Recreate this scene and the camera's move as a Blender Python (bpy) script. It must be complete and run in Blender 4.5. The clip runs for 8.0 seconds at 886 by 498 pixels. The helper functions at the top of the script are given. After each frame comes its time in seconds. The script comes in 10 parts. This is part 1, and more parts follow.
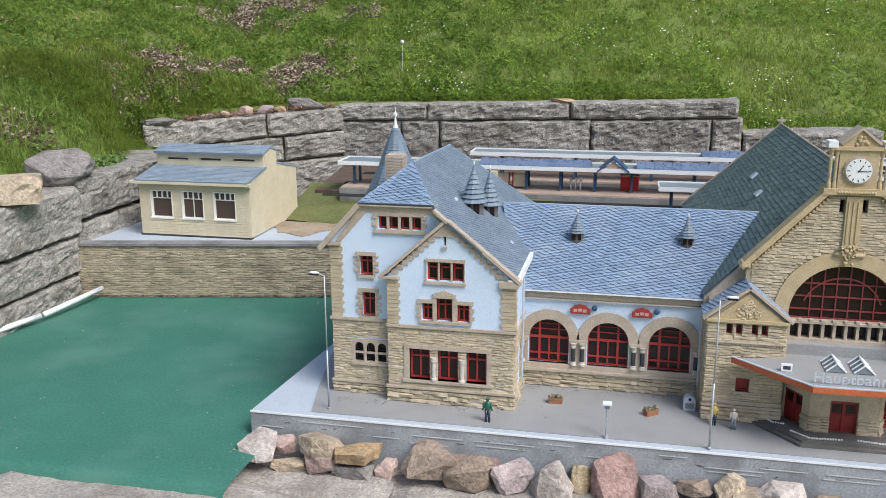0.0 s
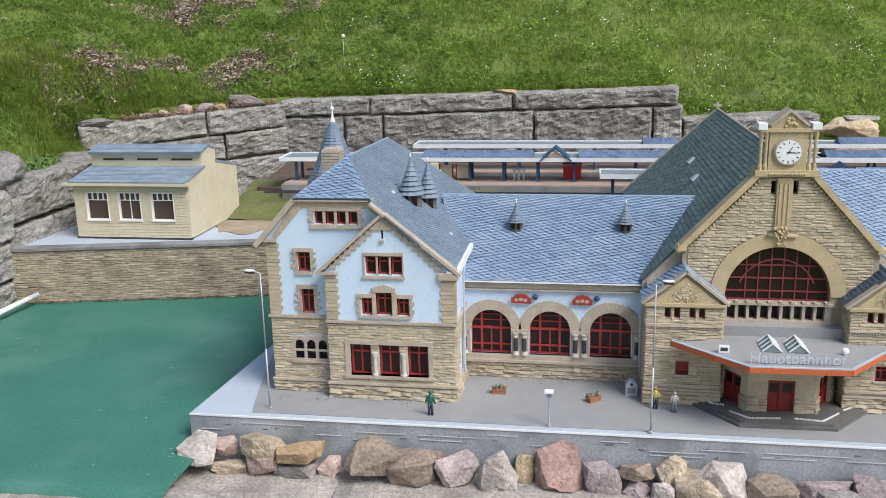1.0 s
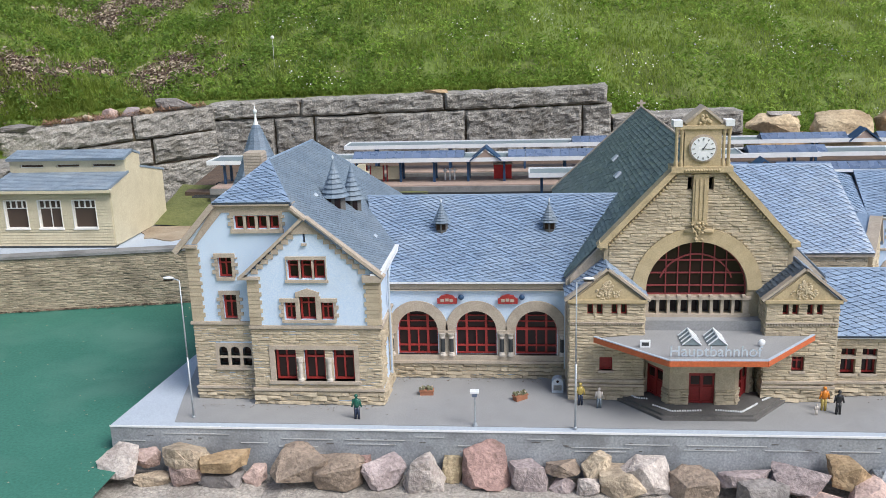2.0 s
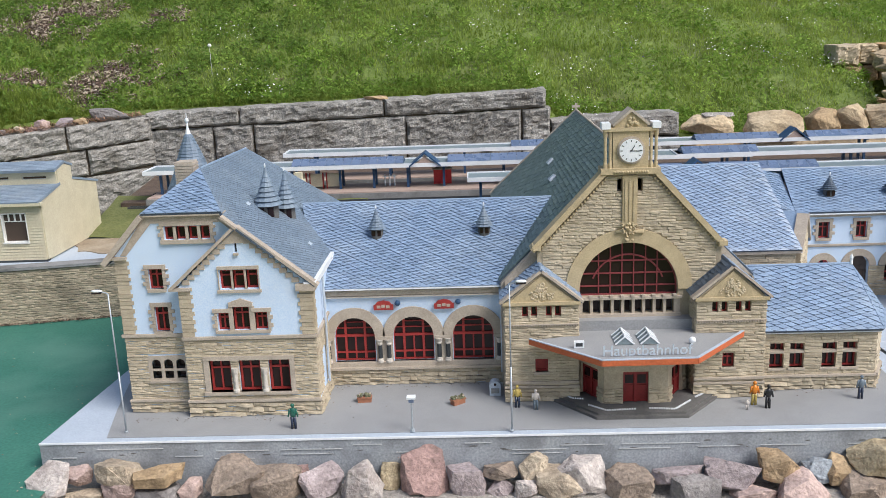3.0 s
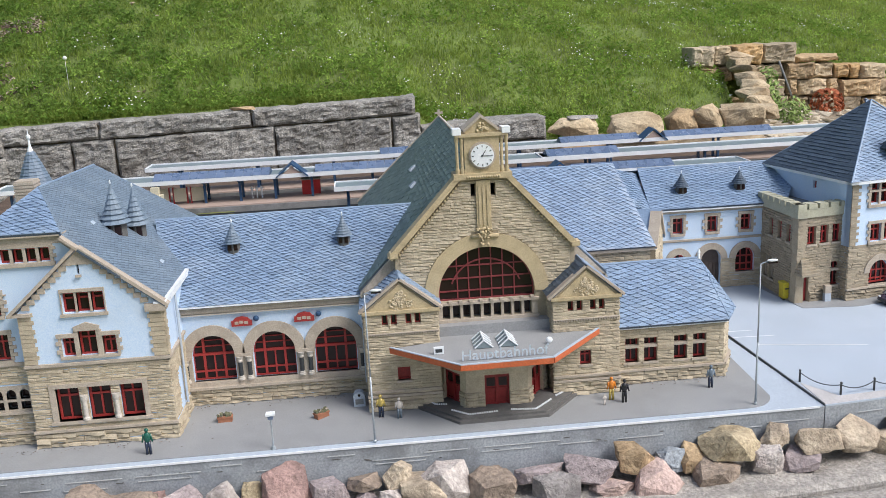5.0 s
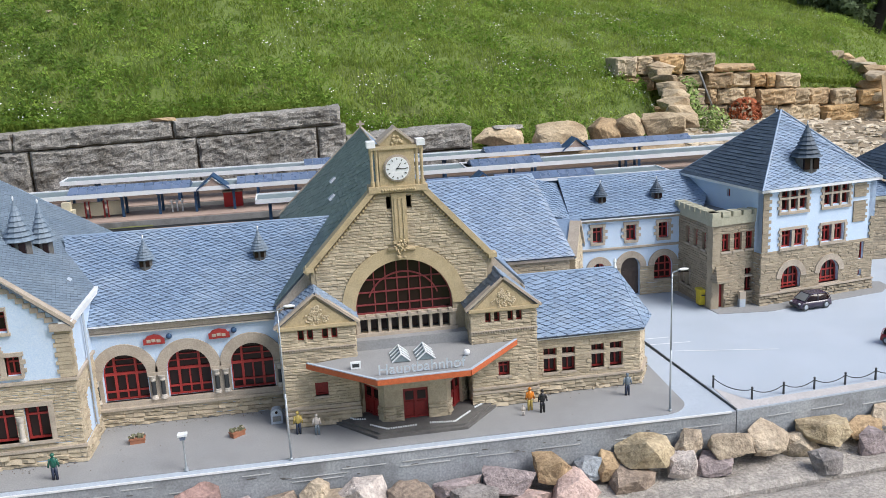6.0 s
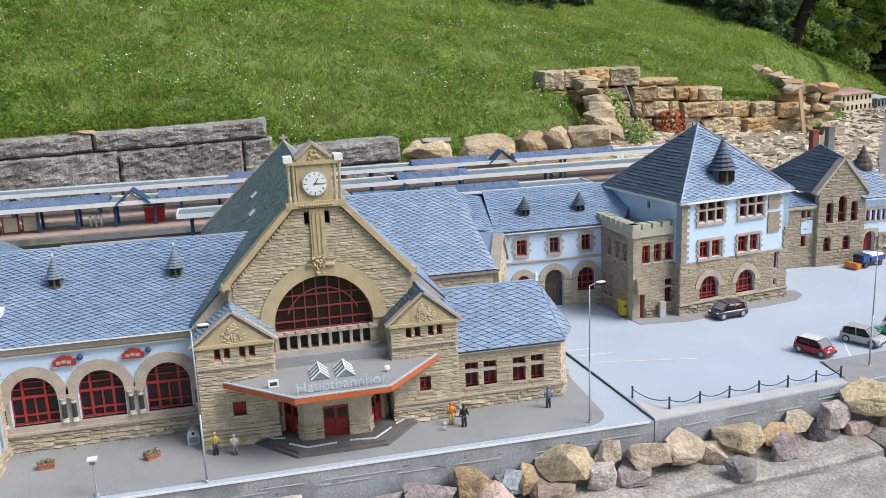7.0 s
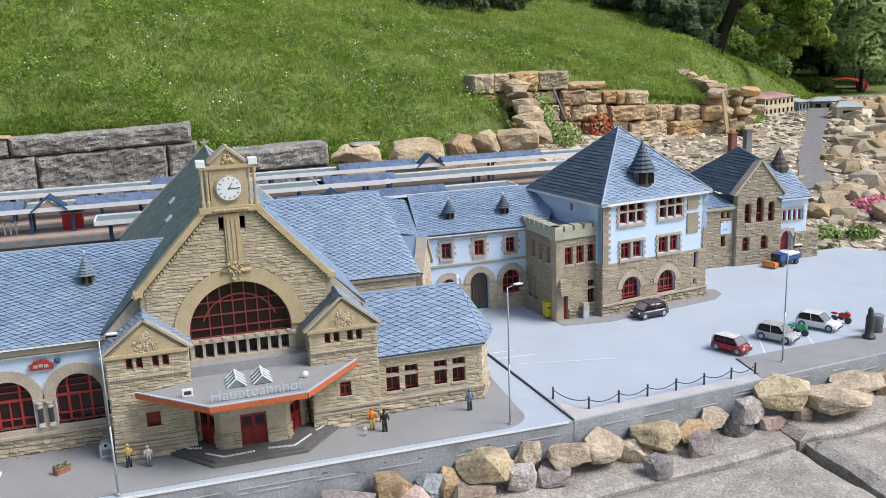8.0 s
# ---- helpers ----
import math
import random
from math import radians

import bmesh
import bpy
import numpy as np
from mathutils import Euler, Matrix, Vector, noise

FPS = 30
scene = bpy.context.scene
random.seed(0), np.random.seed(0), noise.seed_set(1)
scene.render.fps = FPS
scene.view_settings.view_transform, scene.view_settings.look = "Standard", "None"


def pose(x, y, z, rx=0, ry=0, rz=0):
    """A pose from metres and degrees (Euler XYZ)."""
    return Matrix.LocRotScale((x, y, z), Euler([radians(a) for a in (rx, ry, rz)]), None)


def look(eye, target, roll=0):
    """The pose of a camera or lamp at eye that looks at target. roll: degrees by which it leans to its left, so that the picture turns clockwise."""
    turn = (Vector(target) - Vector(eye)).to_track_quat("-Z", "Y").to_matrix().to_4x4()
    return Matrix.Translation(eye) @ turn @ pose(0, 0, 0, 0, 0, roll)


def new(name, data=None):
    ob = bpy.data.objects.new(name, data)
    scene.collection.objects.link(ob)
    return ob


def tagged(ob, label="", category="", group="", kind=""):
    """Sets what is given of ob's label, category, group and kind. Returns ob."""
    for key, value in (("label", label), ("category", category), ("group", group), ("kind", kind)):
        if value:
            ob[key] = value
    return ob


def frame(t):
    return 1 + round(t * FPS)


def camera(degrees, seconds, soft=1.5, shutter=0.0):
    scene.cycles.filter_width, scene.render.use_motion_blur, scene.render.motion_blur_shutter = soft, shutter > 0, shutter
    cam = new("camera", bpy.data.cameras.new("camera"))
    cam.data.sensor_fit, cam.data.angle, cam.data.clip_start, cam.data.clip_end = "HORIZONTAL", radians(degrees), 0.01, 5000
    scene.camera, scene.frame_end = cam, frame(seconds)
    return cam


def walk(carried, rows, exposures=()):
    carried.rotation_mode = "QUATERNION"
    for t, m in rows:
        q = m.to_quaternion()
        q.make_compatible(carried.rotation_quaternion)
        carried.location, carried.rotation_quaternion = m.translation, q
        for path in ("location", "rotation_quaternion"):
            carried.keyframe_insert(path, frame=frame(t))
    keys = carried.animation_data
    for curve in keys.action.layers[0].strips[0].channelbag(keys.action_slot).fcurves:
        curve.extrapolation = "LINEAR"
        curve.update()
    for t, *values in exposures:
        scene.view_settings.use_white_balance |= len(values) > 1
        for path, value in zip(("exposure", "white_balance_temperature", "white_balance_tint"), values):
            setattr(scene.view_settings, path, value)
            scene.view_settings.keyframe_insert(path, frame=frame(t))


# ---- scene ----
from mathutils.geometry import tessellate_polygon

# camera and its way
cam = camera(53.0, 8.0, soft=0.85)
PATH = [
    (0, (-0.588, -2.528, 1.099), (-1.001, -0.632, 0.615), -0.2),
    (0.5, (-0.566, -2.516, 1.092), (-0.931, -0.612, 0.599), -0.7),
    (1, (-0.541, -2.499, 1.087), (-0.856, -0.587, 0.59), -1.3),
    (1.5, (-0.511, -2.486, 1.087), (-0.76, -0.566, 0.585), -1.4),
    (3, (-0.431, -2.48, 1.085), (-0.514, -0.542, 0.594), -2.2),
    (3.5, (-0.412, -2.473, 1.08), (-0.431, -0.534, 0.589), -2.0),
    (4, (-0.391, -2.465, 1.08), (-0.367, -0.527, 0.586), -2.3),
    (5.5, (-0.295, -2.467, 1.085), (-0.062, -0.54, 0.605), -2.9),
    (6, (-0.266, -2.46, 1.09), (0.033, -0.54, 0.615), -2.7),
    (6.5, (-0.238, -2.459, 1.092), (0.133, -0.549, 0.63), -2.5),
    (7, (-0.212, -2.459, 1.097), (0.226, -0.562, 0.64), -2.3),
    (7.5, (-0.184, -2.461, 1.095), (0.319, -0.579, 0.642), -2.3),
    (8, (-0.149, -2.468, 1.091), (0.419, -0.604, 0.638), -2.1),
]
walk(cam, [(t, look(eye, target, roll)) for t, eye, target, roll in PATH])

# overcast daylight
SUN_ELEVATION, SUN_AZIMUTH = 50.0, 125.0
world = bpy.data.worlds.new("world")
scene.world = world
world.use_nodes = True
wt = world.node_tree
sky = wt.nodes.new("ShaderNodeTexSky")
sky.sky_type = 'NISHITA'
sky.sun_disc = False
sky.sun_elevation = radians(SUN_ELEVATION)
sky.sun_rotation = radians(SUN_AZIMUTH)
sky.air_density, sky.dust_density, sky.ozone_density = 1.0, 3.0, 1.0
background = wt.nodes["Background"]
background.inputs["Strength"].default_value = 0.12
wt.links.new(sky.outputs[0], background.inputs[0])
sun_data = bpy.data.lights.new("sun", 'SUN')
sun_data.energy, sun_data.angle, sun_data.color = 2.5, radians(30), (1.0, 0.99, 0.975)
sun = new("sun", sun_data)
sun.matrix_world = look((0, 0, 0), (-math.sin(radians(SUN_AZIMUTH)) * math.cos(radians(SUN_ELEVATION)), -math.cos(radians(SUN_AZIMUTH)) * math.cos(radians(SUN_ELEVATION)), -math.sin(radians(SUN_ELEVATION))))
scene.view_settings.exposure = 0.38

# ---- materials ----
def material(name, a, b, scale=30.0, rough=0.8, bump=0.3, fine=150.0, vary=0.0, metal=0.0, spec=0.4, stain=None, stain_scale=6.0, stain_amount=0.5, depth=0.002, stretch=1.0, speckle=0.35):
    """A surface with grain at two scales between the colours a and b, relief, an optional stain and a change from piece to piece."""
    m = bpy.data.materials.new(name)
    m.use_nodes = True
    nt = m.node_tree
    bsdf = nt.nodes["Principled BSDF"]
    geo = nt.nodes.new("ShaderNodeNewGeometry")
    info = nt.nodes.new("ShaderNodeObjectInfo")

    def noise_at(s, detail, seed=0.0):
        n = nt.nodes.new("ShaderNodeTexNoise")
        n.inputs["Scale"].default_value, n.inputs["Detail"].default_value, n.inputs["Roughness"].default_value = s, detail, 0.6
        if stretch != 1.0:
            v = nt.nodes.new("ShaderNodeVectorMath")
            v.operation = 'MULTIPLY'
            v.inputs[1].default_value = (1.0, 1.0, stretch)
            nt.links.new(geo.outputs["Position"], v.inputs[0])
            nt.links.new(v.outputs[0], n.inputs["Vector"])
        else:
            nt.links.new(geo.outputs["Position"], n.inputs["Vector"])
        return n.outputs["Fac"]

    def ramp(source, low, high):
        r = nt.nodes.new("ShaderNodeMapRange")
        r.inputs["From Min"].default_value, r.inputs["From Max"].default_value = low, high
        nt.links.new(source, r.inputs["Value"])
        return r.outputs["Result"]

    def mix(fac, c1, c2, kind='MIX'):
        n = nt.nodes.new("ShaderNodeMix")
        n.data_type, n.blend_type = 'RGBA', kind
        for socket, value in ((n.inputs[0], fac), (n.inputs[6], c1), (n.inputs[7], c2)):
            if isinstance(value, bpy.types.NodeSocket):
                nt.links.new(value, socket)
            else:
                socket.default_value = value if isinstance(value, float) else (*value, 1.0)
        return n.outputs[2]

    coarse, grain = noise_at(scale, 4.0), noise_at(fine, 3.0)
    colour = mix(ramp(coarse, 0.3, 0.7), a, b)
    colour = mix(speckle, colour, mix(ramp(grain, 0.3, 0.7), (0.25, 0.25, 0.25), (0.75, 0.75, 0.75)), 'OVERLAY')
    if stain:
        colour = mix(mix_amount(nt, ramp(noise_at(stain_scale, 5.0), 0.5, 0.68), stain_amount), colour, stain)
    if vary:
        add = nt.nodes.new("ShaderNodeMath")
        add.operation = 'ADD'
        nt.links.new(info.outputs["Random"], add.inputs[0])
        nt.links.new(geo.outputs["Random Per Island"], add.inputs[1])
        wrap = nt.nodes.new("ShaderNodeMath")
        wrap.operation = 'FRACT'
        nt.links.new(add.outputs[0], wrap.inputs[0])
        hsv = nt.nodes.new("ShaderNodeHueSaturation")
        value = nt.nodes.new("ShaderNodeMapRange")
        value.inputs["To Min"].default_value, value.inputs["To Max"].default_value = 1.0 - vary, 1.0 + vary
        nt.links.new(wrap.outputs[0], value.inputs["Value"])
        nt.links.new(value.outputs[0], hsv.inputs["Value"])
        nt.links.new(colour, hsv.inputs["Color"])
        colour = hsv.outputs["Color"]
    nt.links.new(colour, bsdf.inputs["Base Color"])
    bsdf.inputs["Metallic"].default_value = metal
    bsdf.inputs["Specular IOR Level"].default_value = spec
    rr = nt.nodes.new("ShaderNodeMapRange")
    rr.inputs["To Min"].default_value, rr.inputs["To Max"].default_value = max(rough - 0.12, 0.03), min(rough + 0.12, 1.0)
    nt.links.new(coarse, rr.inputs["Value"])
    nt.links.new(rr.outputs[0], bsdf.inputs["Roughness"])
    if bump:
        both = nt.nodes.new("ShaderNodeMath")
        both.operation = 'ADD'
        nt.links.new(coarse, both.inputs[0])
        nt.links.new(grain, both.inputs[1])
        bp = nt.nodes.new("ShaderNodeBump")
        bp.inputs["Strength"].default_value, bp.inputs["Distance"].default_value = bump, depth
        nt.links.new(both.outputs[0], bp.inputs["Height"])
        nt.links.new(bp.outputs[0], bsdf.inputs["Normal"])
    return m


def mix_amount(nt, source, amount):
    n = nt.nodes.new("ShaderNodeMath")
    n.operation = 'MULTIPLY'
    nt.links.new(source, n.inputs[0])
    n.inputs[1].default_value = amount
    return n.outputs[0]


def glass(name, tint, rough=0.05):
    m = bpy.data.materials.new(name)
    m.use_nodes = True
    b = m.node_tree.nodes["Principled BSDF"]
    b.inputs["Base Color"].default_value = (*tint, 1)
    b.inputs["Roughness"].default_value = rough
    b.inputs["Specular IOR Level"].default_value = 0.3
    return m


M_SAND = material("sandstone_blocks", (0.50, 0.43, 0.32), (0.42, 0.355, 0.26), 45, 0.88, 0.6, 300, vary=0.11, stain=(0.31, 0.26, 0.19), stain_scale=16, stain_amount=0.45, depth=0.0014)
M_SAND_D = material("greyish_sandstone_blocks", (0.37, 0.315, 0.235), (0.30, 0.255, 0.19), 45, 0.88, 0.6, 300, vary=0.12, stain=(0.22, 0.185, 0.14), stain_scale=16, stain_amount=0.45, depth=0.0014)
M_JOINT = material("mortar", (0.40, 0.34, 0.25), (0.33, 0.275, 0.20), 40, 0.9, 0.4, 300)
M_TRIM = material("dressed_sandstone", (0.46, 0.395, 0.325), (0.39, 0.335, 0.275), 30, 0.85, 0.3, 250, stain=(0.28, 0.235, 0.19), stain_scale=18, stain_amount=0.45, depth=0.001)
M_GABLE = material("golden_sandstone_trim", (0.50, 0.405, 0.255), (0.43, 0.345, 0.21), 30, 0.85, 0.3, 250, stain=(0.30, 0.24, 0.155), stain_scale=18, stain_amount=0.45, depth=0.001)
M_BLUE = material("pale_blue_plaster", (0.56, 0.68, 0.84), (0.52, 0.65, 0.82), 12, 0.75, 0.15, 300, stain=(0.50, 0.58, 0.68), stain_scale=9, stain_amount=0.35, depth=0.0006)
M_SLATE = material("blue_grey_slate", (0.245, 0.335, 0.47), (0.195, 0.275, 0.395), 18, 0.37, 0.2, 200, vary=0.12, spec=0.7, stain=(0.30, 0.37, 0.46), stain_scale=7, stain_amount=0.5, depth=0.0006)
# green slate of the hall's west slope, its colour darkened for shade too
M_SLATE_D = material("shaded_green_grey_slate", (0.13, 0.18, 0.178), (0.105, 0.15, 0.148), 18, 0.5, 0.2, 200, vary=0.14, spec=0.4, depth=0.0006)
# darker copy of the blue slate: shade on west slopes, also dark dormer caps
M_SLATE_N = material("dark_and_shaded_blue_slate", (0.085, 0.115, 0.155), (0.065, 0.09, 0.125), 18, 0.55, 0.2, 200, vary=0.14, spec=0.35, depth=0.0006)
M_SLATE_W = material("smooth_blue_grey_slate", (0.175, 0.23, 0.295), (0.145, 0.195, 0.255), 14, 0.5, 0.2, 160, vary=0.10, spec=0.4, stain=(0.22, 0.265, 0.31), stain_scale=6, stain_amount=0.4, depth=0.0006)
M_UNDER = material("dark_roof_underlay", (0.085, 0.108, 0.145), (0.065, 0.085, 0.115), 18, 0.7, 0.2, 200, depth=0.0006)
M_SIGN = material("blue_grey_letters", (0.50, 0.56, 0.63), (0.44, 0.50, 0.57), 30, 0.5, 0.1, 200, depth=0.0004)
M_LINE = material("pale_grey_line", (0.42, 0.43, 0.44), (0.36, 0.37, 0.38), 30, 0.8, 0.1, 200, depth=0.0004)
M_RED = material("red_paint", (0.36, 0.040, 0.036), (0.28, 0.030, 0.028), 40, 0.5, 0.1, 300, depth=0.0004)
M_WINE = material("wine_red_glazing_bar", (0.24, 0.045, 0.050), (0.18, 0.035, 0.040), 30, 0.5, 0.1, 300, depth=0.0004)
M_DARKRED = material("dark_red_door_paint", (0.27, 0.026, 0.026), (0.20, 0.020, 0.020), 30, 0.5, 0.1, 300, depth=0.0004)
M_ORANGE = material("orange_fascia_paint", (0.52, 0.13, 0.05), (0.45, 0.11, 0.04), 20, 0.55, 0.1, 200, depth=0.0004)
M_WHITE = material("white_paint", (0.78, 0.80, 0.82), (0.70, 0.73, 0.76), 20, 0.5, 0.1, 200, depth=0.0004)
M_CREAM = material("cream_weatherboard_paint", (0.62, 0.56, 0.41), (0.56, 0.50, 0.36), 15, 0.6, 0.15, 200, stain=(0.44, 0.39, 0.27), stain_scale=8, stain_amount=0.35, depth=0.0006)
M_PANE = glass("dark_window_glass", (0.022, 0.012, 0.012), 0.14)
M_PANE_B = glass("brown_curtained_glass", (0.085, 0.062, 0.05), 0.2)
M_ASPHALT = material("grey_plaza_paint", (0.305, 0.312, 0.32), (0.26, 0.267, 0.275), 6, 0.65, 0.1, 260, stain=(0.21, 0.21, 0.21), stain_scale=3.5, stain_amount=0.35, depth=0.0005)
M_LOT = material("pale_blue_grey_plaza_paint", (0.435, 0.495, 0.575), (0.395, 0.455, 0.53), 5, 0.6, 0.1, 260, stain=(0.36, 0.40, 0.45), stain_scale=3.0, stain_amount=0.35, depth=0.0005)
M_CONC = material("weathered_concrete", (0.27, 0.272, 0.272), (0.185, 0.187, 0.187), 9, 0.88, 0.4, 200, stain=(0.085, 0.083, 0.08), stain_scale=8, stain_amount=0.6, depth=0.001)
M_GREEN = material("green_pond_paint", (0.050, 0.178, 0.134), (0.038, 0.150, 0.112), 3.2, 0.68, 0.2, 110, spec=0.3, stain=(0.090, 0.215, 0.170), stain_scale=2.4, stain_amount=0.65, depth=0.001)
M_GRANITE = material("grey_granite", (0.37, 0.355, 0.33), (0.19, 0.182, 0.166), 22, 0.92, 1.0, 95, vary=0.12, stain=(0.085, 0.072, 0.056), stain_scale=5, stain_amount=0.65, depth=0.009, stretch=1.25, speckle=0.75)
M_GRANITE_L = material("pale_grey_granite", (0.39, 0.375, 0.345), (0.21, 0.20, 0.182), 22, 0.92, 1.0, 95, vary=0.10, stain=(0.095, 0.085, 0.062), stain_scale=6, stain_amount=0.6, depth=0.008, stretch=1.15, speckle=0.75)
M_SLAB = material("pale_rock_slab", (0.43, 0.40, 0.365), (0.28, 0.262, 0.243), 12, 0.92, 1.0, 110, stain=(0.17, 0.145, 0.12), stain_scale=5, stain_amount=0.55, depth=0.007, speckle=0.65)
M_YSTONE = material("yellow_sandstone_rubble", (0.46, 0.34, 0.205), (0.33, 0.225, 0.125), 7, 0.9, 0.9, 60, vary=0.22, stain=(0.20, 0.145, 0.095), stain_scale=6, stain_amount=0.5, depth=0.006, speckle=0.5)
M_SOIL = material("dark_soil", (0.085, 0.060, 0.045), (0.13, 0.092, 0.068), 14, 0.95, 0.8, 70, depth=0.008)
M_GROUND = material("meadow_ground", (0.105, 0.155, 0.032), (0.145, 0.195, 0.046), 3, 0.95, 0.8, 40, stain=(0.085, 0.085, 0.035), stain_scale=2.5, stain_amount=0.5, depth=0.01)
M_CANOPY = material("grey_green_canopy_roofing", (0.16, 0.21, 0.23), (0.20, 0.25, 0.27), 10, 0.4, 0.1, 200, depth=0.0004)
M_SOLAR = material("blue_glazed_roof_panel", (0.10, 0.145, 0.235), (0.135, 0.18, 0.275), 14, 0.28, 0.05, 200, spec=0.5, vary=0.12, depth=0.0003)
M_DARKBLUE = material("blue_steel_paint", (0.03, 0.08, 0.17), (0.025, 0.065, 0.14), 30, 0.45, 0.1, 200, depth=0.0004)
M_DARK = material("dark_steel", (0.05, 0.055, 0.06), (0.035, 0.04, 0.045), 30, 0.5, 0.1, 200, depth=0.0004)
M_FRONT = material("pale_weathered_concrete", (0.36, 0.385, 0.415), (0.25, 0.268, 0.288), 7, 0.85, 0.4, 160, stain=(0.135, 0.14, 0.15), stain_scale=9, stain_amount=0.6, depth=0.001, speckle=0.5)
M_DAM = material("grey_tan_dam_stone", (0.40, 0.345, 0.255), (0.30, 0.255, 0.185), 40, 0.9, 0.7, 250, vary=0.16, stain=(0.17, 0.145, 0.105), stain_scale=9, stain_amount=0.55, depth=0.0015)
M_PARAPET = material("cream_parapet_paint", (0.44, 0.43, 0.33), (0.36, 0.35, 0.265), 25, 0.8, 0.3, 200, stain=(0.33, 0.30, 0.23), stain_scale=14, stain_amount=0.4, depth=0.001)
M_KERB = material("pale_pinkish_kerb", (0.52, 0.50, 0.50), (0.45, 0.435, 0.435), 12, 0.75, 0.15, 200, stain=(0.34, 0.33, 0.33), stain_scale=8, stain_amount=0.4, depth=0.0005)
M_STEP = material("dark_step_stone", (0.14, 0.135, 0.13), (0.10, 0.097, 0.095), 20, 0.85, 0.3, 200, depth=0.001)
M_PAVE = material("pinkish_platform_paving", (0.43, 0.325, 0.275), (0.36, 0.275, 0.235), 9, 0.8, 0.2, 200, stain=(0.26, 0.20, 0.175), stain_scale=5, stain_amount=0.45, depth=0.0008)

# ---- tools ----
def part(name, bm, mat, parent=None, label="", kind="", smooth=False):
    """Links a bmesh, in world coordinates, as one mesh object under a thing or part."""
    me = bpy.data.meshes.new(name)
    bm.normal_update()
    bm.to_mesh(me)
    bm.free()
    me.materials.append(mat)
    if smooth:
        me.polygons.foreach_set("use_smooth", [True] * len(me.polygons))
    ob = new(name, me)
    if parent:
        ob.parent = parent
        ob.matrix_parent_inverse = base_of(parent)
    return tagged(ob, label=label, kind=kind)


def split_part(name, bm, mat, parent, label=""):
    """Links each loose body of a bmesh as a part of its own."""
    bm.verts.index_update()
    bm.faces.index_update()
    seen = set()
    for v0 in bm.verts:
        if v0.index in seen:
            continue
        stack, group = [v0], []
        seen.add(v0.index)
        while stack:
            v = stack.pop()
            group.append(v)
            for e in v.link_edges:
                w = e.other_vert(v)
                if w.index not in seen:
                    seen.add(w.index)
                    stack.append(w)
        at = {v.index: i for i, v in enumerate(group)}
        faces = {f for v in group for f in v.link_faces}
        me = bpy.data.meshes.new(name)
        me.from_pydata([v.co.copy() for v in group], [], [[at[v.index] for v in f.verts] for f in sorted(faces, key=lambda f: f.index)])
        me.materials.append(mat)
        ob = new(name, me)
        ob.parent = parent
        ob.matrix_parent_inverse = base_of(parent)
        tagged(ob, label=label)
    bm.free()


def base_of(ob):
    m = Matrix.Identity(4)
    chain = []
    while ob:
        chain.append(ob)
        ob = ob.parent
    for o in reversed(chain):
        m = m @ o.matrix_parent_inverse @ o.matrix_basis
    return m.inverted()


def thing(name, x, y, z, label, category, group="", kind="", turn=0):
    ob = new(name)
    ob.matrix_basis = pose(x, y, z, 0, 0, turn)
    ob.empty_display_size = 0.02
    return tagged(ob, label=label, category=category, group=group, kind=kind)


class Face:
    """A wall's plane: u runs along it, v up, n outwards."""

    def __init__(self, x, y, turn=0.0, z=0.0):
        self.o = Vector((x, y, z))
        a = radians(turn)
        self.u, self.n, self.v = Vector((math.cos(a), math.sin(a), 0)), Vector((math.sin(a), -math.cos(a), 0)), Vector((0, 0, 1))

    def at(self, u, v, n=0.0):
        return self.o + u * self.u + v * self.v + n * self.n


class Slope(Face):
    """A roof's plane: from three corners of it; u along the eave, v up the slope, n outwards."""

    def __init__(self, eave_a, eave_b, up):
        self.o = Vector(eave_a)
        self.u = (Vector(eave_b) - self.o).normalized()
        w = Vector(up) - self.o
        self.v = (w - self.u * w.dot(self.u)).normalized()
        self.n = self.u.cross(self.v)

    def flat(self, p):
        w = Vector(p) - self.o
        return (w.dot(self.u), w.dot(self.v))


def slab(bm, fr, outline, holes=(), n0=0.0, n1=0.01):
    """A plate with the outline and holes (u, v), from depth n0 to n1."""
    rings = [list(outline)] + [list(h) for h in holes]
    flat = [p for r in rings for p in r]
    front = [bm.verts.new(fr.at(u, v, n1)) for u, v in flat]
    back = [bm.verts.new(fr.at(u, v, n0)) for u, v in flat]
    for tri in tessellate_polygon([[Vector((u, v, 0)) for u, v in r] for r in rings]):
        a, b, c = (Vector((*flat[i], 0)) for i in tri)
        if (b - a).cross(c - a).z < 0:
            tri = tri[::-1]
        if abs((b - a).cross(c - a).z) < 1e-12:
            continue
        bm.faces.new([front[i] for i in tri])
        bm.faces.new([back[i] for i in reversed(tri)])
    k = 0
    for r in rings:
        for i in range(len(r)):
            j = (i + 1) % len(r)
            try:
                bm.faces.new((front[k + i], back[k + i], back[k + j], front[k + j]))
            except ValueError:
                pass
        k += len(r)
    bmesh.ops.recalc_face_normals(bm, faces=bm.faces[:]) if len(bm.faces) < 400 else None


def rect(u0, u1, v0, v1):
    return [(u0, v0), (u1, v0), (u1, v1), (u0, v1)]


def arched(u0, u1, v0, spring, rise=None, n=12):
    c, r = (u0 + u1) / 2, (u1 - u0) / 2
    rise = r if rise is None else rise
    return [(u0, v0), (u1, v0)] + [(c + r * math.cos(math.pi * i / n), spring + rise * math.sin(math.pi * i / n)) for i in range(n + 1)]


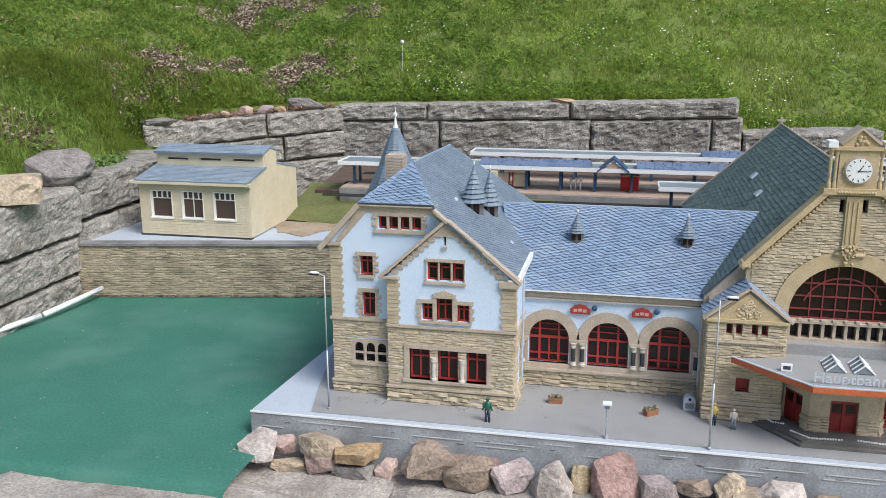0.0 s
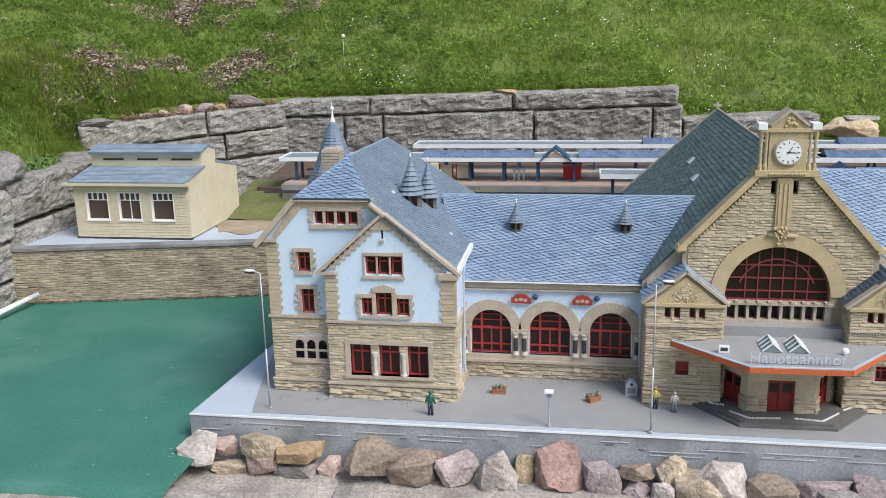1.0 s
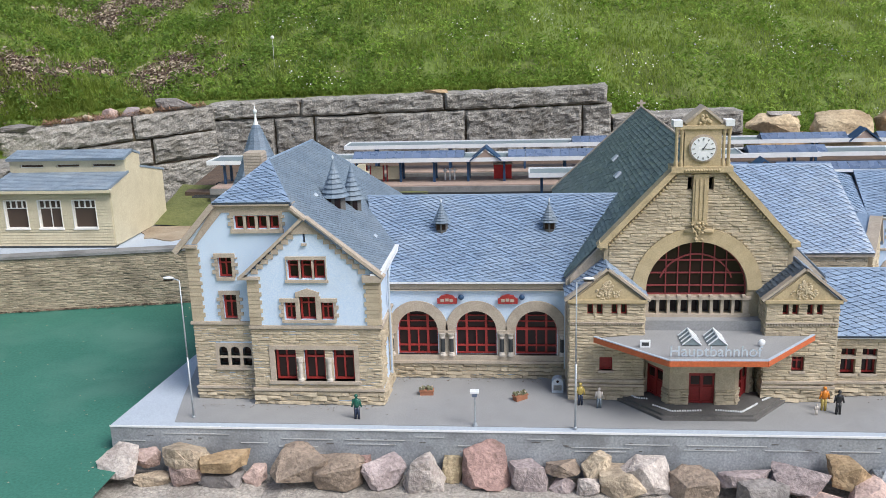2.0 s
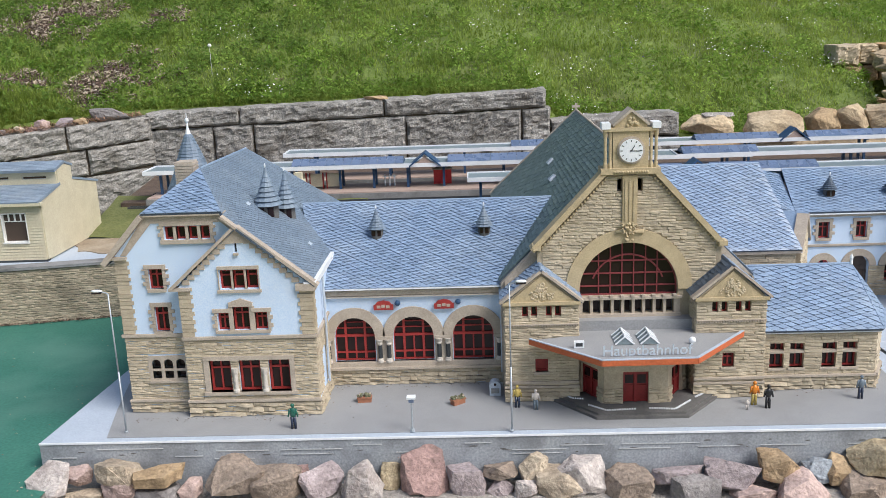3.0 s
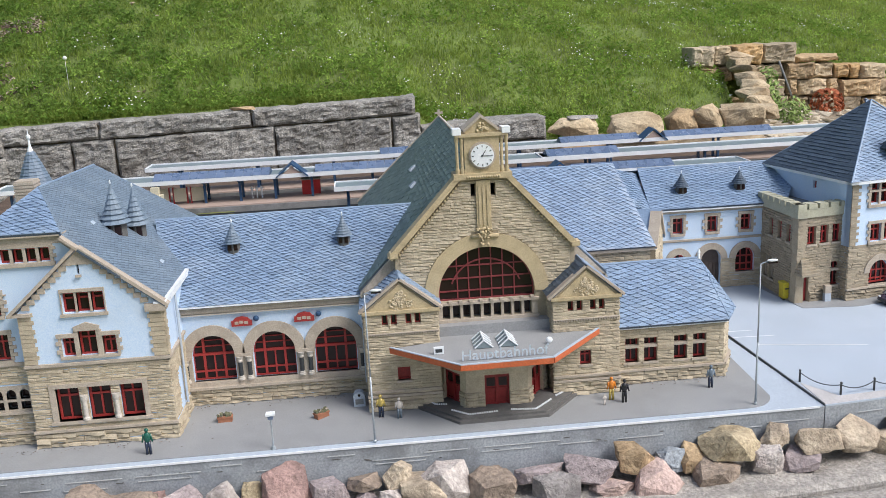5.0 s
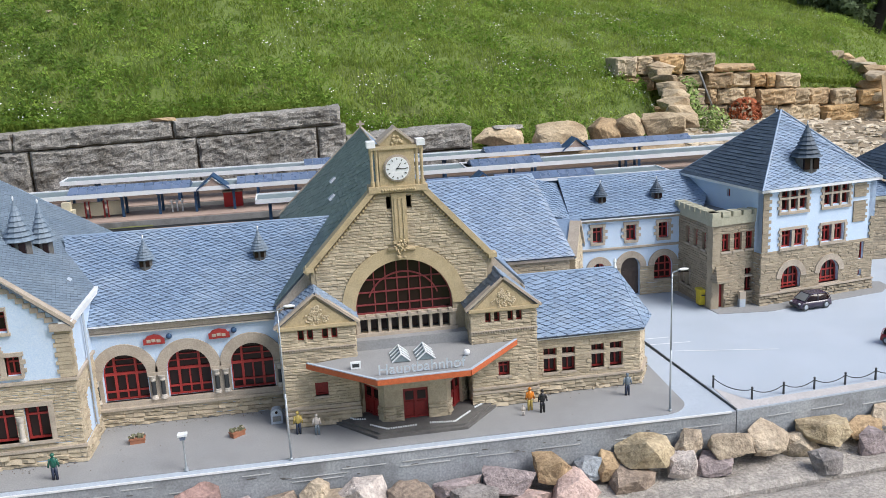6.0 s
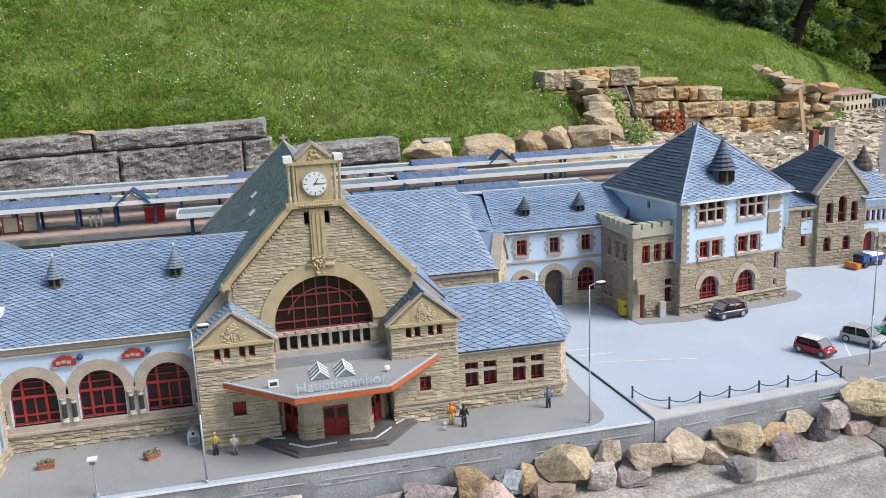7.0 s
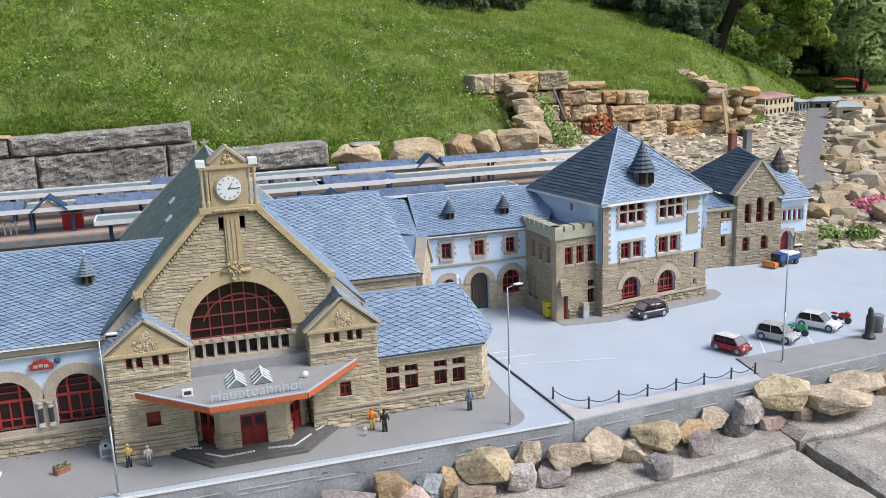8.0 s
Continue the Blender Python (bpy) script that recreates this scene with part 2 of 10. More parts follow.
def box(bm, x0, y0, z0, x1, y1, z1):
    vs = [bm.verts.new((x, y, z)) for z in (z0, z1) for x, y in ((x0, y0), (x1, y0), (x1, y1), (x0, y1))]
    for f in ((3, 2, 1, 0), (4, 5, 6, 7), (0, 1, 5, 4), (1, 2, 6, 5), (2, 3, 7, 6), (3, 0, 4, 7)):
        bm.faces.new([vs[i] for i in f])


def bar(bm, fr, u0, u1, v0, v1, n0, n1):
    vs = [bm.verts.new(fr.at(u, v, n)) for n in (n0, n1) for u, v in rect(u0, u1, v0, v1)]
    for f in ((3, 2, 1, 0), (4, 5, 6, 7), (0, 1, 5, 4), (1, 2, 6, 5), (2, 3, 7, 6), (3, 0, 4, 7)):
        bm.faces.new([vs[i] for i in f])


def tube(bm, a, b, r0, r1=None, n=10, cap=True):
    """A tapered rod from a to b."""
    a, b = Vector(a), Vector(b)
    r1 = r0 if r1 is None else r1
    w = (b - a).normalized()
    s = w.orthogonal().normalized()
    t = w.cross(s)
    rings = [[bm.verts.new(p + r * (math.cos(2 * math.pi * i / n) * s + math.sin(2 * math.pi * i / n) * t)) for i in range(n)] for p, r in ((a, r0), (b, max(r1, 1e-5)))]
    for i in range(n):
        j = (i + 1) % n
        bm.faces.new((rings[0][i], rings[0][j], rings[1][j], rings[1][i]))
    if cap:
        bm.faces.new(rings[0][::-1])
        bm.faces.new(rings[1])


def turned(bm, x, y, profile, n=12):
    """A body turned about the upright through (x, y); profile: (radius, z) from below."""
    rings = [[bm.verts.new((x + r * math.cos(2 * math.pi * i / n), y + r * math.sin(2 * math.pi * i / n), z)) for i in range(n)] for r, z in profile]
    for a, b in zip(rings, rings[1:]):
        for i in range(n):
            j = (i + 1) % n
            bm.faces.new((a[i], a[j], b[j], b[i]))
    bm.faces.new(rings[0][::-1])
    bm.faces.new(rings[-1])


def poly(bm, *points):
    bm.faces.new([bm.verts.new(p) for p in points])


def spans(outline, holes, v, eps=1e-4):
    """Stretches of u inside the outline and outside the holes at height v."""
    def cuts(ring):
        out = []
        for (u0, v0), (u1, v1) in zip(ring, ring[1:] + ring[:1]):
            if (v0 <= v) != (v1 <= v):
                out.append(u0 + (v - v0) / (v1 - v0) * (u1 - u0))
        out.sort()
        return list(zip(out[::2], out[1::2]))
    left = cuts(list(outline))
    for h in holes:
        for a, b in cuts(list(h)):
            rest = []
            for c, d in left:
                if b <= c or a >= d:
                    rest.append((c, d))
                else:
                    if a > c + eps:
                        rest.append((c, a))
                    if b < d - eps:
                        rest.append((b, d))
            left = rest
    return left


def overlap(one, two):
    return [(max(a, c), min(b, d)) for a, b in one for c, d in two if min(b, d) - max(a, c) > 1e-4]


def rough_block(seed):
    """A rough-faced stone: an uneven front standing off a flat back."""
    rnd = random.Random(seed)
    j = lambda s: rnd.uniform(-s, s)
    back = [(-0.5, -0.5), (0.0, -0.5 + j(0.10)), (0.5, -0.5), (0.5, 0.5), (0.0, 0.5 + j(0.10)), (-0.5, 0.5)]
    verts = [(u, v, 0.0) for u, v in back] + [(u * 0.97 + j(0.015), v * 0.60 + j(0.15), rnd.uniform(0.5, 1.2)) for u, v in back]
    faces = [(6, 7, 10, 11), (7, 8, 9, 10)] + [(i, (i + 1) % 6, 6 + (i + 1) % 6, 6 + i) for i in range(6)]
    return verts, faces


BLOCKS = [rough_block(k) for k in range(6)]


def pieces(name, verts, faces, places, mat, parent, keep=0, rest_name="rest", label=""):
    """Pieces of one shape at many places (matrices): the first keep of them are objects on one mesh, the others one joined mesh."""
    me = bpy.data.meshes.new(name)
    me.from_pydata([Vector(v) for v in verts], [], faces)
    me.materials.append(mat)
    for m in places[:keep]:
        ob = new(name, me)
        ob.parent = parent
        ob.matrix_parent_inverse = base_of(parent)
        ob.matrix_basis = m
    rest = places[keep:]
    if rest:
        v = np.c_[np.array(verts, float), np.ones(len(verts))]
        allv = np.concatenate([v @ np.array(m).T for m in rest])[:, :3]
        sizes = len(verts)
        allf = [tuple(i + k * sizes for i in f) for k in range(len(rest)) for f in faces]
        big = bpy.data.meshes.new(rest_name)
        big.from_pydata(allv.tolist(), [], allf)
        big.materials.append(mat)
        ob = new(rest_name, big)
        ob.parent = parent
        if parent:
            ob.matrix_parent_inverse = base_of(parent)
        tagged(ob, kind="stuff", label=label)


def frame_matrix(fr, u, v, n, su, sv, sn, spin=0.0):
    m = Matrix.Identity(4)
    c, s = math.cos(spin), math.sin(spin)
    uu, vv = fr.u * c + fr.v * s, fr.v * c - fr.u * s
    for i in range(3):
        m[i][0], m[i][1], m[i][2], m[i][3] = uu[i] * su, vv[i] * sv, fr.n[i] * sn, fr.at(u, v, n)[i]
    return m


def stonework(parent, fr, outline, holes=(), step=0.0085, long=(0.016, 0.046), proud=0.0034, mat=None, keep=0, n=0.0, seed=1):
    """Courses of rough blocks laid on a wall's face."""
    rnd = random.Random(seed)
    vs = [v for _, v in outline]
    v, top, places = min(vs), max(vs), []
    while v < top - 0.003:
        h = min(step * rnd.uniform(0.8, 1.25), top - v)
        row = overlap(spans(outline, holes, v + 0.1 * h), spans(outline, holes, v + 0.9 * h))
        for a, b in row:
            u = a
            while u < b - 0.002:
                w = min(rnd.uniform(*long), b - u)
                if b - u - w < long[0] * 0.5:
                    w = b - u
                places.append(frame_matrix(fr, u + w / 2, v + h / 2 + rnd.gauss(0, 0.0004), n, w + 0.0003, h - 0.0003, proud * rnd.uniform(0.5, 1.25), rnd.gauss(0, 0.012)))
                u += w
        v += h
    rnd.shuffle(places)
    for k, (verts, faces) in enumerate(BLOCKS):
        pieces("stone_block", verts, faces, places[k::6], mat or M_SAND, parent, keep // 6, "stonework", "coursed rough sandstone blocks")


LEAN = 0.28
SLATE = [(-0.5 - LEAN, 0.5, 0.35), (-0.40 + LEAN * 0.6, -0.30, 0.95), (-0.26 + LEAN, -0.5, 1.0), (0.5 + LEAN, -0.5, 0.9), (0.5 - LEAN, 0.5, 0.3)]
STRAIGHT = [(-0.5, 0.5, 0.25), (-0.5, -0.5, 0.9), (-0.1, -0.54, 1.0), (0.5, -0.5, 1.0), (0.5, 0.5, 0.25)]


def plate(points):
    """A thin tile from the corners of its top, anticlockwise."""
    n = len(points)
    verts = list(points) + [(u, v, 0.0) for u, v, _ in points]
    return verts, [tuple(range(n))] + [(i, n + i, n + (i + 1) % n, (i + 1) % n) for i in range(n)]


def clip_ring(ring, u0, v0, u1, v1):
    """The part of a ring on the left of the line from (u0, v0) to (u1, v1)."""
    out = []
    side = lambda p: (u1 - u0) * (p[1] - v0) - (v1 - v0) * (p[0] - u0)
    for p, q in zip(ring, ring[1:] + ring[:1]):
        a, b = side(p), side(q)
        if a >= 0:
            out.append(p)
        if (a > 0 > b) or (a < 0 < b):
            t = a / (a - b)
            out.append((p[0] + t * (q[0] - p[0]), p[1] + t * (q[1] - p[1])))
    return out


def slates(parent, fr, outline, mat=None, du=0.0195, dv=0.0130, keep=0, lift=0.0026, seed=1, n=0.001, holes=(), climb=0.27, gap=0.0014):
    """Slates in rows over a roof's plane, in a slanting lattice or, with climb 0, in level rows; cut to shape along the edges."""
    rnd = random.Random(seed)
    c, s = math.cos(climb), math.sin(climb)
    shape = SLATE if climb else STRAIGHT
    turn_in = lambda ring: [(u * c + v * s, v * c - u * s) for u, v in ring]
    ring_in = turn_in(list(outline))
    area = sum(p[0] * q[1] - q[0] * p[1] for p, q in zip(ring_in, ring_in[1:] + ring_in[:1]))
    if area < 0:
        ring_in = ring_in[::-1]
    holes_in = [turn_in(h) for h in holes]
    qs, ps = [q for _, q in ring_in], [p for p, _ in ring_in]
    q, row, places, edge_v, edge_f = min(qs) + dv * 0.3, 0, [], [], []
    su, sv = du - gap, dv - gap * 0.7
    while q < max(qs) + dv * 0.5:
        shift = (-2 * LEAN * row) % 1.0 if climb else 0.5 * (row % 2)
        for k in range(math.floor(min(ps) / du) - 2, math.ceil(max(ps) / du) + 2):
            p = (k + shift) * du + rnd.gauss(0, 0.0003)
            corners = [(p + u * su, q + v * sv) for u, v, _ in shape]
            inside = [any(a <= x <= b for a, b in spans(ring_in, holes_in, y)) for x, y in corners]
            if all(inside):
                places.append(frame_matrix(fr, p * c - q * s, p * s + q * c, n, su, sv, lift * rnd.uniform(0.7, 1.3), climb + rnd.gauss(0, 0.012)))
            elif not holes_in:
                cut = list(ring_in)
                for a, b in zip(corners, corners[1:] + corners[:1]):
                    cut = clip_ring(cut, *a, *b) if len(cut) > 2 else []
                if len(cut) > 2:
                    m = len(edge_v)
                    top = lift * rnd.uniform(0.6, 1.0)
                    edge_v += [fr.at(x * c - y * s, x * s + y * c, n + top) for x, y in cut] + [fr.at(x * c - y * s, x * s + y * c, n) for x, y in cut]
                    z = len(cut)
                    edge_f += [tuple(range(m, m + z))] + [(m + i, m + z + i, m + z + (i + 1) % z, m + (i + 1) % z) for i in range(z)]
        q += dv
        row += 1
    rnd.shuffle(places)
    verts, faces = plate(shape)
    pieces("slate", verts, faces, places, mat or M_SLATE, parent, keep, "slate_rest", "small slates in slanting rows")
    if edge_f:
        me = bpy.data.meshes.new("slate_edge")
        me.from_pydata(edge_v, [], edge_f)
        me.materials.append(mat or M_SLATE)
        ob = new("slate_edge", me)
        ob.parent = parent
        ob.matrix_parent_inverse = base_of(parent)
        tagged(ob, kind="stuff", label="cut slates along the roof edge")


def roof(parent, name, corners, thick=0.006, mat=None, under=None):
    """A roof plate from its corners, the first two on the eave; thickness downwards."""
    fr = Slope(corners[0], corners[1], max(corners, key=lambda p: p[2]))
    bm = bmesh.new()
    slab(bm, fr, [fr.flat(c) for c in corners], (), -thick, 0.0)
    part(name, bm, under or mat or M_SLATE, parent)
    return fr, [fr.flat(c) for c in corners]


def slate_roof(parent, corners, keep=0, mat=None, du=0.0195, dv=0.0130, seed=1, thick=0.006, holes=(), lift=0.0026, climb=0.27, gap=0.0014):
    fr, outline = roof(parent, "roof", corners, thick, mat, M_UNDER)
    slates(parent, fr, outline, mat, du, dv, keep, lift, seed, 0.001, holes, climb, gap)
    return fr


def window(parent, fr, outline, mulls=(), rails=(), depth=0.012, w=0.004, mat=None, sill=True, name="window", pane=None):
    """A window in an opening: frame, bars, pane and sill. mulls: u of upright bars; rails: v of level bars."""
    us, vs = [p[0] for p in outline], [p[1] for p in outline]
    cu, cv = (min(us) + max(us)) / 2, (min(vs) + max(vs)) / 2
    sx, sy = 1 - 2 * w / (max(us) - min(us)), 1 - 2 * w / (max(vs) - min(vs))
    inner = [(cu + (u - cu) * sx, cv + (v - cv) * sy) for u, v in outline]
    bm = bmesh.new()
    slab(bm, fr, outline, [inner], -depth - 0.003, -depth + 0.002)
    win = part(name, bm, mat or M_RED, parent)
    for u in mulls:
        bm = bmesh.new()
        hi = [v for (u0, v0), (u1, v1) in zip(outline, outline[1:] + outline[:1]) if (u0 <= u) != (u1 <= u) for v in [v0 + (u - u0) / (u1 - u0) * (v1 - v0)]]
        bar(bm, fr, u - w * 0.4, u + w * 0.4, min(hi), max(hi), -depth - 0.002, -depth + 0.0015)
        part("glazing_bar", bm, mat or M_RED, win)
    for v in rails:
        for a, b in spans(list(outline), (), v):
            bm = bmesh.new()
            bar(bm, fr, a, b, v - w * 0.45, v + w * 0.45, -depth - 0.002, -depth + 0.0025)
            part("glazing_bar", bm, mat or M_RED, win)
    bm = bmesh.new()
    slab(bm, fr, outline, (), -depth - 0.0035, -depth - 0.0025)
    part("pane", bm, pane or M_PANE, win, "dark glass pane")
    if sill:
        bm = bmesh.new()
        bar(bm, fr, min(us) - 0.004, max(us) + 0.004, min(vs) - 0.007, min(vs), -depth, 0.005)
        part("sill", bm, M_TRIM, win, "sandstone sill")
    return win


def quoins(bm, fr, u0, u1, v0, v1, out=0.012, step=0.012, n1=0.004, top=0.014, seed=1, n0=-0.001):
    """Toothed stone blocks up both sides of an opening, and a lintel above."""
    rnd = random.Random(seed)
    v, k = v0, 0
    while v < v1 - 0.002:
        h = min(step, v1 - v)
        w = out if k % 2 else out * 0.5
        for a, b in ((u0 - w, u0), (u1, u1 + w)):
            bar(bm, fr, a, b, v + 0.0005, v + h - 0.0005, n0, n1 * rnd.uniform(0.8, 1.1))
        v += h
        k += 1
    if top:
        bar(bm, fr, u0 - out * 0.6, u1 + out * 0.6, v1, v1 + top, n0, n1)


def ring(bm, fr, c, spring, r0, r1, n1=0.005, count=15, n0=-0.001, a0=0.0, a1=180.0, gap=0.012):
    """Wedge stones of an arch."""
    for i in range(count):
        p, q = radians(a0 + (a1 - a0) * (i + gap) / count), radians(a0 + (a1 - a0) * (i + 1 - gap) / count)
        o = [(c + r * math.cos(t), spring + r * math.sin(t)) for r, t in ((r0, p), (r1, p), (r1, (p + q) / 2), (r1, q), (r0, q), (r0, (p + q) / 2))]
        slab_raw(bm, fr, o, n0, n1)


def slab_raw(bm, fr, outline, n0, n1):
    a = [bm.verts.new(fr.at(u, v, n1)) for u, v in outline]
    b = [bm.verts.new(fr.at(u, v, n0)) for u, v in outline]
    bm.faces.new(a)
    for i in range(len(a)):
        j = (i + 1) % len(a)
        bm.faces.new((a[i], b[i], b[j], a[j]))


def boulder(name, x, y, z, sx, sy, sz, mat, label, seed, turn=0.0, group="", category="rock", detail=3, rough=0.32, flat=0.35, parent=None, sharp=True):
    """A broken rock: the hull of some scattered corners, with chipped edges and uneven faces; its base is at z."""
    rnd = random.Random(seed)
    bm = bmesh.new()
    for _ in range(13 if sharp else 24):
        d = Vector((rnd.gauss(0, 1), rnd.gauss(0, 1), rnd.gauss(0, 1))).normalized()
        m = max(abs(c) for c in d)
        d = d.lerp(d / m, 0.80 if sharp else 0.78) * rnd.uniform(0.78, 1.0)
        if sharp:
            d.z = max(-0.9, min(0.9 - 0.25 * abs(d.x), d.z * 1.5))
        bm.verts.new(d)
    if sharp:
        for i in range(6):
            a, r = i * 1.047 + rnd.uniform(-0.3, 0.3), rnd.uniform(0.70, 0.98)
            bm.verts.new((r * math.cos(a), r * math.sin(a), rnd.uniform(-0.9, -0.6)))
    bmesh.ops.convex_hull(bm, input=bm.verts[:])
    loose = [v for v in bm.verts if not v.link_faces]
    bmesh.ops.delete(bm, geom=loose, context='VERTS')
    bmesh.ops.bevel(bm, geom=bm.edges[:], offset=0.016 if sharp else 0.04, segments=1, affect='EDGES')
    bmesh.ops.triangulate(bm, faces=bm.faces[:])
    for _ in range(2 if detail > 2 else 1):
        bmesh.ops.subdivide_edges(bm, edges=[e for e in bm.edges if e.calc_length() > 0.14], cuts=1, use_grid_fill=False)
        bmesh.ops.triangulate(bm, faces=bm.faces[:])
    off = Vector((seed * 3.1, seed * 1.7, 0))
    for v in bm.verts:
        p = v.co.copy()
        v.co = p + p.normalized() * rough * ((0.18 if sharp else 0.22) * noise.noise(p * 1.8 + off) + 0.16 * noise.noise(p * 4.5 + off) + 0.12 * noise.noise(p * 11 + off))
    low, high = min(v.co.z for v in bm.verts), max(v.co.z for v in bm.verts)
    xs, ys = max(abs(v.co.x) for v in bm.verts) * 2, max(abs(v.co.y) for v in bm.verts) * 2
    for v in bm.verts:
        v.co = Vector((v.co.x / xs * sx, v.co.y / ys * sy, (v.co.z - low) / (high - low) * sz))
        if v.co.z < 0.12 * sz:
            v.co.z *= 0.4
    bmesh.ops.recalc_face_normals(bm, faces=bm.faces[:])
    me = bpy.data.meshes.new(name)
    bm.to_mesh(me)
    bm.free()
    me.materials.append(mat)
    ob = new(name, me)
    if parent:
        ob.parent = parent
        ob.matrix_parent_inverse = base_of(parent)
    ob.matrix_basis = pose(x, y, z, rnd.uniform(-6, 6) if not parent else 0, rnd.uniform(-6, 6) if not parent else 0, turn)
    if not parent:
        tagged(ob, label=label, category=category, group=group)
    return ob


def block(name, fr, u0, u1, v0, v1, depth, mat, parent, seed, rough=0.018, cuts=5, label="", round_=0.02):
    """A large hewn block with an uneven face, laid in a wall."""
    bm = bmesh.new()
    nu, nv = max(4, min(60, int((u1 - u0) / 0.014))), max(3, min(20, int((v1 - v0) / 0.012)))
    off = Vector((seed * 2.3, seed * 5.1, seed * 0.7))
    grid = {}
    for i in range(nu + 1):
        for j in range(nv + 1):
            for k in (0, 1, 2):
                if k == 1 and 0 < i < nu and 0 < j < nv:
                    continue
                a, b = i / nu, j / nv
                u, v = u0 + a * (u1 - u0), v0 + b * (v1 - v0)
                edge = (i in (0, nu)) + (j in (0, nv))
                if k == 2:
                    n = rough * (0.45 * noise.noise(Vector((u * 5, v * 9, 0)) + off) + 0.35 * noise.noise(Vector((u * 16, v * 34, 3)) + off) + 0.30 * noise.noise(Vector((u * 38, v * 70, 5)) + off)) - (round_ * (0.7 + 0.6 * noise.noise(Vector((u * 30, v * 30, 9)) + off)) if edge else 0)
                    if edge:
                        cu, cv = (u0 + u1) / 2, (v0 + v1) / 2
                        u, v = cu + (u - cu) * (1 - 0.004 / (u1 - u0)), cv + (v - cv) * (1 - 0.004 / (v1 - v0))
                else:
                    n = -depth if k == 0 else -round_ * 1.6
                wob = 0.3 * rough * noise.noise(Vector((u * 14, v * 14, 7 + k)) + off)
                grid[i, j, k] = bm.verts.new(fr.at(u + wob, v + wob, n))
    def quad(*q):
        try:
            bm.faces.new([grid[x] for x in q])
        except (KeyError, ValueError):
            pass
    for i in range(nu):
        for j in range(nv):
            quad((i, j, 2), (i + 1, j, 2), (i + 1, j + 1, 2), (i, j + 1, 2))
    for k in (0, 1):
        for i in range(nu):
            quad((i, 0, k), (i + 1, 0, k), (i + 1, 0, k + 1), (i, 0, k + 1))
            quad((i + 1, nv, k), (i, nv, k), (i, nv, k + 1), (i + 1, nv, k + 1))
        for j in range(nv):
            quad((0, j + 1, k), (0, j, k), (0, j, k + 1), (0, j + 1, k + 1))
            quad((nu, j, k), (nu, j + 1, k), (nu, j + 1, k + 1), (nu, j, k + 1))
    bmesh.ops.recalc_face_normals(bm, faces=bm.faces[:])
    return part(name, bm, mat, parent, label)

# ---- ground, walls and plazas ----
def smooth(a, b, x):
    t = min(max((x - a) / (b - a), 0.0), 1.0)
    return t * t * (3 - 2 * t)


def retaining(x):
    """How far back the hill's foot lies at x."""
    line = ((-3.50, 2.42), (-2.45, 3.05), (2.12, 3.07), (2.42, 4.22), (4.45, 4.22), (5.6, 5.4), (7.0, 6.90), (8.2, 7.45), (25.0, 26.0))
    if x <= line[0][0]:
        return line[0][1]
    for (a, p), (b, q) in zip(line, line[1:]):
        if x <= b:
            return p + (q - p) * (x - a) / (b - a)
    return 26.0


def hill(x, y):
    s = 0.33 - 0.05 * smooth(-1.0, 2.0, x)
    z = 0.64 + s * (y - 2.6) - 0.12 * max(0.0, x + 0.5)
    z = min(z, 0.64 + 0.25 * (y - 2.6) + 1.2)
    z -= 0.28 * max(0.0, x - 5.5) + 0.12 * (1 - smooth(3.0, 5.2, y))
    z -= 0.14 * smooth(-0.08, 0.12, x) * (1 - smooth(3.05, 3.95, y)) * (1 - smooth(2.1, 2.6, x))
    left = 0.38 + 0.34 * (-3.05 - x) + 0.12 * (y - 0.3)
    return max(z, left) if x < -2.6 else z


def low_ground(x, y):
    z = -0.2 - 0.25 * smooth(-0.9, -1.6, y)
    if x < -3.12 and y > -0.4:
        return 0.34 + 0.06 * smooth(1.8, 2.3, y)
    if x > 1.5:
        up = (0.40 - 0.07 * (min(x, 6.0) - 2.9)) * min(max((y - 1.25) / 2.7, 0.0), 1.0) - 0.04
        z = z + (up - z) * smooth(2.2, 2.5, x) if y < 1.3 else z + (up - 0.03 - z) * smooth(1.6, 2.3, x)
        if y < 0.6:
            z = -0.2 - 0.25 * smooth(-0.9, -1.6, y) + 0.17 * smooth(-0.3, 0.5, y) * smooth(3.2, 3.6, x)
    return z


def behind(x, y):
    """How far a place lies behind the foot of the slope."""
    d = y - retaining(x)
    return max(d, -3.12 - 0.36 * smooth(1.5, 2.3, y) - x) if y < 2.9 else d


def height(x, y):
    """The terrain's height."""
    low = low_ground(x, y)
    d = behind(x, y)
    if d <= 0:
        return low
    wide = (0.02 if x > -3.05 else 0.02 + 0.30 * (1 - smooth(2.0, 2.45, y))) + 0.9 * smooth(4.3, 4.8, x) - 0.45 * smooth(5.6, 6.4, x) + 2.0 * smooth(8.0, 11.0, x)
    bumps = 0.025 * noise.noise(Vector((x * 1.1, y * 1.1, 0))) + 0.012 * noise.noise(Vector((x * 4, y * 4, 1)))
    up = max(hill(x, y), low - 0.05) + bumps
    rim = 0.58 + 0.05 * smooth(-3.4, -2.7, x) + 0.02 * max(0.0, x + 2.45)
    near = smooth(1.9, 2.2, y) * (1 - smooth(-0.3, 0.0, x)) * (1 - smooth(0.02, 0.42, d))
    up += (min(up, rim) - up) * near
    return low + (up - low) * smooth(0, wide, d)


def spaced(n, near, far):
    return [near * math.sinh(k / n * math.asinh(far / near)) for k in range(-n, n + 1)]


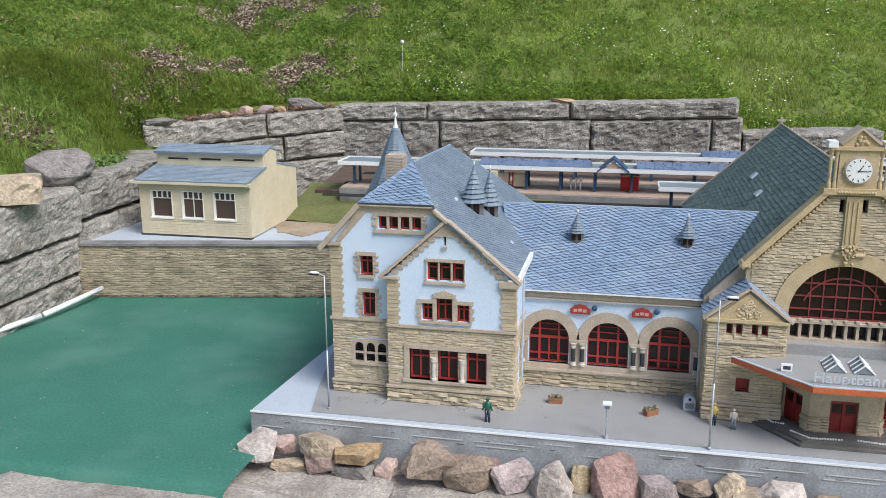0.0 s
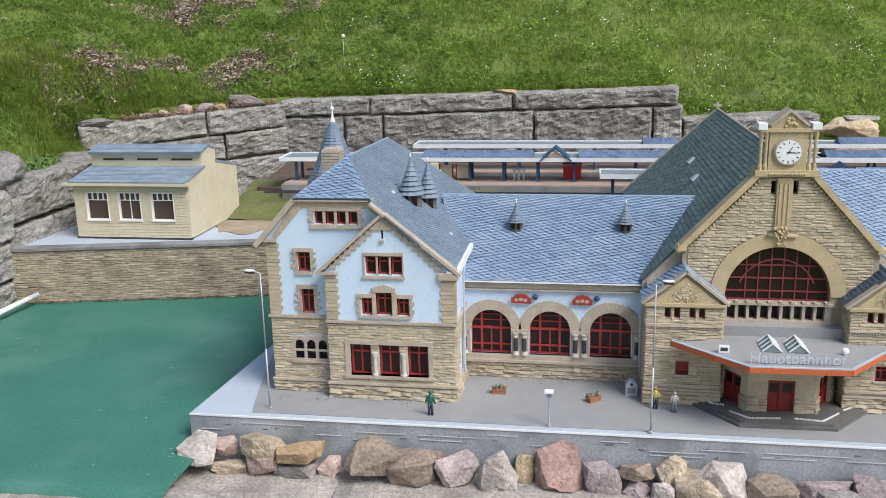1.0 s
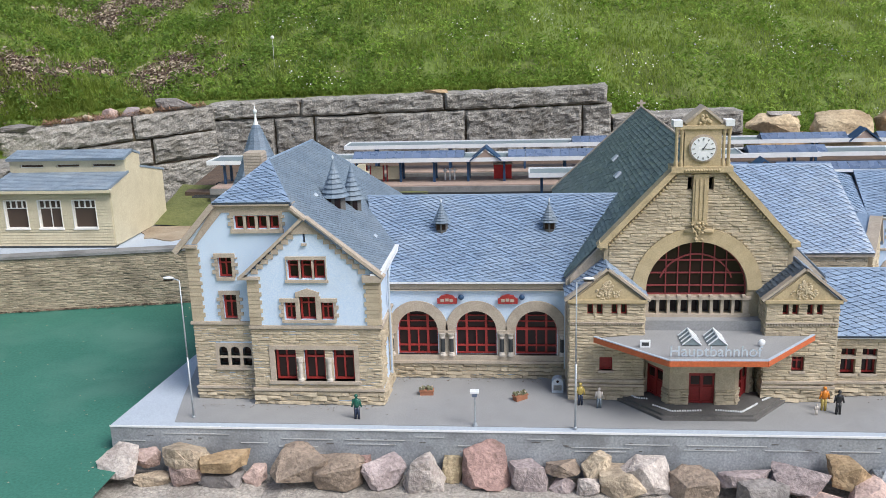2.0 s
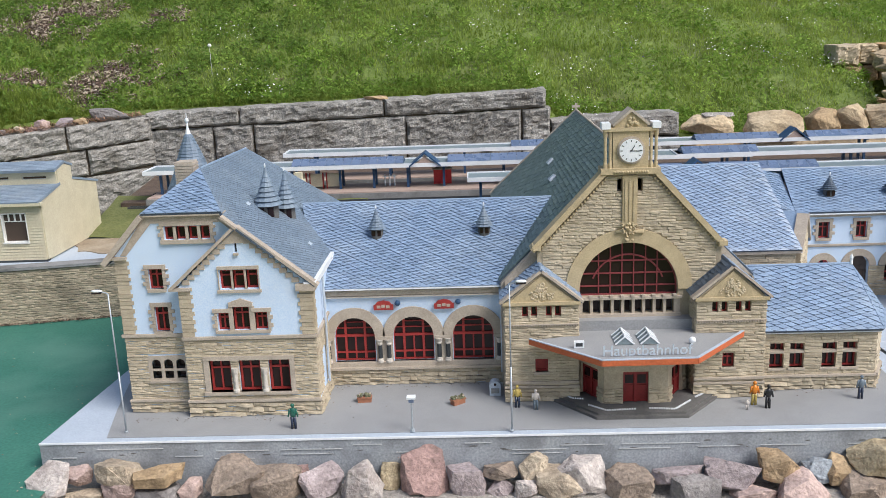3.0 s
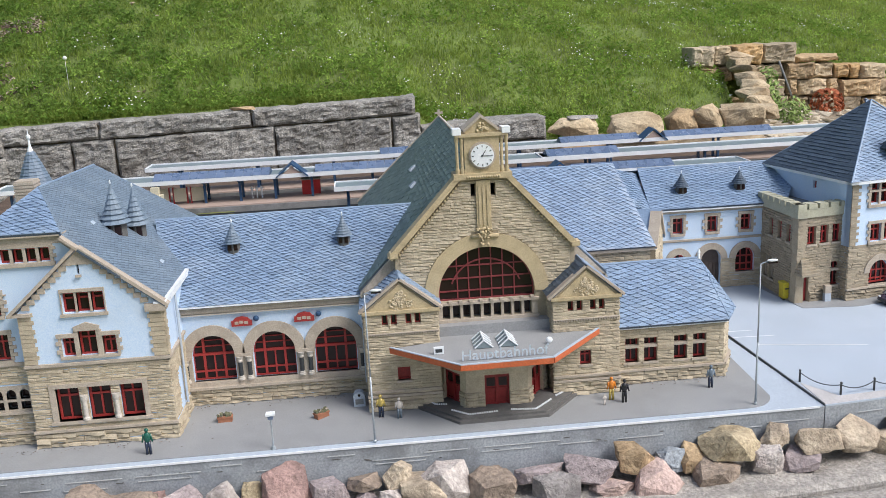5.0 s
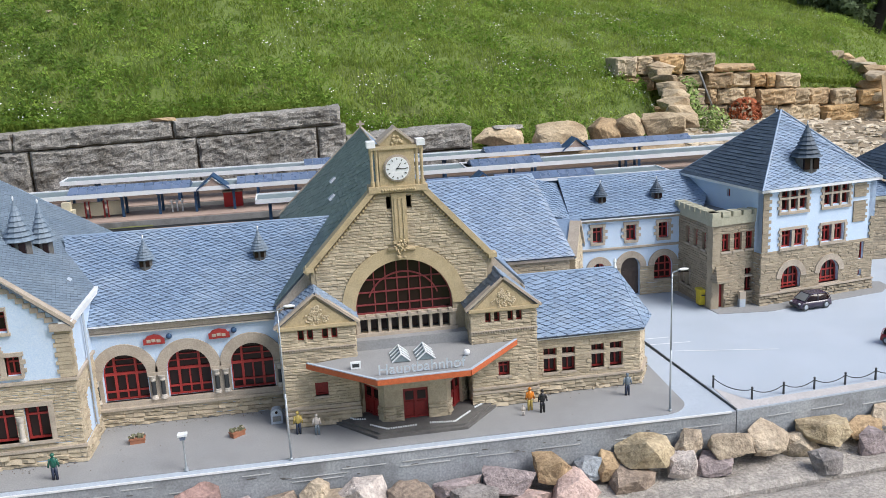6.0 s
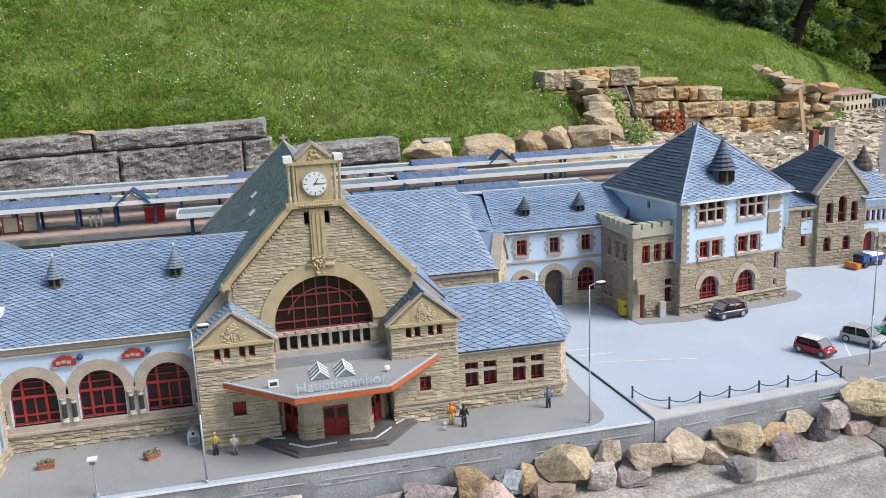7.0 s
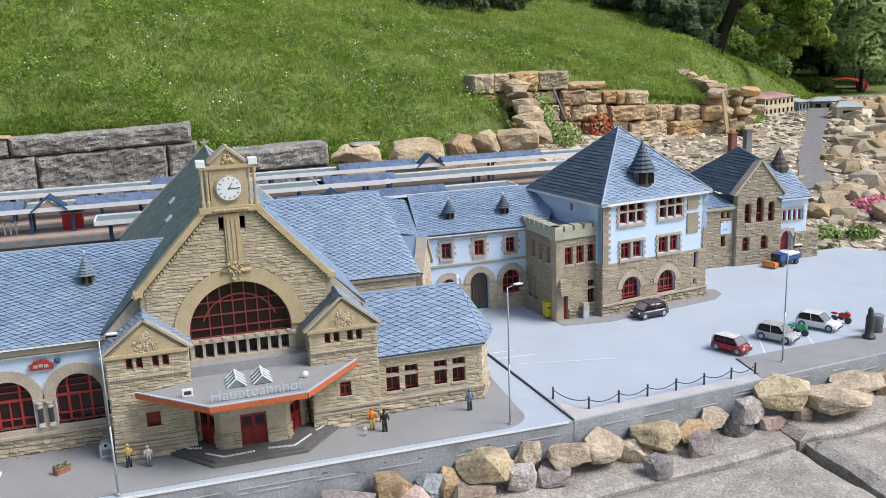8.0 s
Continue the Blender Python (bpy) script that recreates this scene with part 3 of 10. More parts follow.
bm = bmesh.new()
xs, ys = [0.3 + x for x in spaced(170, 3.0, 70)], [2.9 + y for y in spaced(150, 1.6, 70)]
LEVELS = np.array([[height(x, y) for x in xs] for y in ys])
GRID_X, GRID_Y = np.array(xs), np.array(ys)
grid = [[bm.verts.new((x, y, LEVELS[j, i])) for i, x in enumerate(xs)] for j, y in enumerate(ys)]
for j in range(len(ys) - 1):
    for i in range(len(xs) - 1):
        bm.faces.new((grid[j][i], grid[j][i + 1], grid[j + 1][i + 1], grid[j + 1][i]))
tagged(part("ground", bm, M_GROUND, smooth=True), label="grassy hillside meadow with bare soil patches", category="ground", kind="structure")


def surface(x, y):
    """The height of the built ground between its grid points."""
    i, j = int(np.searchsorted(GRID_X, x)) - 1, int(np.searchsorted(GRID_Y, y)) - 1
    a, b = (x - GRID_X[i]) / (GRID_X[i + 1] - GRID_X[i]), (y - GRID_Y[j]) / (GRID_Y[j + 1] - GRID_Y[j])
    return float((1 - b) * ((1 - a) * LEVELS[j, i] + a * LEVELS[j, i + 1]) + b * ((1 - a) * LEVELS[j + 1, i] + a * LEVELS[j + 1, i + 1]))


# rock slabs in the foreground
slabs = thing("pavement", 0, -0.8, -0.18, "pale weathered rock slabs with dark cracks", "pavement", kind="structure")
EDGES = [-3.2, -2.3, -1.2, 0.15, 1.62, 2.7, 3.6]


def warp(x, y):
    return y + 0.10 * max(0, x - 0.6) * smooth(-1.3, -0.47, y) + 0.018 * noise.noise(Vector((x * 4, y * 2, 3)))


for k, (a, b) in enumerate(zip(EDGES, EDGES[1:])):
    for r, (y0, y1) in enumerate(((-0.47, -0.10), (-1.3, -0.475))):
        s = 0.2 * ((k * 37) % 5 - 2) / 5
        bm = bmesh.new()
        n = 26
        pts = [[(a + 0.006 + (b - a - 0.012) * i / n + s * (r - 0.5) * (j / n) + 0.02 * noise.noise(Vector((i, j, k))) * (i in (0, n)), warp(a + (b - a) * i / n, y0 + (y1 - y0) * j / n)) for i in range(n + 1)] for j in range(n + 1)]
        vs = [[bm.verts.new((x, y, -0.14 + r * 0.05 * smooth(-1.35, -1.6, x) + 0.008 * noise.noise(Vector((x * 5, y * 5, k))) + 0.006 * noise.noise(Vector((x * 18, y * 18, k))) - r * 0.012 - (0.014 if i in (0, n) or j in (0, n) else 0))) for i, (x, y) in enumerate(row)] for j, row in enumerate(pts)]
        for j in range(n):
            for i in range(n):
                bm.faces.new((vs[j][i], vs[j][i + 1], vs[j + 1][i + 1], vs[j + 1][i]))
        for rim in ([vs[0][i] for i in range(n + 1)], [vs[i][n] for i in range(n + 1)], [vs[n][n - i] for i in range(n + 1)], [vs[n - i][0] for i in range(n + 1)]):
            low = [bm.verts.new(v.co - Vector((0, 0, 0.06))) for v in rim]
            for i in range(n):
                bm.faces.new((rim[i + 1], rim[i], low[i], low[i + 1]))
        part("slab", bm, M_SLAB, slabs)

# green pond
bm = bmesh.new()
nx, ny = 40, 40
vs = []
for j in range(ny + 1):
    row = []
    for i in range(nx + 1):
        a, b = i / nx, j / ny
        x = (1 - b) * ((1 - a) * -3.2 + a * -1.605) + b * ((1 - a) * -3.2 + a * -1.60)
        y = (1 - b) * (-0.555 - 0.035 * a + 0.012 * noise.noise(Vector((a * 9, 0, 0)))) + b * 1.25
        row.append(bm.verts.new((x, y, -0.082 + 0.002 * noise.noise(Vector((x * 5, y * 5, 0))) - 0.006 * (j == 0))))
    vs.append(row)
for j in range(ny):
    for i in range(nx):
        bm.faces.new((vs[j][i], vs[j][i + 1], vs[j + 1][i + 1], vs[j + 1][i]))
rim = vs[0]
low = [bm.verts.new(v.co - Vector((0, 0.004, 0.03))) for v in rim]
for i in range(nx):
    bm.faces.new((rim[i + 1], rim[i], low[i], low[i + 1]))
tagged(part("water", bm, M_GREEN, smooth=True), label="green painted artificial pond surface", category="pond", kind="structure")

# plaza of the station and the car park
plaza = thing("plaza", 0, 0, 0, "grey painted concrete station plaza with pale blue edge strip", "plaza", kind="structure")


class Level(Face):
    def __init__(self, z):
        self.o, self.u, self.v, self.n = Vector((0, 0, z)), Vector((1, 0, 0)), Vector((0, 1, 0)), Vector((0, 0, 1))


bm = bmesh.new()
slab(bm, Level(0), [(-1.668, -0.262), (0.903, -0.262), (0.903, -0.25), (0.86, 0.40), (0.6, 0.60), (-1.6, 0.75), (-1.62, 0.3)], (), -0.2, -0.004)
part("base", bm, M_FRONT, plaza, "weathered grey concrete base")
bm = bmesh.new()
slab(bm, Level(0), [(-1.668, -0.262), (0.903, -0.262), (0.86, 0.40), (0.6, 0.60), (-1.6, 0.75), (-1.62, 0.3)], [], -0.004, -0.0025)
part("edge_strip", bm, M_LOT, plaza, "pale blue painted edge strip")
bm = bmesh.new()
kerb = [(-1.53, -0.055), (-1.487, -0.236)] + [(0.70 + 0.09 * math.sin(a), -0.236 + 0.09 * (1 - math.cos(a))) for a in [radians(k * 15) for k in range(6)]]
slab(bm, Level(0), kerb + [(0.80, 0.15), (0.6, 0.45), (-1.6, 0.5), (-1.6, 0.3)], (), -0.0025, 0.0)
part("surface", bm, M_ASPHALT, plaza, "grey painted surface")

lot = thing("car_park", 1.8, 0.4, 0, "pale blue-grey car park with white bay lines", "car park", kind="structure")
bm = bmesh.new()
LOT = [(0.906, -0.262), (2.7, -0.10), (3.6, 0.25), (3.1, 1.15), (2.2, 1.15), (1.2, 1.0), (0.62, 1.0), (0.62, 0.56), (0.868, 0.40)]
slab(bm, Level(0), LOT, (), -0.2, -0.005)
part("base", bm, M_FRONT, lot, "weathered grey concrete base")
bm = bmesh.new()
slab(bm, Level(0), LOT, (), -0.005, 0.0)
part("surface", bm, M_LOT, lot)
bm = bmesh.new()
for x0, y0, x1, y1 in ((0.93, 0.23, 1.27, 0.15), (0.87, 0.31, 1.02, 0.30), (0.86, 0.37, 0.97, 0.365), (1.73, -0.05, 1.83, 0.13), (1.95, -0.03, 2.05, 0.18)):
    d = Vector((x1 - x0, y1 - y0, 0))
    s = Vector((-d.y, d.x, 0)).normalized() * 0.0025
    poly(bm, Vector((x0, y0, 0.001)) - s, Vector((x1, y1, 0.001)) - s, Vector((x1, y1, 0.001)) + s, Vector((x0, y0, 0.001)) + s)
part("bay_line", bm, M_WHITE, lot, "white bay lines")
bm = bmesh.new()
slab(bm, Level(0), [(1.64, -0.012), (1.60, -0.195), (2.7, -0.098), (3.5, 0.22), (3.3, 0.45), (2.3, 0.045), (2.1, 0.02)], (), 0.0, 0.002)
part("pavement_strip", bm, M_ASPHALT, lot, "grey painted pavement")
bm = bmesh.new()
slab(bm, Level(0), [(1.25, 0.55), (1.45, 0.525), (1.98, 0.62), (2.05, 0.68), (2.06, 0.75), (1.9, 0.8), (1.2, 0.9)], (), 0.0, 0.002)
part("pavement_strip", bm, M_ASPHALT, lot, "grey painted pavement")

bm = bmesh.new()
slab(bm, Level(0), [(0.908, -0.258), (1.60, -0.197), (1.604, -0.160), (0.975, -0.212), (0.912, -0.10)], (), 0.0, 0.0012)
part("edge_strip", bm, M_KERB, lot, "pale kerb strip")

# shuttering lines cast into the front walls
def board_lines(parent, fr, u0, u1, seed):
    rnd = random.Random(seed)
    bm = bmesh.new()
    u = u0 + 0.03
    while u < u1 - 0.1:
        w = rnd.uniform(0.10, 0.22)
        for k in range(rnd.choice((1, 1, 2))):
            v = rnd.choice((-0.022, -0.034, -0.046)) - k * 0.011 - rnd.uniform(0, 0.003)
            a = u + rnd.uniform(0, 0.02)
            bar(bm, fr, a, min(a + w * rnd.uniform(0.5, 1), u1), v - 0.0011, v + 0.0011, -0.002, 0.0022)
        u += w * 0.8 + rnd.uniform(0.0, 0.05)
    part("board_line", bm, M_LINE, parent, "pale raised shuttering lines", kind="stuff")


def damp_marks(parent, fr, u0, u1, seed):
    rnd = random.Random(seed)
    bm = bmesh.new()
    u = u0 + 0.08
    while u < u1 - 0.1:
        for k in range(rnd.choice((1, 1, 2))):
            w, v = rnd.uniform(0.008, 0.03), -0.028 - 0.008 * k - rnd.uniform(0, 0.02)
            a = u + rnd.uniform(-0.02, 0.03)
            slab_raw(bm, fr, [(a + w * (0.5 + 0.5 * math.cos(t)), v + 0.0014 * math.sin(t) * rnd.uniform(0.4, 1.5)) for t in [i * 0.785 for i in range(8)]], 0.0, 0.0012)
        u += rnd.uniform(0.07, 0.22)
    part("damp_mark", bm, M_STEP, parent, "dark damp marks", kind="stuff")


damp_marks(plaza, Face(-1.668, -0.262), 0, 2.55, 3)
bm = bmesh.new()
bar(bm, Face(-1.668, -0.262), 0, 2.556, -0.006, -0.0005, 0.0, 0.003)
part("kerb_edge", bm, M_WHITE, plaza, "whitish painted kerb edge")
board_lines(plaza, Face(-1.668, -0.262), 0, 2.55, 4)
lot_turn = math.degrees(math.atan2(0.162, 1.789))
board_lines(lot, Face(0.911, -0.262, lot_turn), 0.05, 1.75, 9)

# dam wall beside the pond and the deck behind it
dam = thing("dam_wall", -2.4, 1.0, -0.1, "low tan stone-patterned dam wall with pale coping", "wall", kind="structure")
DAM = Face(-3.02, 0.90, math.degrees(math.atan2(0.25, 1.25)))
bm = bmesh.new()
slab(bm, DAM, rect(0, 1.42, -0.14, 0.155), (), -0.05, 0)
part("core", bm, M_STEP, dam)
bm = bmesh.new()
bar(bm, DAM, -0.01, 1.42, 0.155, 0.166, -0.06, 0.01)
part("coping", bm, M_CONC, dam, "pale concrete coping")
stonework(dam, DAM, rect(0, 1.42, -0.13, 0.153), (), 0.0098, (0.018, 0.05), 0.0036, M_DAM, 200, 0.0, 5)
bm = bmesh.new()
slab(bm, Level(0), [(-3.05, 0.94), (-1.62, 1.22), (-1.5, 1.30), (-1.5, 2.0), (-2.6, 2.05), (-3.2, 1.9)], (), -0.15, 0.160)
tagged(part("deck", bm, M_LOT), label="pale concrete deck behind the dam wall", category="ground", kind="structure")
M_TURF = material("mossy_turf", (0.10, 0.12, 0.035), (0.15, 0.16, 0.06), 12, 0.95, 0.9, 80, depth=0.006)
bm = bmesh.new()
vs = [[bm.verts.new((-2.32 + 1.35 * a, 1.40 + 0.16 * (1 - a) + b * (0.50 - 0.12 * a), 0.166 + 0.108 * b + 0.006 * noise.noise(Vector((a * 9, b * 6, 0))))) for a in [i / 24 for i in range(25)]] for b in [j / 10 for j in range(11)]]
for j in range(10):
    for i in range(24):
        bm.faces.new((vs[j][i], vs[j][i + 1], vs[j + 1][i + 1], vs[j + 1][i]))
tagged(part("turf", bm, M_TURF, smooth=True), label="patch of mossy turf beside the deck", category="grass", kind="structure")

# platforms
platform = thing("platform", 0, 2.0, 0.28, "railway platforms with pinkish paving", "platform", kind="structure")
for y0, y1, x0, x1, z in ((1.42, 1.70, -1.0, 2.3, 0.275), (1.80, 2.06, -2.08, 2.4, 0.300), (2.16, 2.40, -1.9, 2.5, 0.305)):
    bm = bmesh.new()
    box(bm, x0, y0, -0.1, x1, y1, z - 0.006)
    part("platform_edge", bm, M_CONC, platform, "grey concrete platform edge")
    bm = bmesh.new()
    box(bm, x0 + 0.006, y0 + 0.008, z - 0.006, x1 - 0.006, y1 - 0.008, z)
    part("paving", bm, M_PAVE, platform)
bm = bmesh.new()
slab(bm, Level(0), [(-1.0, 1.40), (2.6, 1.40), (2.6, 2.95), (-2.40, 2.95), (-2.25, 1.90), (-1.5, 1.78), (-1.0, 1.6)], (), -0.1, 0.262)
part("track_bed", bm, M_SOIL, platform, "dark gravel track bed")
bm = bmesh.new()
for y in (1.735, 1.765, 2.095, 2.125, 2.44, 2.47):
    box(bm, -2.15, y - 0.0015, 0.262, 2.5, y + 0.0015, 0.272)
part("rail", bm, M_DARK, platform, "steel rails")

# hewn granite wall behind the platforms
def slanting(x, y, turn, rise):
    """A wall's plane whose courses rise along u by the given slope."""
    fr = Face(x, y, turn)
    fr.u = fr.u + Vector((0, 0, rise))
    return fr


def joint_bed(parent, fr, u0, u1, v0, v1, n=-0.035):
    """Earth and moss in the joints behind the faces of the blocks."""
    bm = bmesh.new()
    nu, nv = max(2, int((u1 - u0) / 0.03)), max(2, int((v1 - v0) / 0.03))
    vs = [[bm.verts.new(fr.at(u0 + (u1 - u0) * i / nu, v0 + (v1 - v0) * j / nv, n + 0.022 * noise.noise(Vector((u0 + i * 0.35, j * 0.35, 3))))) for i in range(nu + 1)] for j in range(nv + 1)]
    for j in range(nv):
        for i in range(nu):
            bm.faces.new((vs[j][i], vs[j][i + 1], vs[j + 1][i + 1], vs[j + 1][i]))
    part("joint_earth", bm, M_JOINT_EARTH, parent, "brown earth and moss in the joints", smooth=True)


M_JOINT_EARTH = material("mossy_joint_earth", (0.16, 0.125, 0.09), (0.085, 0.068, 0.05), 16, 0.95, 0.9, 90, stain=(0.075, 0.085, 0.025), stain_scale=5, stain_amount=0.7, depth=0.006)
wall_back = thing("wall_north", -1.1, 2.93, 0.3, "rough grey granite block retaining wall with dark stains", "wall", kind="structure")
BACK = slanting(0, 2.93, 0, 0.023)
seed = 10
for v0, v1, cuts in ((0.575, 0.683, (-2.46, -1.88, -0.99, -0.003)), (0.290, 0.572, (-2.46, -2.05, -1.80, -0.86, -0.155, 0.02)), (0.0, 0.285, (-2.46, -1.7, -0.95, -0.2, 0.3)), (0.365, 0.500, (0.02, 0.795)), (0.14, 0.36, (0.02, 0.42, 0.80))):
    for a, b in zip(cuts, cuts[1:]):
        seed += 1
        block("stone_block", BACK, a + 0.005, b - 0.005, v0 + 0.003, v1 - 0.003, 0.28, M_GRANITE, wall_back, seed, 0.030, round_=0.018)
joint_bed(wall_back, BACK, -2.41, 0.79, 0.0, 0.45)
joint_bed(wall_back, BACK, -2.41, -0.02, 0.44, 0.66)

# granite wall beside the shed
wall_west = thing("wall_west", -2.9, 2.6, 0.3, "rough grey granite block wall with rusty needles on top", "wall", kind="structure")
WEST = slanting(-3.45, 2.25, math.degrees(math.atan2(0.68, 1.04)), 0.055)
for v0, v1, cuts in ((0.395, 0.540, (0.0, 0.74, 1.24)), (0.235, 0.390, (0.12, 0.84, 1.24)), (-0.02, 0.230, (0.0, 0.5, 1.24))):
    for a, b in zip(cuts, cuts[1:]):
        seed += 1
        block("stone_block", WEST, a + 0.006, b - 0.006, v0 + 0.003, v1 - 0.003, 0.28, M_GRANITE_L, wall_west, seed, 0.03, round_=0.018)
joint_bed(wall_west, WEST, 0.02, 1.22, 0.0, 0.50)

# granite wall at the pond's far side
wall_pond = thing("wall_pond", -3.0, 0.6, 0.1, "large grey granite blocks stacked beside the pond", "wall", kind="structure")
POND = Face(-3.0, -0.55, 90)
for v0, v1, cuts in ((0.20, 0.42, (0.0, 0.85, 1.50)), (0.26, 0.45, (1.50, 1.95, 2.45)), (0.03, 0.195, (0.0, 0.45, 1.20, 1.50)), (-0.14, 0.025, (0.0, 0.8, 1.45, 1.6)), (0.03, 0.25, (1.50, 1.8, 2.4))):
    for a, b in zip(cuts, cuts[1:]):
        seed += 1
        block("stone_block", POND, a + 0.005, b - 0.005, v0 + 0.003, v1 - 0.003, 0.35, M_GRANITE_L, wall_pond, seed, 0.026, round_=0.022)

joint_bed(wall_pond, POND, 0.02, 2.4, -0.12, 0.38, -0.05)

# ---- the station ----
def corner_stones(bm, fr, u0, u1, v0, v1, tooth, side, step=0.012, n1=0.004, seed=1):
    """A pilaster of rough blocks, toothed on one side (1: towards larger u, -1: smaller, 0: none)."""
    rnd = random.Random(seed)
    v, k = v0, 0
    while v < v1 - 0.002:
        h = min(step * rnd.uniform(0.85, 1.15), v1 - v)
        t = tooth * (k % 2)
        bar(bm, fr, u0 - (t if side < 0 else 0), u1 + (t if side > 0 else 0), v + 0.0005, v + h - 0.0005, -0.001, n1 * rnd.uniform(0.75, 1.15))
        v += h
        k += 1


def band(parent, fr, u0, u1, v0, v1, n1=0.006, name="string_course", mat=None, n0=-0.002):
    bm = bmesh.new()
    bar(bm, fr, u0, u1, v0, v1, n0, n1)
    bar(bm, fr, u0, u1, v0 - 0.003, v0 - 0.0002, n0, n1 * 0.5)
    return part(name, bm, mat or M_TRIM, parent, "dressed sandstone moulding")


def rake(parent, fr, points, w=0.014, n0=-0.03, n1=0.012, mat=None):
    """A coping along a gable's edge."""
    bm = bmesh.new()
    for (u0, v0), (u1, v1) in zip(points, points[1:]):
        d = Vector((u1 - u0, v1 - v0)).normalized()
        s = Vector((-d.y, d.x)) * w
        if s.y < 0:
            s = -s
        slab_raw(bm, fr, [(u0, v0), (u1, v1), (u1 + s.x, v1 + s.y), (u0 + s.x, v0 + s.y)] if (d.x * s.y - d.y * s.x) > 0 else [(u1, v1), (u0, v0), (u0 + s.x, v0 + s.y), (u1 + s.x, v1 + s.y)], n0, n1)
    return part("coping", bm, mat or M_TRIM, parent, "sandstone gable coping")


def ridge(parent, points, r=0.004, mat=None):
    bm = bmesh.new()
    for a, b in zip(points, points[1:]):
        tube(bm, a, b, r, r, 8)
    part("ridge", bm, mat or M_SLATE, parent)


def cone_dormer(parent, x, y, z, r=0.019, h=0.07, body=0.028, mat=None):
    """A small round dormer with two dark windows, a pointed slate cap in rings and a knob."""
    bm = bmesh.new()
    turned(bm, x, y, [(r * 0.80, z - 0.04), (r * 0.80, z + body)], 8)
    d = part("dormer", bm, M_STEP, parent, "small dormer with a pointed slate cap")
    for k in range(8):
        a, b = k / 8, (k + 1) / 8
        bm = bmesh.new()
        r0, r1 = r * (1 - a) ** 1.12 * 1.14 + 0.0018, r * (1 - b) ** 1.12 * 0.92 + 0.0010
        turned(bm, x, y, [(r0 * 0.92, z + body + h * a - 0.001), (r0, z + body + h * a), (r1, z + body + h * b)], 12)
        part("slate_ring", bm, mat or M_SLATE_W, d)
    bm = bmesh.new()
    turned(bm, x, y, [(0.001, z + body + h * 0.98), (0.0028, z + body + h + 0.004), (0.0028, z + body + h + 0.008), (0.0005, z + body + h + 0.013)], 8)
    part("knob", bm, M_WHITE, d, "pale metal knob")
    for s in (-1, 1):
        bm = bmesh.new()
        box(bm, x + s * r * 0.36 - r * 0.22, y - r * 0.84, z + 0.004, x + s * r * 0.36 + r * 0.22, y - r * 0.6, z + body - 0.005)
        part("pane", bm, M_PANE, d)
    return d


M_CAPITAL = material("pale_capital_stone", (0.56, 0.52, 0.47), (0.47, 0.43, 0.385), 60, 0.8, 0.3, 250, depth=0.0008)
# west house
west = thing("station_house", -1.19, 0.3, 0, "tall pale blue and sandstone station house with blue slate roof", "building")
WR = Face(-1.285, -0.105)
WL = Face(-1.47, -0.07)
WS = Face(-0.905, -0.105, 90)
W = 0.38
gf = [rect(0.066, 0.128, 0.075, 0.172), rect(0.152, 0.214, 0.075, 0.172), rect(0.238, 0.300, 0.075, 0.172)]
mid = [rect(0.105, 0.138, 0.262, 0.314), rect(0.150, 0.197, 0.262, 0.331), rect(0.212, 0.247, 0.262, 0.314)]
top = [rect(0.122, 0.154, 0.385, 0.440), rect(0.160, 0.192, 0.385, 0.440), rect(0.198, 0.230, 0.385, 0.440)]
vent = [rect(0.172, 0.178, 0.490, 0.520)]
gable = [(0, 0), (W, 0), (W, 0.397), (0.180, 0.560), (0, 0.392)]
bm = bmesh.new()
slab(bm, WR, gable, gf + mid + top + vent, -0.03, 0)
part("wall", bm, M_BLUE, west, "pale blue plastered wall")
stonework(west, WR, [(0, 0.05), (W, 0.05), (W, 0.236), (0, 0.236)], gf, 0.0085, (0.015, 0.044), 0.0034, M_SAND, 250, 0.0, 2)
stonework(west, WR, [(-0.004, 0.0), (W + 0.004, 0.0), (W + 0.004, 0.044), (-0.004, 0.044)], (), 0.013, (0.02, 0.05), 0.009, M_SAND, 60, 0.0, 3)
band(west, WR, -0.005, W + 0.006, 0.045, 0.052, 0.010)
band(west, WR, -0.003, W + 0.005, 0.237, 0.245, 0.008)
bm = bmesh.new()
corner_stones(bm, WR, 0, 0.034, 0.246, 0.392, 0.006, 1, seed=2)
corner_stones(bm, WR, W - 0.036, W, 0.246, 0.375, 0.006, -1, seed=3)
split_part("quoin_stone", bm, M_SAND, west, "rough sandstone corner blocks")
bm = bmesh.new()
quoins(bm, WR, 0.120, 0.232, 0.382, 0.442, 0.005, 0.06, 0.005, 0.009)
bar(bm, WR, 0.113, 0.238, 0.374, 0.382, -0.001, 0.007)
for u in (0.154, 0.192):
    bar(bm, WR, u, u + 0.006, 0.385, 0.44, -0.012, 0.002)
split_part("surround_stone", bm, M_TRIM, west, "sandstone window surround")
bm = bmesh.new()
quoins(bm, WR, 0.103, 0.249, 0.258, 0.318, 0.014, 0.012, 0.005, 0)
for a, b, t in ((0.092, 0.147, 0.316), (0.140, 0.208, 0.333), (0.203, 0.260, 0.316)):
    bar(bm, WR, a, b, t, t + 0.011, -0.001, 0.0055 + 0.001 * (t > 0.32))
slab_raw(bm, WR, [(0.138, 0.3442), (0.210, 0.3442), (0.174, 0.357)], -0.001, 0.006)
bar(bm, WR, 0.138, 0.150, 0.262, 0.333, -0.010, 0.004)
bar(bm, WR, 0.197, 0.212, 0.262, 0.333, -0.010, 0.004)
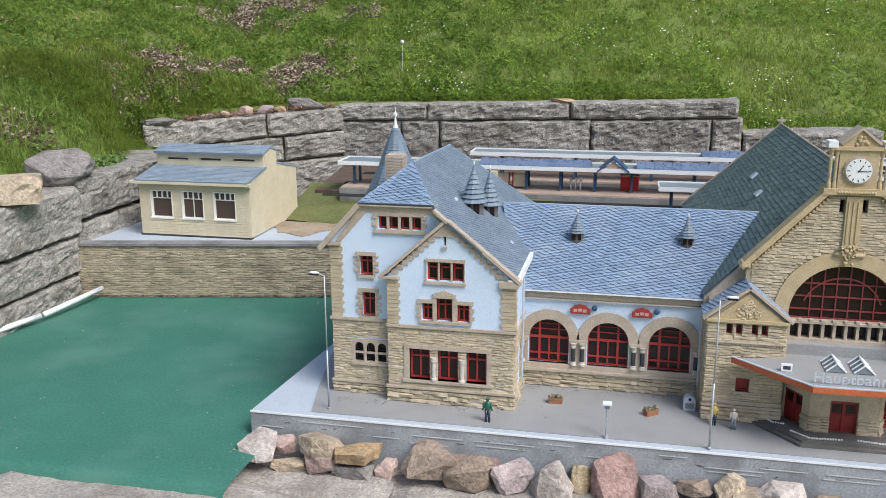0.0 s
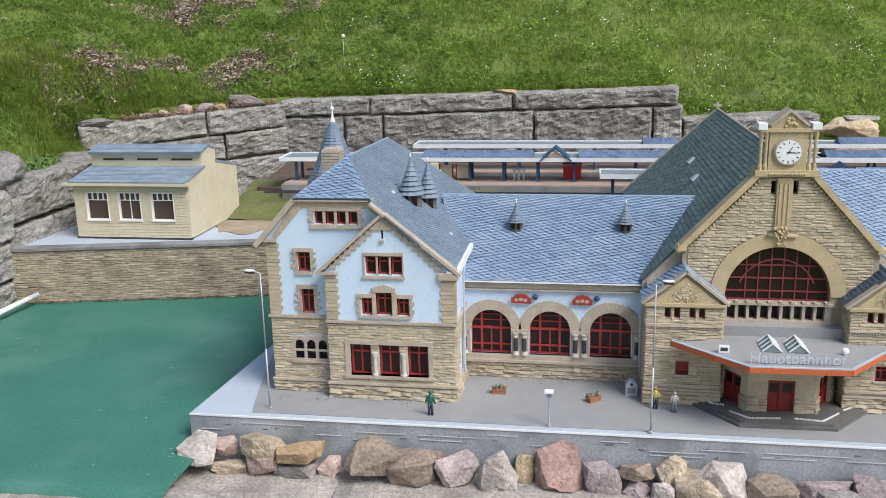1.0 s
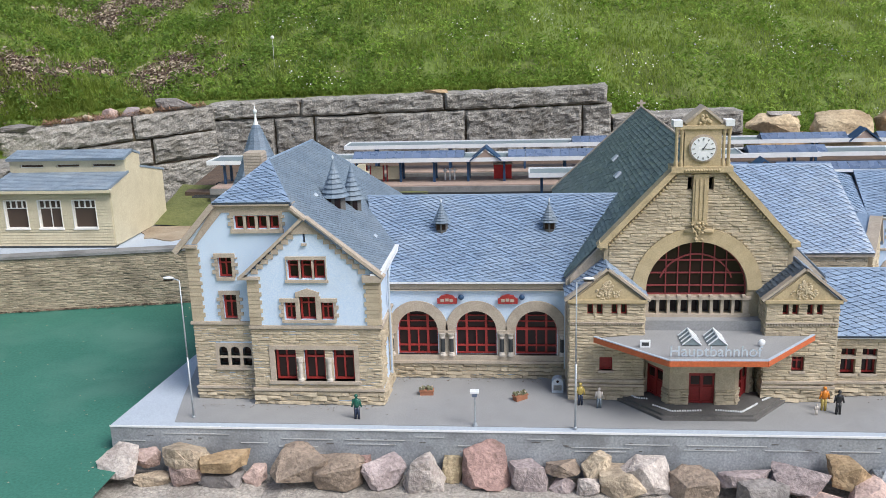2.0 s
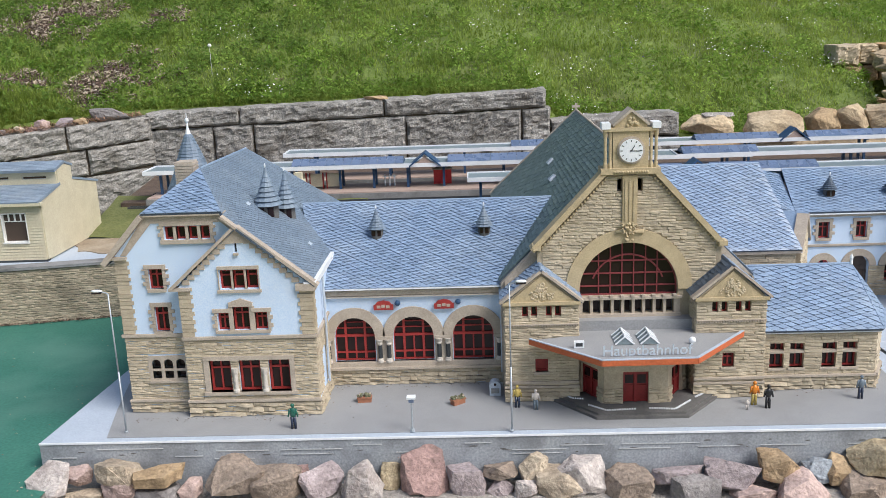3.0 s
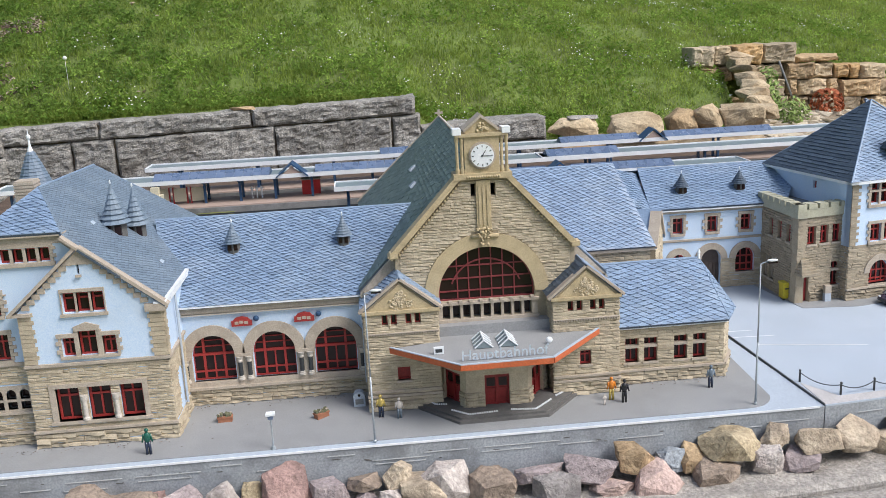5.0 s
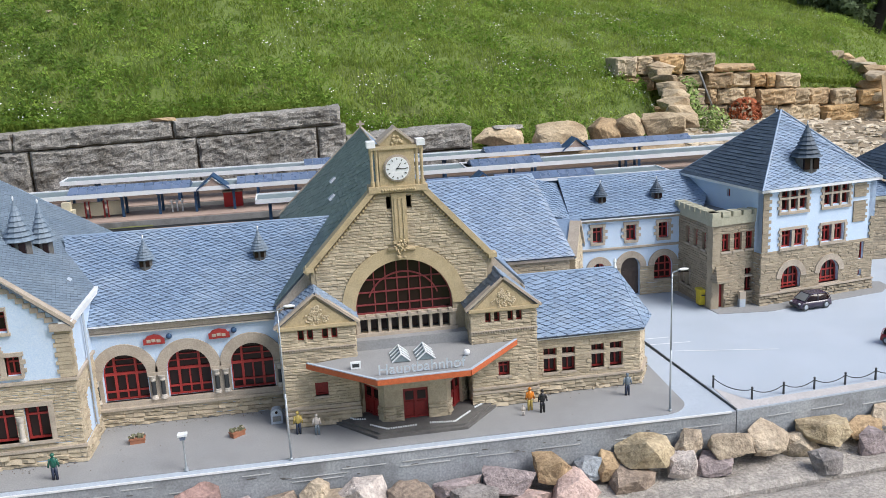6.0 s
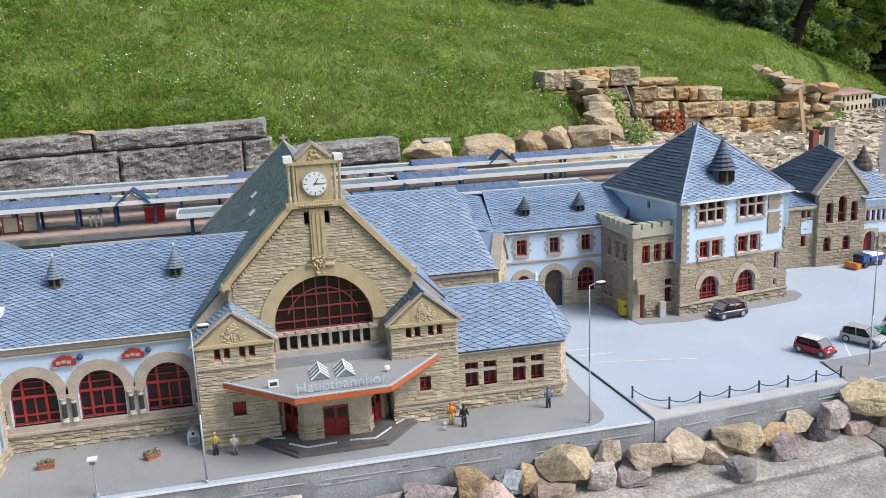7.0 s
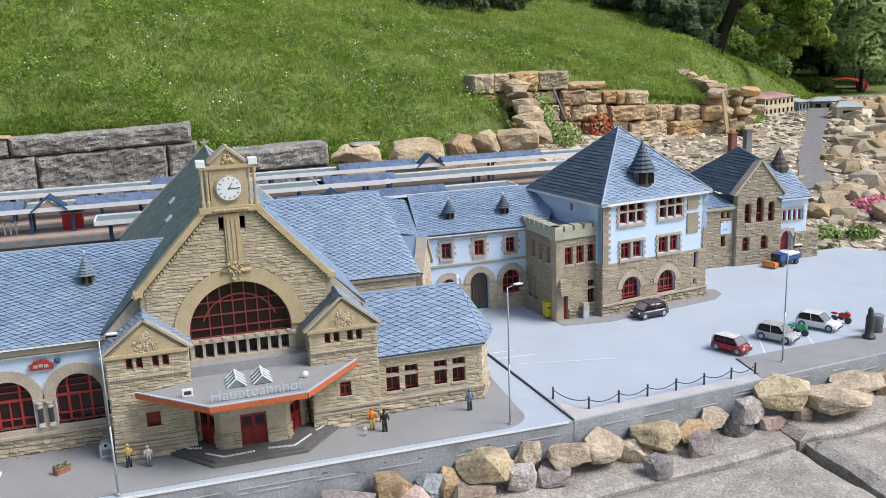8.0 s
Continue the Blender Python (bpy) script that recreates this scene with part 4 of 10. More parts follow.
bar(bm, WR, 0.097, 0.254, 0.254, 0.262, -0.001, 0.007)
split_part("surround_stone", bm, M_TRIM, west, "sandstone window surround")
bm = bmesh.new()
v = 0.404
for k in range(9):
    t = k / 9
    for s in (-1, 1):
        u = 0.18 + s * (0.155 - t * 0.142)
        bar(bm, WR, u - 0.010, u + 0.010, 0.400 + t * 0.130, 0.414 + t * 0.130, -0.001, 0.004)
slab_raw(bm, WR, [(0.135, 0.517), (0.225, 0.517), (0.18, 0.556)], -0.001, 0.0045)
bar(bm, WR, 0.168, 0.182, 0.483, 0.489, -0.001, 0.008)
split_part("gable_stone", bm, M_TRIM, west, "stepped sandstone gable blocks")
rake(west, WR, [(-0.018, 0.384), (0.180, 0.560)], 0.009, -0.012, 0.014)
rake(west, WR, [(W + 0.016, 0.386), (0.180, 0.560)], 0.009, -0.012, 0.014)
bm = bmesh.new()
bar(bm, WR, -0.024, 0.036, 0.384, 0.392, -0.02, 0.012)
bar(bm, WR, W - 0.044, W + 0.011, 0.376, 0.396, -0.02, 0.0125)
split_part("kneeler", bm, M_TRIM, west, "sandstone kneeler stones")
for k, o in enumerate(gf):
    window(west, WR, o, [(o[0][0] + o[1][0]) / 2], [0.146], 0.014, 0.006)
for k in (0, 1):
    u = 0.140 + 0.086 * k
    bm = bmesh.new()
    p = WR.at(u, 0, 0.003)
    turned(bm, p.x, p.y, [(0.0095, 0.075), (0.0095, 0.081), (0.0068, 0.085), (0.0064, 0.128), (0.0095, 0.136), (0.0105, 0.148)], 12)
    part("column", bm, M_CAPITAL, west, "small sandstone column")
bm = bmesh.new()
for a, b in ((0.050, 0.066), (0.128, 0.152), (0.214, 0.238), (0.300, 0.314)):
    bar(bm, WR, a, b, 0.066, 0.176, -0.012, -0.006 if 0.1 < a < 0.25 else 0.005)
bar(bm, WR, 0.050, 0.314, 0.172, 0.184, -0.008, 0.006)
bar(bm, WR, 0.046, 0.318, 0.066, 0.075, -0.012, 0.009)
split_part("surround_stone", bm, M_TRIM, west, "dressed sandstone window surround")
for o in mid:
    window(west, WR, o, [(o[0][0] + o[1][0]) / 2], [o[0][1] + (o[2][1] - o[0][1]) * 0.72], 0.012, 0.005, sill=False)
for o in top:
    window(west, WR, o, [], [0.424], 0.012, 0.005, sill=False)
bm = bmesh.new()
slab(bm, WR, vent[0], (), -0.012, -0.010)
part("vent_slot", bm, M_PANE, west)

# its left bay, with a clipped gable
lw = [rect(0.092, 0.133, 0.380, 0.440), rect(0.097, 0.138, 0.252, 0.327)]
tw = [rect(0.152 + 0.0345 * k, 0.178 + 0.0345 * k, 0.524, 0.562) for k in range(4)]
aw = [arched(0.071 + 0.036 * k, 0.097 + 0.036 * k, 0.137, 0.153) for k in range(3)]
bw = [rect(0.071 + 0.036 * k, 0.097 + 0.036 * k, 0.107, 0.130) for k in range(3)]
clip = [(0, 0), (0.185, 0), (0.185, 0.40), (0.365, 0.555), (0.324, 0.595), (0.100, 0.595), (0, 0.478)]
bm = bmesh.new()
slab(bm, WL, clip, lw + tw + aw + bw, -0.03, 0)
part("wall", bm, M_BLUE, west, "pale blue plastered wall")
stonework(west, WL, [(0, 0.04), (0.185, 0.04), (0.185, 0.236), (0, 0.236)], [rect(0.062, 0.182, 0.097, 0.176)], 0.0085, (0.015, 0.044), 0.0034, M_SAND, 120, 0.0, 7)
stonework(west, WL, rect(-0.004, 0.187, 0.0, 0.036), (), 0.013, (0.02, 0.05), 0.009, M_SAND, 40, 0.0, 8)
band(west, WL, -0.006, 0.187, 0.036, 0.042, 0.010)
band(west, WL, -0.006, 0.187, 0.237, 0.245, 0.008)
bm = bmesh.new()
corner_stones(bm, WL, 0, 0.034, 0.246, 0.470, 0.006, 1, seed=5)
split_part("quoin_stone", bm, M_SAND, west, "rough sandstone corner blocks")
bm = bmesh.new()
for o, s in ((lw[0], 3), (lw[1], 4)):
    quoins(bm, WL, o[0][0], o[1][0], o[0][1], o[2][1], 0.018, 0.011, 0.005, 0.012, s)
    bar(bm, WL, o[0][0] - 0.006, o[1][0] + 0.006, o[0][1] - 0.009, o[0][1], -0.008, 0.007)
split_part("surround_stone", bm, M_TRIM, west, "toothed sandstone window surround")
bm = bmesh.new()
quoins(bm, WL, 0.150, 0.2835, 0.522, 0.564, 0.016, 0.011, 0.005, 0.010, 6)
bar(bm, WL, 0.140, 0.295, 0.512, 0.523, -0.002, 0.008)
slab(bm, WL, [(0.018, 0.480), (0.035, 0.480), (0.116, 0.572), (0.314, 0.572), (0.345, 0.545), (0.362, 0.556), (0.324, 0.595), (0.100, 0.595)], (), 0.0, 0.003)
for k in range(3):
    bar(bm, WL, 0.178 + 0.0345 * k, 0.1865 + 0.0345 * k, 0.524, 0.562, -0.010, 0.003)
split_part("surround_stone", bm, M_TRIM, west, "sandstone window surround")
bm = bmesh.new()
slab(bm, WL, rect(0.060, 0.184, 0.098, 0.177), aw + bw, -0.012, 0.003)
bar(bm, WL, 0.060, 0.186, 0.094, 0.101, -0.001, 0.009)
split_part("surround_stone", bm, M_TRIM, west, "dressed sandstone with six small openings")
for o in lw:
    window(west, WL, o, [(o[0][0] + o[1][0]) / 2], [o[0][1] + (o[2][1] - o[0][1]) * 0.7], 0.012, 0.005, sill=False)
for o in tw:
    window(west, WL, o, [], [], 0.012, 0.005, sill=False)
for o in aw + bw:
    window(west, WL, o, [], [], 0.014, 0.0025, mat=M_DARK, sill=False)
rake(west, WL, [(-0.024, 0.452), (0.099, 0.588)], 0.016, -0.012, 0.018)
rake(west, WL, [(0.326, 0.592), (0.368, 0.557)], 0.007, 0.028, 0.052)
bm = bmesh.new()
bar(bm, WL, -0.024, 0.036, 0.470, 0.478, -0.02, 0.012)
bar(bm, WL, 0.092, 0.328, 0.593, 0.600, -0.02, 0.014)
part("cornice", bm, M_TRIM, west, "sandstone cornice")
# sides and back
bm = bmesh.new()
slab(bm, WS, [(0.03, 0), (0.93, 0), (0.93, 0.395), (0.03, 0.395)], (), -0.03, 0)
part("wall", bm, M_BLUE, west, "pale blue side wall")
stonework(west, WS, rect(0.0, 0.20, 0.05, 0.236), [arched(0.075, 0.135, 0.05, 0.14)], 0.0085, (0.015, 0.044), 0.0034, M_SAND, 60, 0.0, 9)
stonework(west, WS, rect(0.0, 0.20, 0.0, 0.045), (), 0.013, (0.02, 0.05), 0.008, M_SAND, 20, 0.0, 10)
band(west, WS, -0.004, 0.205, 0.237, 0.245, 0.008)
bm = bmesh.new()
corner_stones(bm, WS, 0, 0.02, 0.246, 0.396, 0.006, 1, seed=6)
split_part("quoin_stone", bm, M_SAND, west)
bm = bmesh.new()
bar(bm, WS, -0.012, 0.45, 0.386, 0.402, -0.02, 0.014)
part("gutter", bm, M_WHITE, west, "white painted eaves gutter")
bm = bmesh.new()
slab(bm, Face(-1.47, 0.825, -90), rect(0, 0.895, 0, 0.47), (), -0.03, 0)
part("wall", bm, M_BLUE, west, "pale blue side wall")
bm = bmesh.new()
slab(bm, Face(-0.905, 0.825, 180), rect(0, 0.565, 0, 0.40), (), -0.03, 0)
part("wall", bm, M_BLUE, west, "pale blue rear wall")
# roofs
RZ, RX = 0.693, -1.262
R0, R1 = (RX, 0.13, RZ), (-1.250, 0.633, 0.684)
E0, E1 = (-0.892, -0.118, 0.392), (-0.892, 0.86, 0.392)
CLIP = (-1.146, -0.086, 0.602)
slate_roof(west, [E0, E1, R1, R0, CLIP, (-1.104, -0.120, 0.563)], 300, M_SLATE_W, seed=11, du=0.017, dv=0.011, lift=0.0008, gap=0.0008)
slate_roof(west, [(-1.374, -0.086, 0.602), CLIP, R0], 150, seed=12, du=0.022, dv=0.0155)
slate_roof(west, [(-1.492, 0.86, 0.462), (-1.492, -0.076, 0.462), (-1.374, -0.076, 0.602), (-1.374, 0.72, 0.602)], 60, seed=13)
slate_roof(west, [(-1.374, 0.72, 0.602), (-1.374, -0.086, 0.602), R0], 40, seed=15)
bm = bmesh.new()
poly(bm, R0, R1, (-1.374, 0.72, 0.602))
poly(bm, R1, (-1.492, 0.86, 0.462), (-1.374, 0.72, 0.602))
part("roof", bm, M_SLATE, west)
slate_roof(west, [E1, (-1.492, 0.86, 0.462), R1], 40, seed=14)
bm = bmesh.new()
poly(bm, (-1.300, -0.118, 0.382), (-1.104, -0.118, 0.569), (-1.104, 0.05, 0.569), (-1.300, -0.06, 0.382))
part("roof", bm, M_SLATE, west)
for x, y in ((-1.125, 0.12), (-0.955, 0.16)):
    fr = Slope(E0, E1, R1)
    u, v = fr.flat((x, y, 0.392 + (-0.892 - x) * 0.807))
    bm = bmesh.new()
    bar(bm, fr, u - 0.016, u + 0.010, v - 0.006, v + 0.006, 0.0, 0.005)
    part("roof_hatch", bm, M_LOT, west, "small pale blue-grey roof hatch")
ridge(west, [R0, R1], 0.004)
# corner turret with a spire
bm = bmesh.new()
SX, SY = -1.466, 0.68
SPIRE = ((0.125, 0.48), (0.100, 0.52), (0.081, 0.56), (0.063, 0.60), (0.049, 0.64), (0.030, 0.69), (0.010, 0.737))
turned(bm, SX, SY, SPIRE, 10)
spire = part("spire", bm, M_SLATE_W, west, "pointed slate turret spire")
bm = bmesh.new()
for k in range(20):
    a, b = 0.515 + k * 0.0111, 0.515 + (k + 1) * 0.0111
    ra, rb = (float(np.interp(z, [q[1] for q in SPIRE], [q[0] for q in SPIRE])) for z in (a, b))
    turned(bm, SX, SY, [(ra + 0.0045, a), (rb + 0.0008, b)], 12)
part("slate_ring", bm, M_SLATE_W, spire, kind="stuff")
bm = bmesh.new()
turned(bm, SX, SY, [(0.012, 0.732), (0.005, 0.755), (0.003, 0.775), (0.0075, 0.782), (0.0075, 0.789), (0.002, 0.795), (0.001, 0.812)], 8)
part("finial", bm, M_WHITE, spire, "pale metal finial")
bm = bmesh.new()
box(bm, -1.412, 0.352, 0.56, -1.356, 0.408, 0.682)
stack = part("chimney", bm, M_TRIM, west, "small sandstone chimney")
for k in range(8):
    bm = bmesh.new()
    box(bm, -1.4145, 0.3495, 0.60 + 0.010 * k, -1.3535, 0.4105, 0.607 + 0.010 * k)
    part("course", bm, M_TRIM, stack)
for x, y, r in ((-1.080, 0.19, 0.040), (-1.045, 0.29, 0.034)):
    z = 0.392 + (-0.892 - x) * 0.807
    cone_dormer(west, x, y, z - 0.015, r, 0.115, 0.038)

# arcade wing
arc = thing("arcade_wing", -0.64, 0.3, 0, "low station wing with three red arched windows and slate roof", "building")
AF = Face(-0.925, 0.105)
L = 0.56
CC = (0.1005, 0.282, 0.4665)
arches = [arched(c - 0.0625, c + 0.0625, 0.076, 0.158) for c in CC]
bm = bmesh.new()
slab(bm, AF, rect(0, L, 0, 0.314), arches, -0.03, 0)
part("wall", bm, M_BLUE, arc, "pale blue plastered wall")
stonework(arc, AF, rect(0, L, 0, 0.050), (), 0.0125, (0.02, 0.05), 0.009, M_SAND, 60, 0.0, 21)
band(arc, AF, 0, L, 0.052, 0.060, 0.014, "plinth_moulding")
bm = bmesh.new()
bar(bm, AF, 0, L, 0.060, 0.076, -0.012, 0.006)
part("sill", bm, M_TRIM, arc, "dressed sandstone sill")
bm = bmesh.new()
for c in CC:
    ring(bm, AF, c, 0.158, 0.0625, 0.0945, 0.006, 15, gap=0.004)
split_part("arch_stone", bm, M_TRIM, arc, "dressed sandstone arches")
piers = ((0.0, 0.036), (0.165, 0.2175), (0.3465, 0.402), (0.531, 0.56))
for a, b in piers:
    bm = bmesh.new()
    bar(bm, AF, a, b, 0.076, 0.150, -0.012, 0.0012)
    bar(bm, AF, a - 0.001, b + 0.001, 0.150, 0.159, -0.012, 0.010)
    part("pier", bm, M_TRIM, arc, "sandstone pier with impost")
    mid_u = (a + b) / 2
    for u in ((mid_u - 0.0135, mid_u + 0.0135) if b - a > 0.04 else (mid_u,)):
        p = AF.at(u, 0, 0.005)
        bm = bmesh.new()
        turned(bm, p.x, p.y, [(0.0105, 0.076), (0.0105, 0.081), (0.0085, 0.083), (0.0085, 0.086), (0.0062, 0.089), (0.0060, 0.131), (0.0085, 0.134), (0.0085, 0.137), (0.0075, 0.139), (0.0115, 0.1495)], 12)
        col = part("column", bm, M_CAPITAL, arc, "small sandstone column")
        bm = bmesh.new()
        turned(bm, p.x, p.y, [(0.0068, 0.089), (0.0066, 0.131)], 12)
        part("shaft", bm, M_DARK, col, "dark polished shaft")
for k, c in enumerate(CC):
    win = window(arc, AF, arches[k], [], [], 0.016, 0.0030, sill=False)
    for u0, u1, v0, v1, out_ in ((c - 0.0335, c - 0.0265, 0.078, 0.211, 0.004), (c + 0.0265, c + 0.0335, 0.078, 0.211, 0.004), (c - 0.0625, c + 0.0625, 0.154, 0.161, 0.005), (c - 0.0625, c + 0.0625, 0.101, 0.1055, 0.0035), (c - 0.0625, c + 0.0625, 0.077, 0.081, 0.0035), (c - 0.0022, c + 0.0022, 0.080, 0.154, 0.003), (c - 0.055, c + 0.055, 0.181, 0.1838, 0.003), (c - 0.0265, c + 0.0265, 0.200, 0.2022, 0.003)):
        bm = bmesh.new()
        bar(bm, AF, u0, u1, v0, v1, -0.018, -0.016 + out_)
        part("glazing_bar", bm, M_RED, win)
band(arc, AF, 0, L, 0.293, 0.309, 0.010, "cornice")
bm = bmesh.new()
bar(bm, AF, 0, L, 0.2865, 0.2898, -0.002, 0.012)
part("cornice_line", bm, M_CAPITAL, arc, "pale cornice line")
# dark strip built in place of the shadow line below the gutter lip
bm = bmesh.new()
bar(bm, AF, 0, L, 0.3095, 0.3135, -0.01, 0.013)
part("gutter", bm, M_DARK, arc, "dark strip standing in for the gutter's shadow line")
bm = bmesh.new()
bar(bm, AF, 0.0, L, 0.3138, 0.3185, -0.01, 0.024)
part("gutter_lip", bm, M_WHITE, arc, "white gutter lip")
EA, EB = (-0.935, 0.082, 0.318), (-0.30, 0.082, 0.318)
slate_roof(arc, [EA, EB, (-0.10, 0.425, 0.516), (-1.02, 0.425, 0.516)], 300, seed=31)
bm = bmesh.new()
poly(bm, (-1.02, 0.425, 0.514), (-0.10, 0.425, 0.514), (-0.2, 0.70, 0.30), (-0.9, 0.70, 0.30))
poly(bm, (-0.2, 0.70, 0.30), (-0.9, 0.70, 0.30), (-0.9, 0.70, 0.0), (-0.2, 0.70, 0.0))
part("rear_roof", bm, M_SLATE, arc)
ridge(arc, [(-1.02, 0.425, 0.518), (-0.12, 0.425, 0.518)], 0.004)
for x in (-0.759, -0.416):
    cone_dormer(arc, x, 0.285, 0.434, 0.025, 0.062, 0.026)
# red signs over the arches
for u in (0.195, 0.380):
    bm = bmesh.new()
    bar(bm, AF, u - 0.030, u + 0.030, 0.246, 0.262, 0.004, 0.012)
    slab_raw(bm, AF, [(u - 0.026, 0.262), (u + 0.026, 0.262), (u + 0.018, 0.271), (u, 0.275), (u - 0.018, 0.271)], 0.004, 0.012)
    sign = part("sign", bm, M_RED, arc, "red curved shop sign")
    bm = bmesh.new()
    for k in range(3):
        bar(bm, AF, u - 0.020 + 0.014 * k, u - 0.009 + 0.014 * k, 0.252 + 0.002 * (k == 1), 0.261 + 0.002 * (k == 1), 0.012, 0.013)
    part("lettering_bar", bm, M_TRIM, sign, "pale bars of lettering")
    bm = bmesh.new()
    p = AF.at(u + 0.043, 0.266, 0.008)
    bmesh.ops.create_icosphere(bm, subdivisions=2, radius=0.009, matrix=Matrix.Translation(p))
    part("emblem", bm, M_DARKBLUE, sign, "dark blue round emblem")

# entrance hall
hall = thing("entrance_hall", 0, 0.5, 0, "sandstone station hall with steep gable, clock and arched window", "building")
HF = Face(0, 0.03)
big = arched(-0.143, 0.143, 0.292, 0.311, 0.143, 24)
slots = [rect(-0.134 + 0.0305 * k, -0.112 + 0.0305 * k, 0.240, 0.283) for k in range(9)]
loop = [rect(-0.036, -0.022, 0.604, 0.640), rect(0.022, 0.036, 0.604, 0.640)]
front = [(-0.265, 0.0), (0.265, 0.0), (0.265, 0.452), (0.072, 0.660), (-0.072, 0.660), (-0.265, 0.452)]
bm = bmesh.new()
slab(bm, HF, front, [big] + slots + loop, -0.03, 0)
part("wall", bm, M_JOINT, hall, "sandstone gable wall")
stone = [(-0.25, 0.295), (0.25, 0.295), (0.25, 0.455), (0.065, 0.648), (-0.065, 0.648), (-0.25, 0.455)]
stonework(hall, HF, stone, [arched(-0.183, 0.183, 0.28, 0.311, 0.183, 24), rect(-0.020, 0.020, 0.48, 0.65)] + loop, 0.0085, (0.015, 0.044), 0.0034, M_SAND, 300, 0.0, 41)
bm = bmesh.new()
ring(bm, HF, 0, 0.311, 0.143, 0.184, 0.006, 21, gap=0.004)
split_part("arch_stone", bm, M_GABLE, hall, "golden sandstone arch")
win = window(hall, HF, big, [-0.085, -0.051, -0.017, 0.017, 0.051, 0.085], [0.320, 0.358, 0.396], 0.016, 0.0042, mat=M_WINE, sill=False)
bm = bmesh.new()
ring(bm, HF, 0, 0.306, 0.106, 0.110, -0.013, 14, -0.018, 20, 160)
split_part("glazing_bar", bm, M_WINE, win)
for o in slots:
    window(hall, HF, o, [], [], 0.016, 0.003, sill=False, mat=M_DARK)
bm = bmesh.new()
slab(bm, HF, rect(-0.146, 0.150, 0.232, 0.290), slots, 0.0, 0.005)
bar(bm, HF, -0.150, 0.154, 0.284, 0.291, 0.0, 0.012)
for k in range(10):
    bar(bm, HF, -0.146 + 0.0305 * k, -0.136 + 0.0305 * k, 0.291, 0.297, 0.0, 0.014)
bar(bm, HF, -0.150, 0.154, 0.230, 0.239, 0.0, 0.010)
part("clerestory", bm, M_TRIM, hall, "pale stone row of small windows")
rake(hall, HF, [(-0.274, 0.432), (-0.066, 0.656)], 0.016, -0.035, 0.014, M_GABLE)
rake(hall, HF, [(0.264, 0.436), (0.066, 0.656)], 0.016, -0.035, 0.014, M_GABLE)
bm = bmesh.new()
for s in (-1, 1):
    for k in range(24):
        t = (k + 0.5) / 24
        u, v = s * (0.262 - t * 0.196), 0.434 + t * 0.211
        bar(bm, HF, u - 0.0025, u + 0.0025, v - 0.003, v + 0.003, 0, 0.009)
    bar(bm, HF, s * 0.267 - 0.012, s * 0.267 + 0.012, 0.440, 0.454, -0.02, 0.016)
part("dentil", bm, M_GABLE, hall, "small dentils under the coping", kind="stuff")
bm = bmesh.new()
bar(bm, HF, -0.021, 0.021, 0.505, 0.650, 0.0, 0.008)
for k in range(3):
    bar(bm, HF, -0.015 + 0.012 * k, -0.009 + 0.012 * k, 0.52, 0.635, 0.008, 0.0105)
part("pilaster", bm, M_GABLE, hall, "fluted stone pilaster")
bm = bmesh.new()
bar(bm, HF, -0.040, 0.040, 0.482, 0.492, 0, 0.012)
p = HF.at(0, 0.487, 0.012)
rnd = random.Random(15)
for k in range(46):
    t = rnd.uniform(0, 1)
    q = p + Vector((rnd.uniform(-1, 1) * (0.024 if t > 0.45 else 0.013), rnd.uniform(-0.004, 0.001), -0.024 + 0.050 * t))
    bmesh.ops.create_icosphere(bm, subdivisions=1, radius=rnd.uniform(0.0022, 0.0046), matrix=Matrix.Translation(q) @ Matrix.Diagonal((rnd.uniform(0.6, 1.6), 0.8, rnd.uniform(0.6, 1.6), 1)))
part("keystone_carving", bm, M_GABLE, hall, "carved keystone ornament", smooth=True)
# clock turret
bm = bmesh.new()
bar(bm, HF, -0.084, 0.084, 0.655, 0.672, -0.05, 0.016)
bar(bm, HF, -0.050, 0.050, 0.672, 0.778, -0.05, 0.008)
bar(bm, HF, -0.075, 0.075, 0.776, 0.786, -0.05, 0.014)
slab(bm, HF, [(-0.046, 0.786), (0.046, 0.786), (0.044, 0.796), (0, 0.828), (-0.044, 0.796)], (), -0.05, 0.008)
turret = part("clock_turret", bm, M_GABLE, hall, "golden sandstone clock turret")
bm = bmesh.new()
for s in (-1, 1):
    slab_raw(bm, HF, [(s * 0.049, 0.790), (0, 0.830), (0, 0.839), (s * 0.052, 0.796)][::s], -0.055, 0.014)
part("coping", bm, M_TRIM, turret)
bm = bmesh.new()
for s in (-1, 1):
    bar(bm, HF, s * 0.070 - 0.012, s * 0.070 + 0.012, 0.783, 0.800, -0.03, 0.016)
split_part("corner_block", bm, M_WHITE, turret, "pale corner blocks")
for s in (-1, 1):
    for du in (-0.007, 0.007):
        p = HF.at(s * 0.064 + du, 0, 0.004)
        bm = bmesh.new()
        turned(bm, p.x, p.y, [(0.0065, 0.672), (0.0065, 0.684), (0.0045, 0.690), (0.0045, 0.758), (0.0065, 0.766), (0.0065, 0.777)], 8)
        part("column", bm, M_GABLE, turret, "small clock turret column")
rnd = random.Random(5)
bm = bmesh.new()
for k in range(26):
    a = rnd.uniform(0, 2 * math.pi)
    r = rnd.uniform(0, 0.014)
    p = HF.at(r * math.cos(a) * 1.5, 0.799 + r * math.sin(a), 0.009)
    bmesh.ops.create_icosphere(bm, subdivisions=1, radius=rnd.uniform(0.003, 0.006), matrix=Matrix.Translation(p))
for k in range(14):
    p = HF.at(-0.045 + 0.007 * k, 0.662, 0.017)
    bmesh.ops.create_icosphere(bm, subdivisions=1, radius=0.0045, matrix=Matrix.Translation(p))
